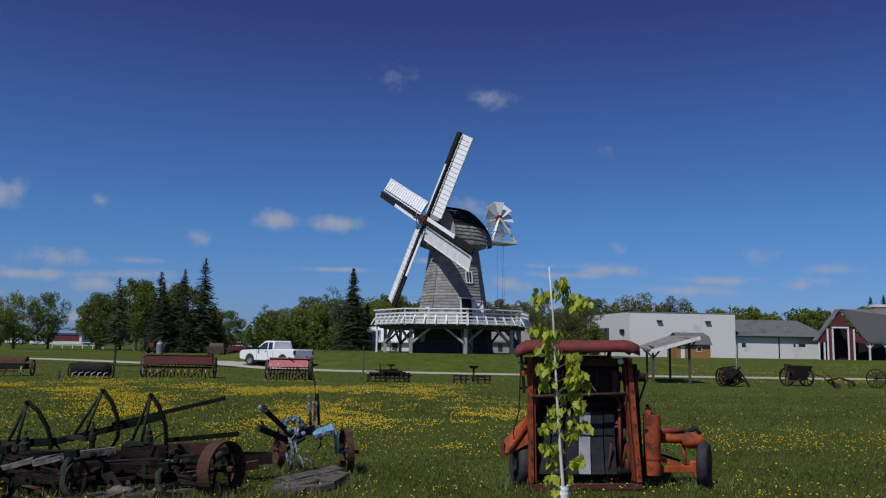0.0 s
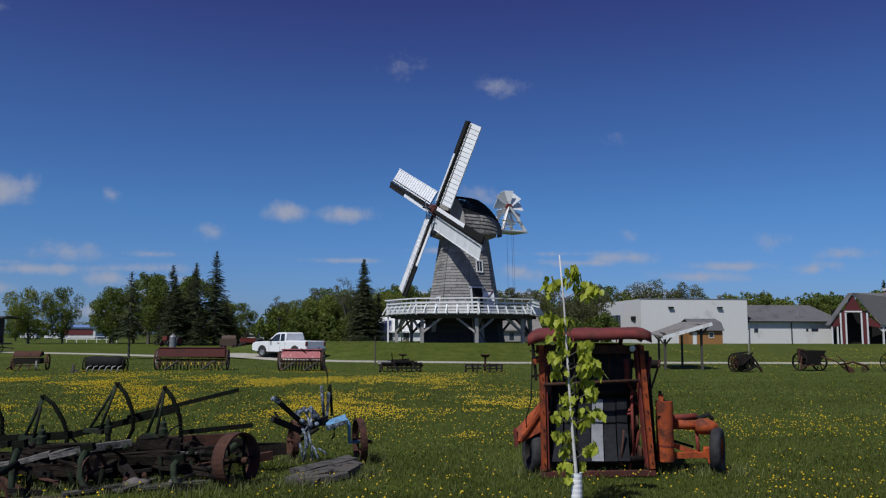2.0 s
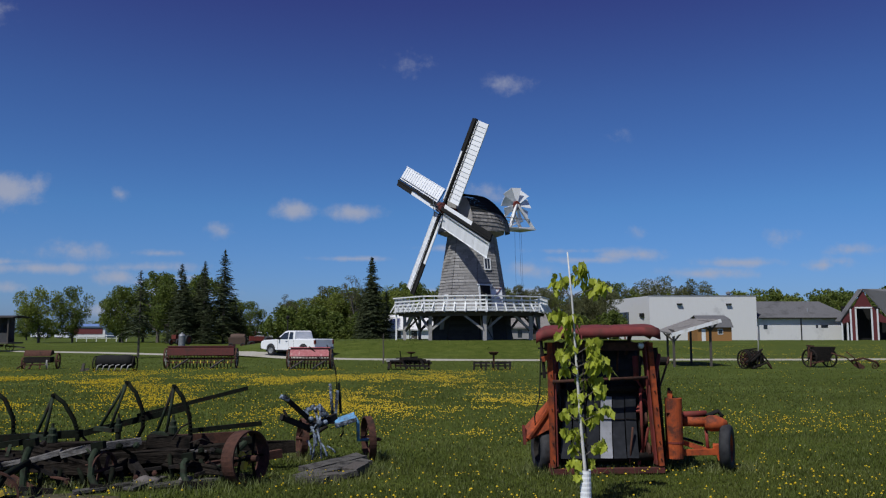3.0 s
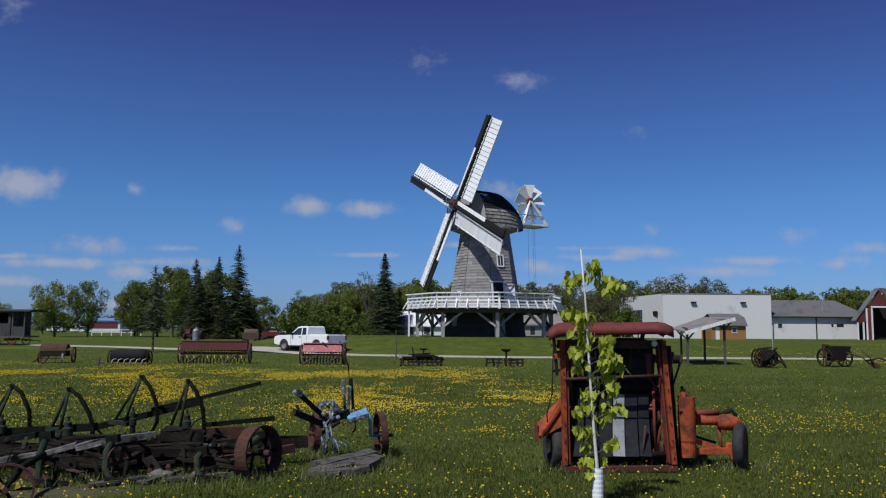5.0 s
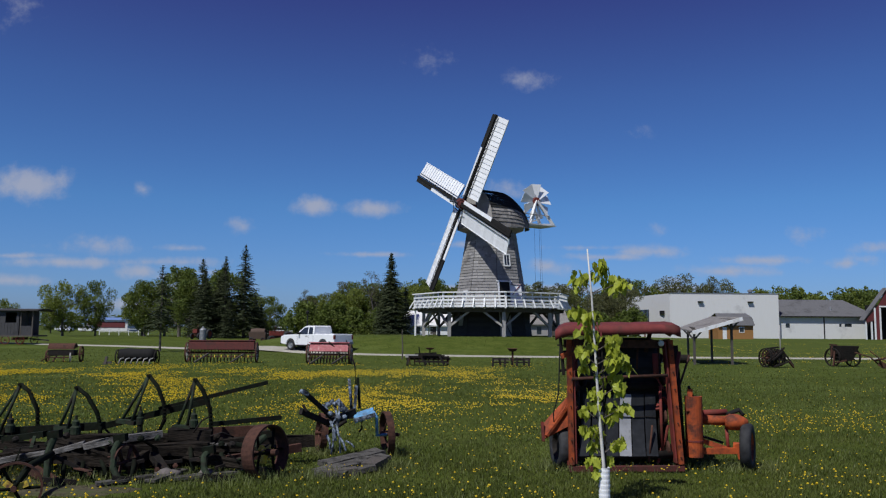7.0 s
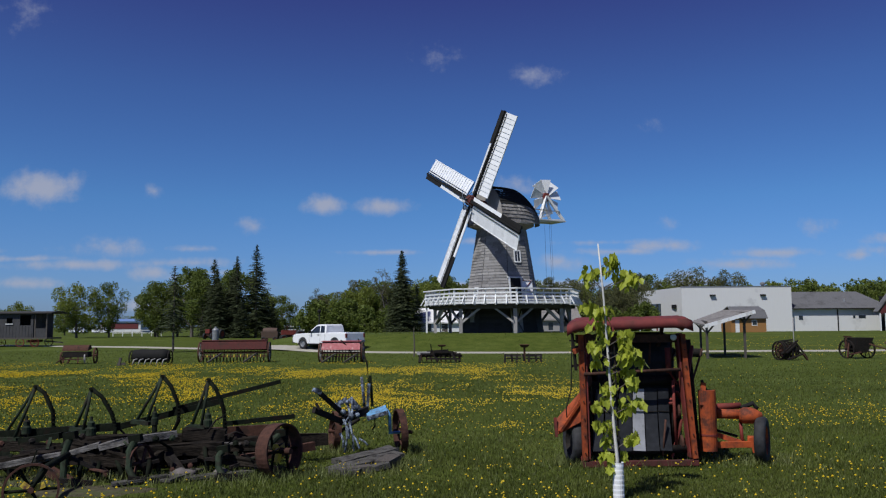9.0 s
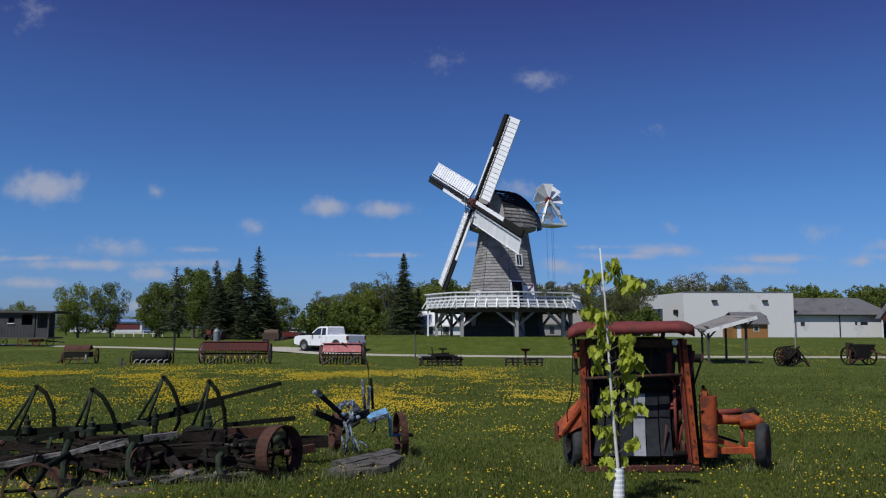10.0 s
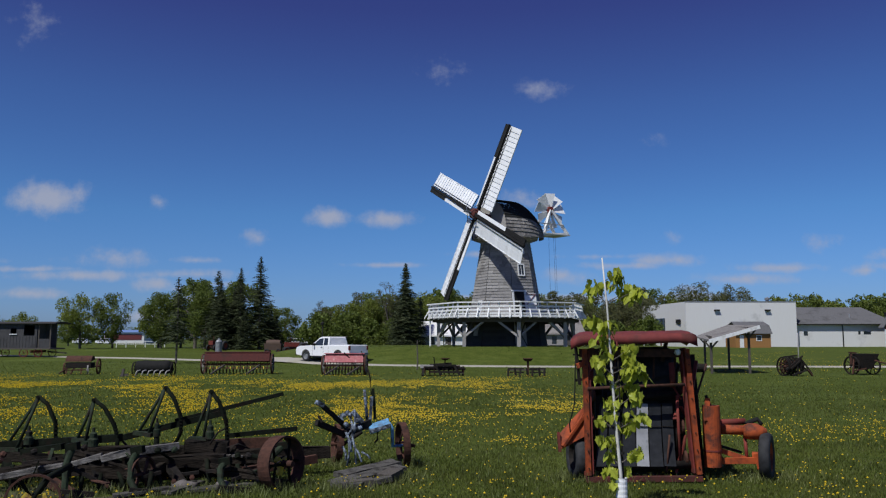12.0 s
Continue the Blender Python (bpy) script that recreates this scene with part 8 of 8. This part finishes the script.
def grass_tufts(name, spots, count, seed):
    """Long uncut grass round the feet of the machines."""
    rng = np.random.default_rng(seed)
    v = []
    for cx, cy, rx, ry in spots:
        for _ in range(count):
            x, y = cx + rng.normal() * rx, cy + rng.normal() * ry
            h = 0.11 * rng.uniform(0.4, 1.3)
            a = rng.uniform(0, math.pi)
            dx, dy = math.cos(a) * 0.006, math.sin(a) * 0.006
            v += [(x - dx, y - dy, -0.01), (x + dx, y + dy, -0.01), (x + rng.normal() * 0.05, y + rng.normal() * 0.05, h)]
    tagged(new(name, mesh_from(name, v, [(3 * i, 3 * i + 1, 3 * i + 2) for i in range(len(v) // 3)], "strawblade")), "long uncut grass round the machines' feet", "grass", kind="stuff")


grass_tufts("long_grass", [(-2.0, 9.2, 0.25, 0.2), (-2.9, 9.1, 0.5, 0.25), (-4.0, 9.1, 0.5, 0.25), (-1.2, 9.35, 0.25, 0.15), (-0.5, 9.9, 0.2, 0.3), (-1.4, 11.1, 0.12, 0.15), (-0.45, 11.0, 0.12, 0.12), (2.3, 9.8, 0.7, 0.12), (1.65, 10.0, 0.15, 0.15), (3.9, 10.0, 0.3, 0.15), (-2.4, 9.6, 0.4, 0.3), (-4.8, 9.4, 0.5, 0.3)], 480, 4)


def dandelions(name, count, seed, near):
    rng = np.random.default_rng(seed)
    v, f = [], []
    made = 0
    while made < count:
        y = 1 / rng.uniform(1 / 40, 1 / 13) if not near else 1 / rng.uniform(1 / 33, 1 / 7.2)
        x = rng.uniform(-0.62, 0.66) * y
        side = smooth((9 - x) / 8)
        clump = noise.noise((x * 0.35, y * 0.22, 2)) + 0.55 * noise.noise((x * 1.3, y * 1.1, 4))
        band = math.exp(-((y - 30) / 6.5) ** 2) * smooth((7 - x) / 8) * smooth((clump + 0.5) / 0.5) + 0.55 * (0.45 + 0.55 * smooth((x + 5) / 4)) * math.exp(-((y - 19.3) / 2.2) ** 2) * smooth((5.5 - x) / 4) + 0.5 * math.exp(-((y - 13.6) / 1.1) ** 2 - ((x - 1.6) / 0.8) ** 2)
        keep = 0.9 * band * smooth((clump + 0.12) / 0.5) + 0.012 + 0.035 * smooth((clump - 0.1) / 0.4) + 0.05 * smooth((x - 3) / 3) * smooth((18 - y) / 6) * smooth((clump + 0.2) / 0.5)
        keep -= (0.008 + 0.028 * smooth((clump - 0.1) / 0.4)) * smooth((x - 3) / 3) * smooth((y - 12) / 5)
        if rng.random() > keep:
            continue
        made += 1
        z = ground_z(x, y) + rng.uniform(0.045, 0.10)
        r = rng.uniform(0.007, 0.016) * (1.0 if y < 16 else 1.2)
        i = len(v)
        v += [(x + r * math.cos(k * 1.2566), y + r * math.sin(k * 1.2566), z) for k in range(5)] + [(x, y - r * 0.3, z + r * 1.1), (x, y, z - r * 0.5)]
        for k in range(5):
            f += [(i + k, i + (k + 1) % 5, i + 5), (i + (k + 1) % 5, i + k, i + 6)]
    tagged(new(name, mesh_from(name, v, f, "petal")), "yellow dandelion flowers scattered in drifts over the lawn", "flowers", kind="stuff")


def far_flowers(name, count, seed):
    """Thin yellow streaks in the lawn beyond the drive."""
    rng = np.random.default_rng(seed)
    v, f = [], []
    while len(v) < count * 4:
        y = rng.uniform(41, 92)
        x = rng.uniform(0.16, 0.62) * y
        if noise.noise((x * 0.09, y * 0.35, 5)) < rng.uniform(0.0, 0.45):
            continue
        z, r, i = ground_z(x, y) + rng.uniform(0.05, 0.1), rng.uniform(0.012, 0.024), len(v)
        v += [(x - r, y, z), (x + r, y - r, z), (x, y + r, z), (x, y, z + r)]
        f += [(i, i + 1, i + 3), (i + 1, i + 2, i + 3), (i + 2, i, i + 3), (i + 2, i + 1, i)]
    tagged(new(name, mesh_from(name, v, f, "petal")), "thin streaks of yellow dandelions beyond the drive", "flowers", kind="stuff")


far_flowers("far_dandelions", 1700, 9)
dandelions("dandelion_drift", 19000, 6, False)
dandelions("dandelion_scatter", 4300, 7, True)
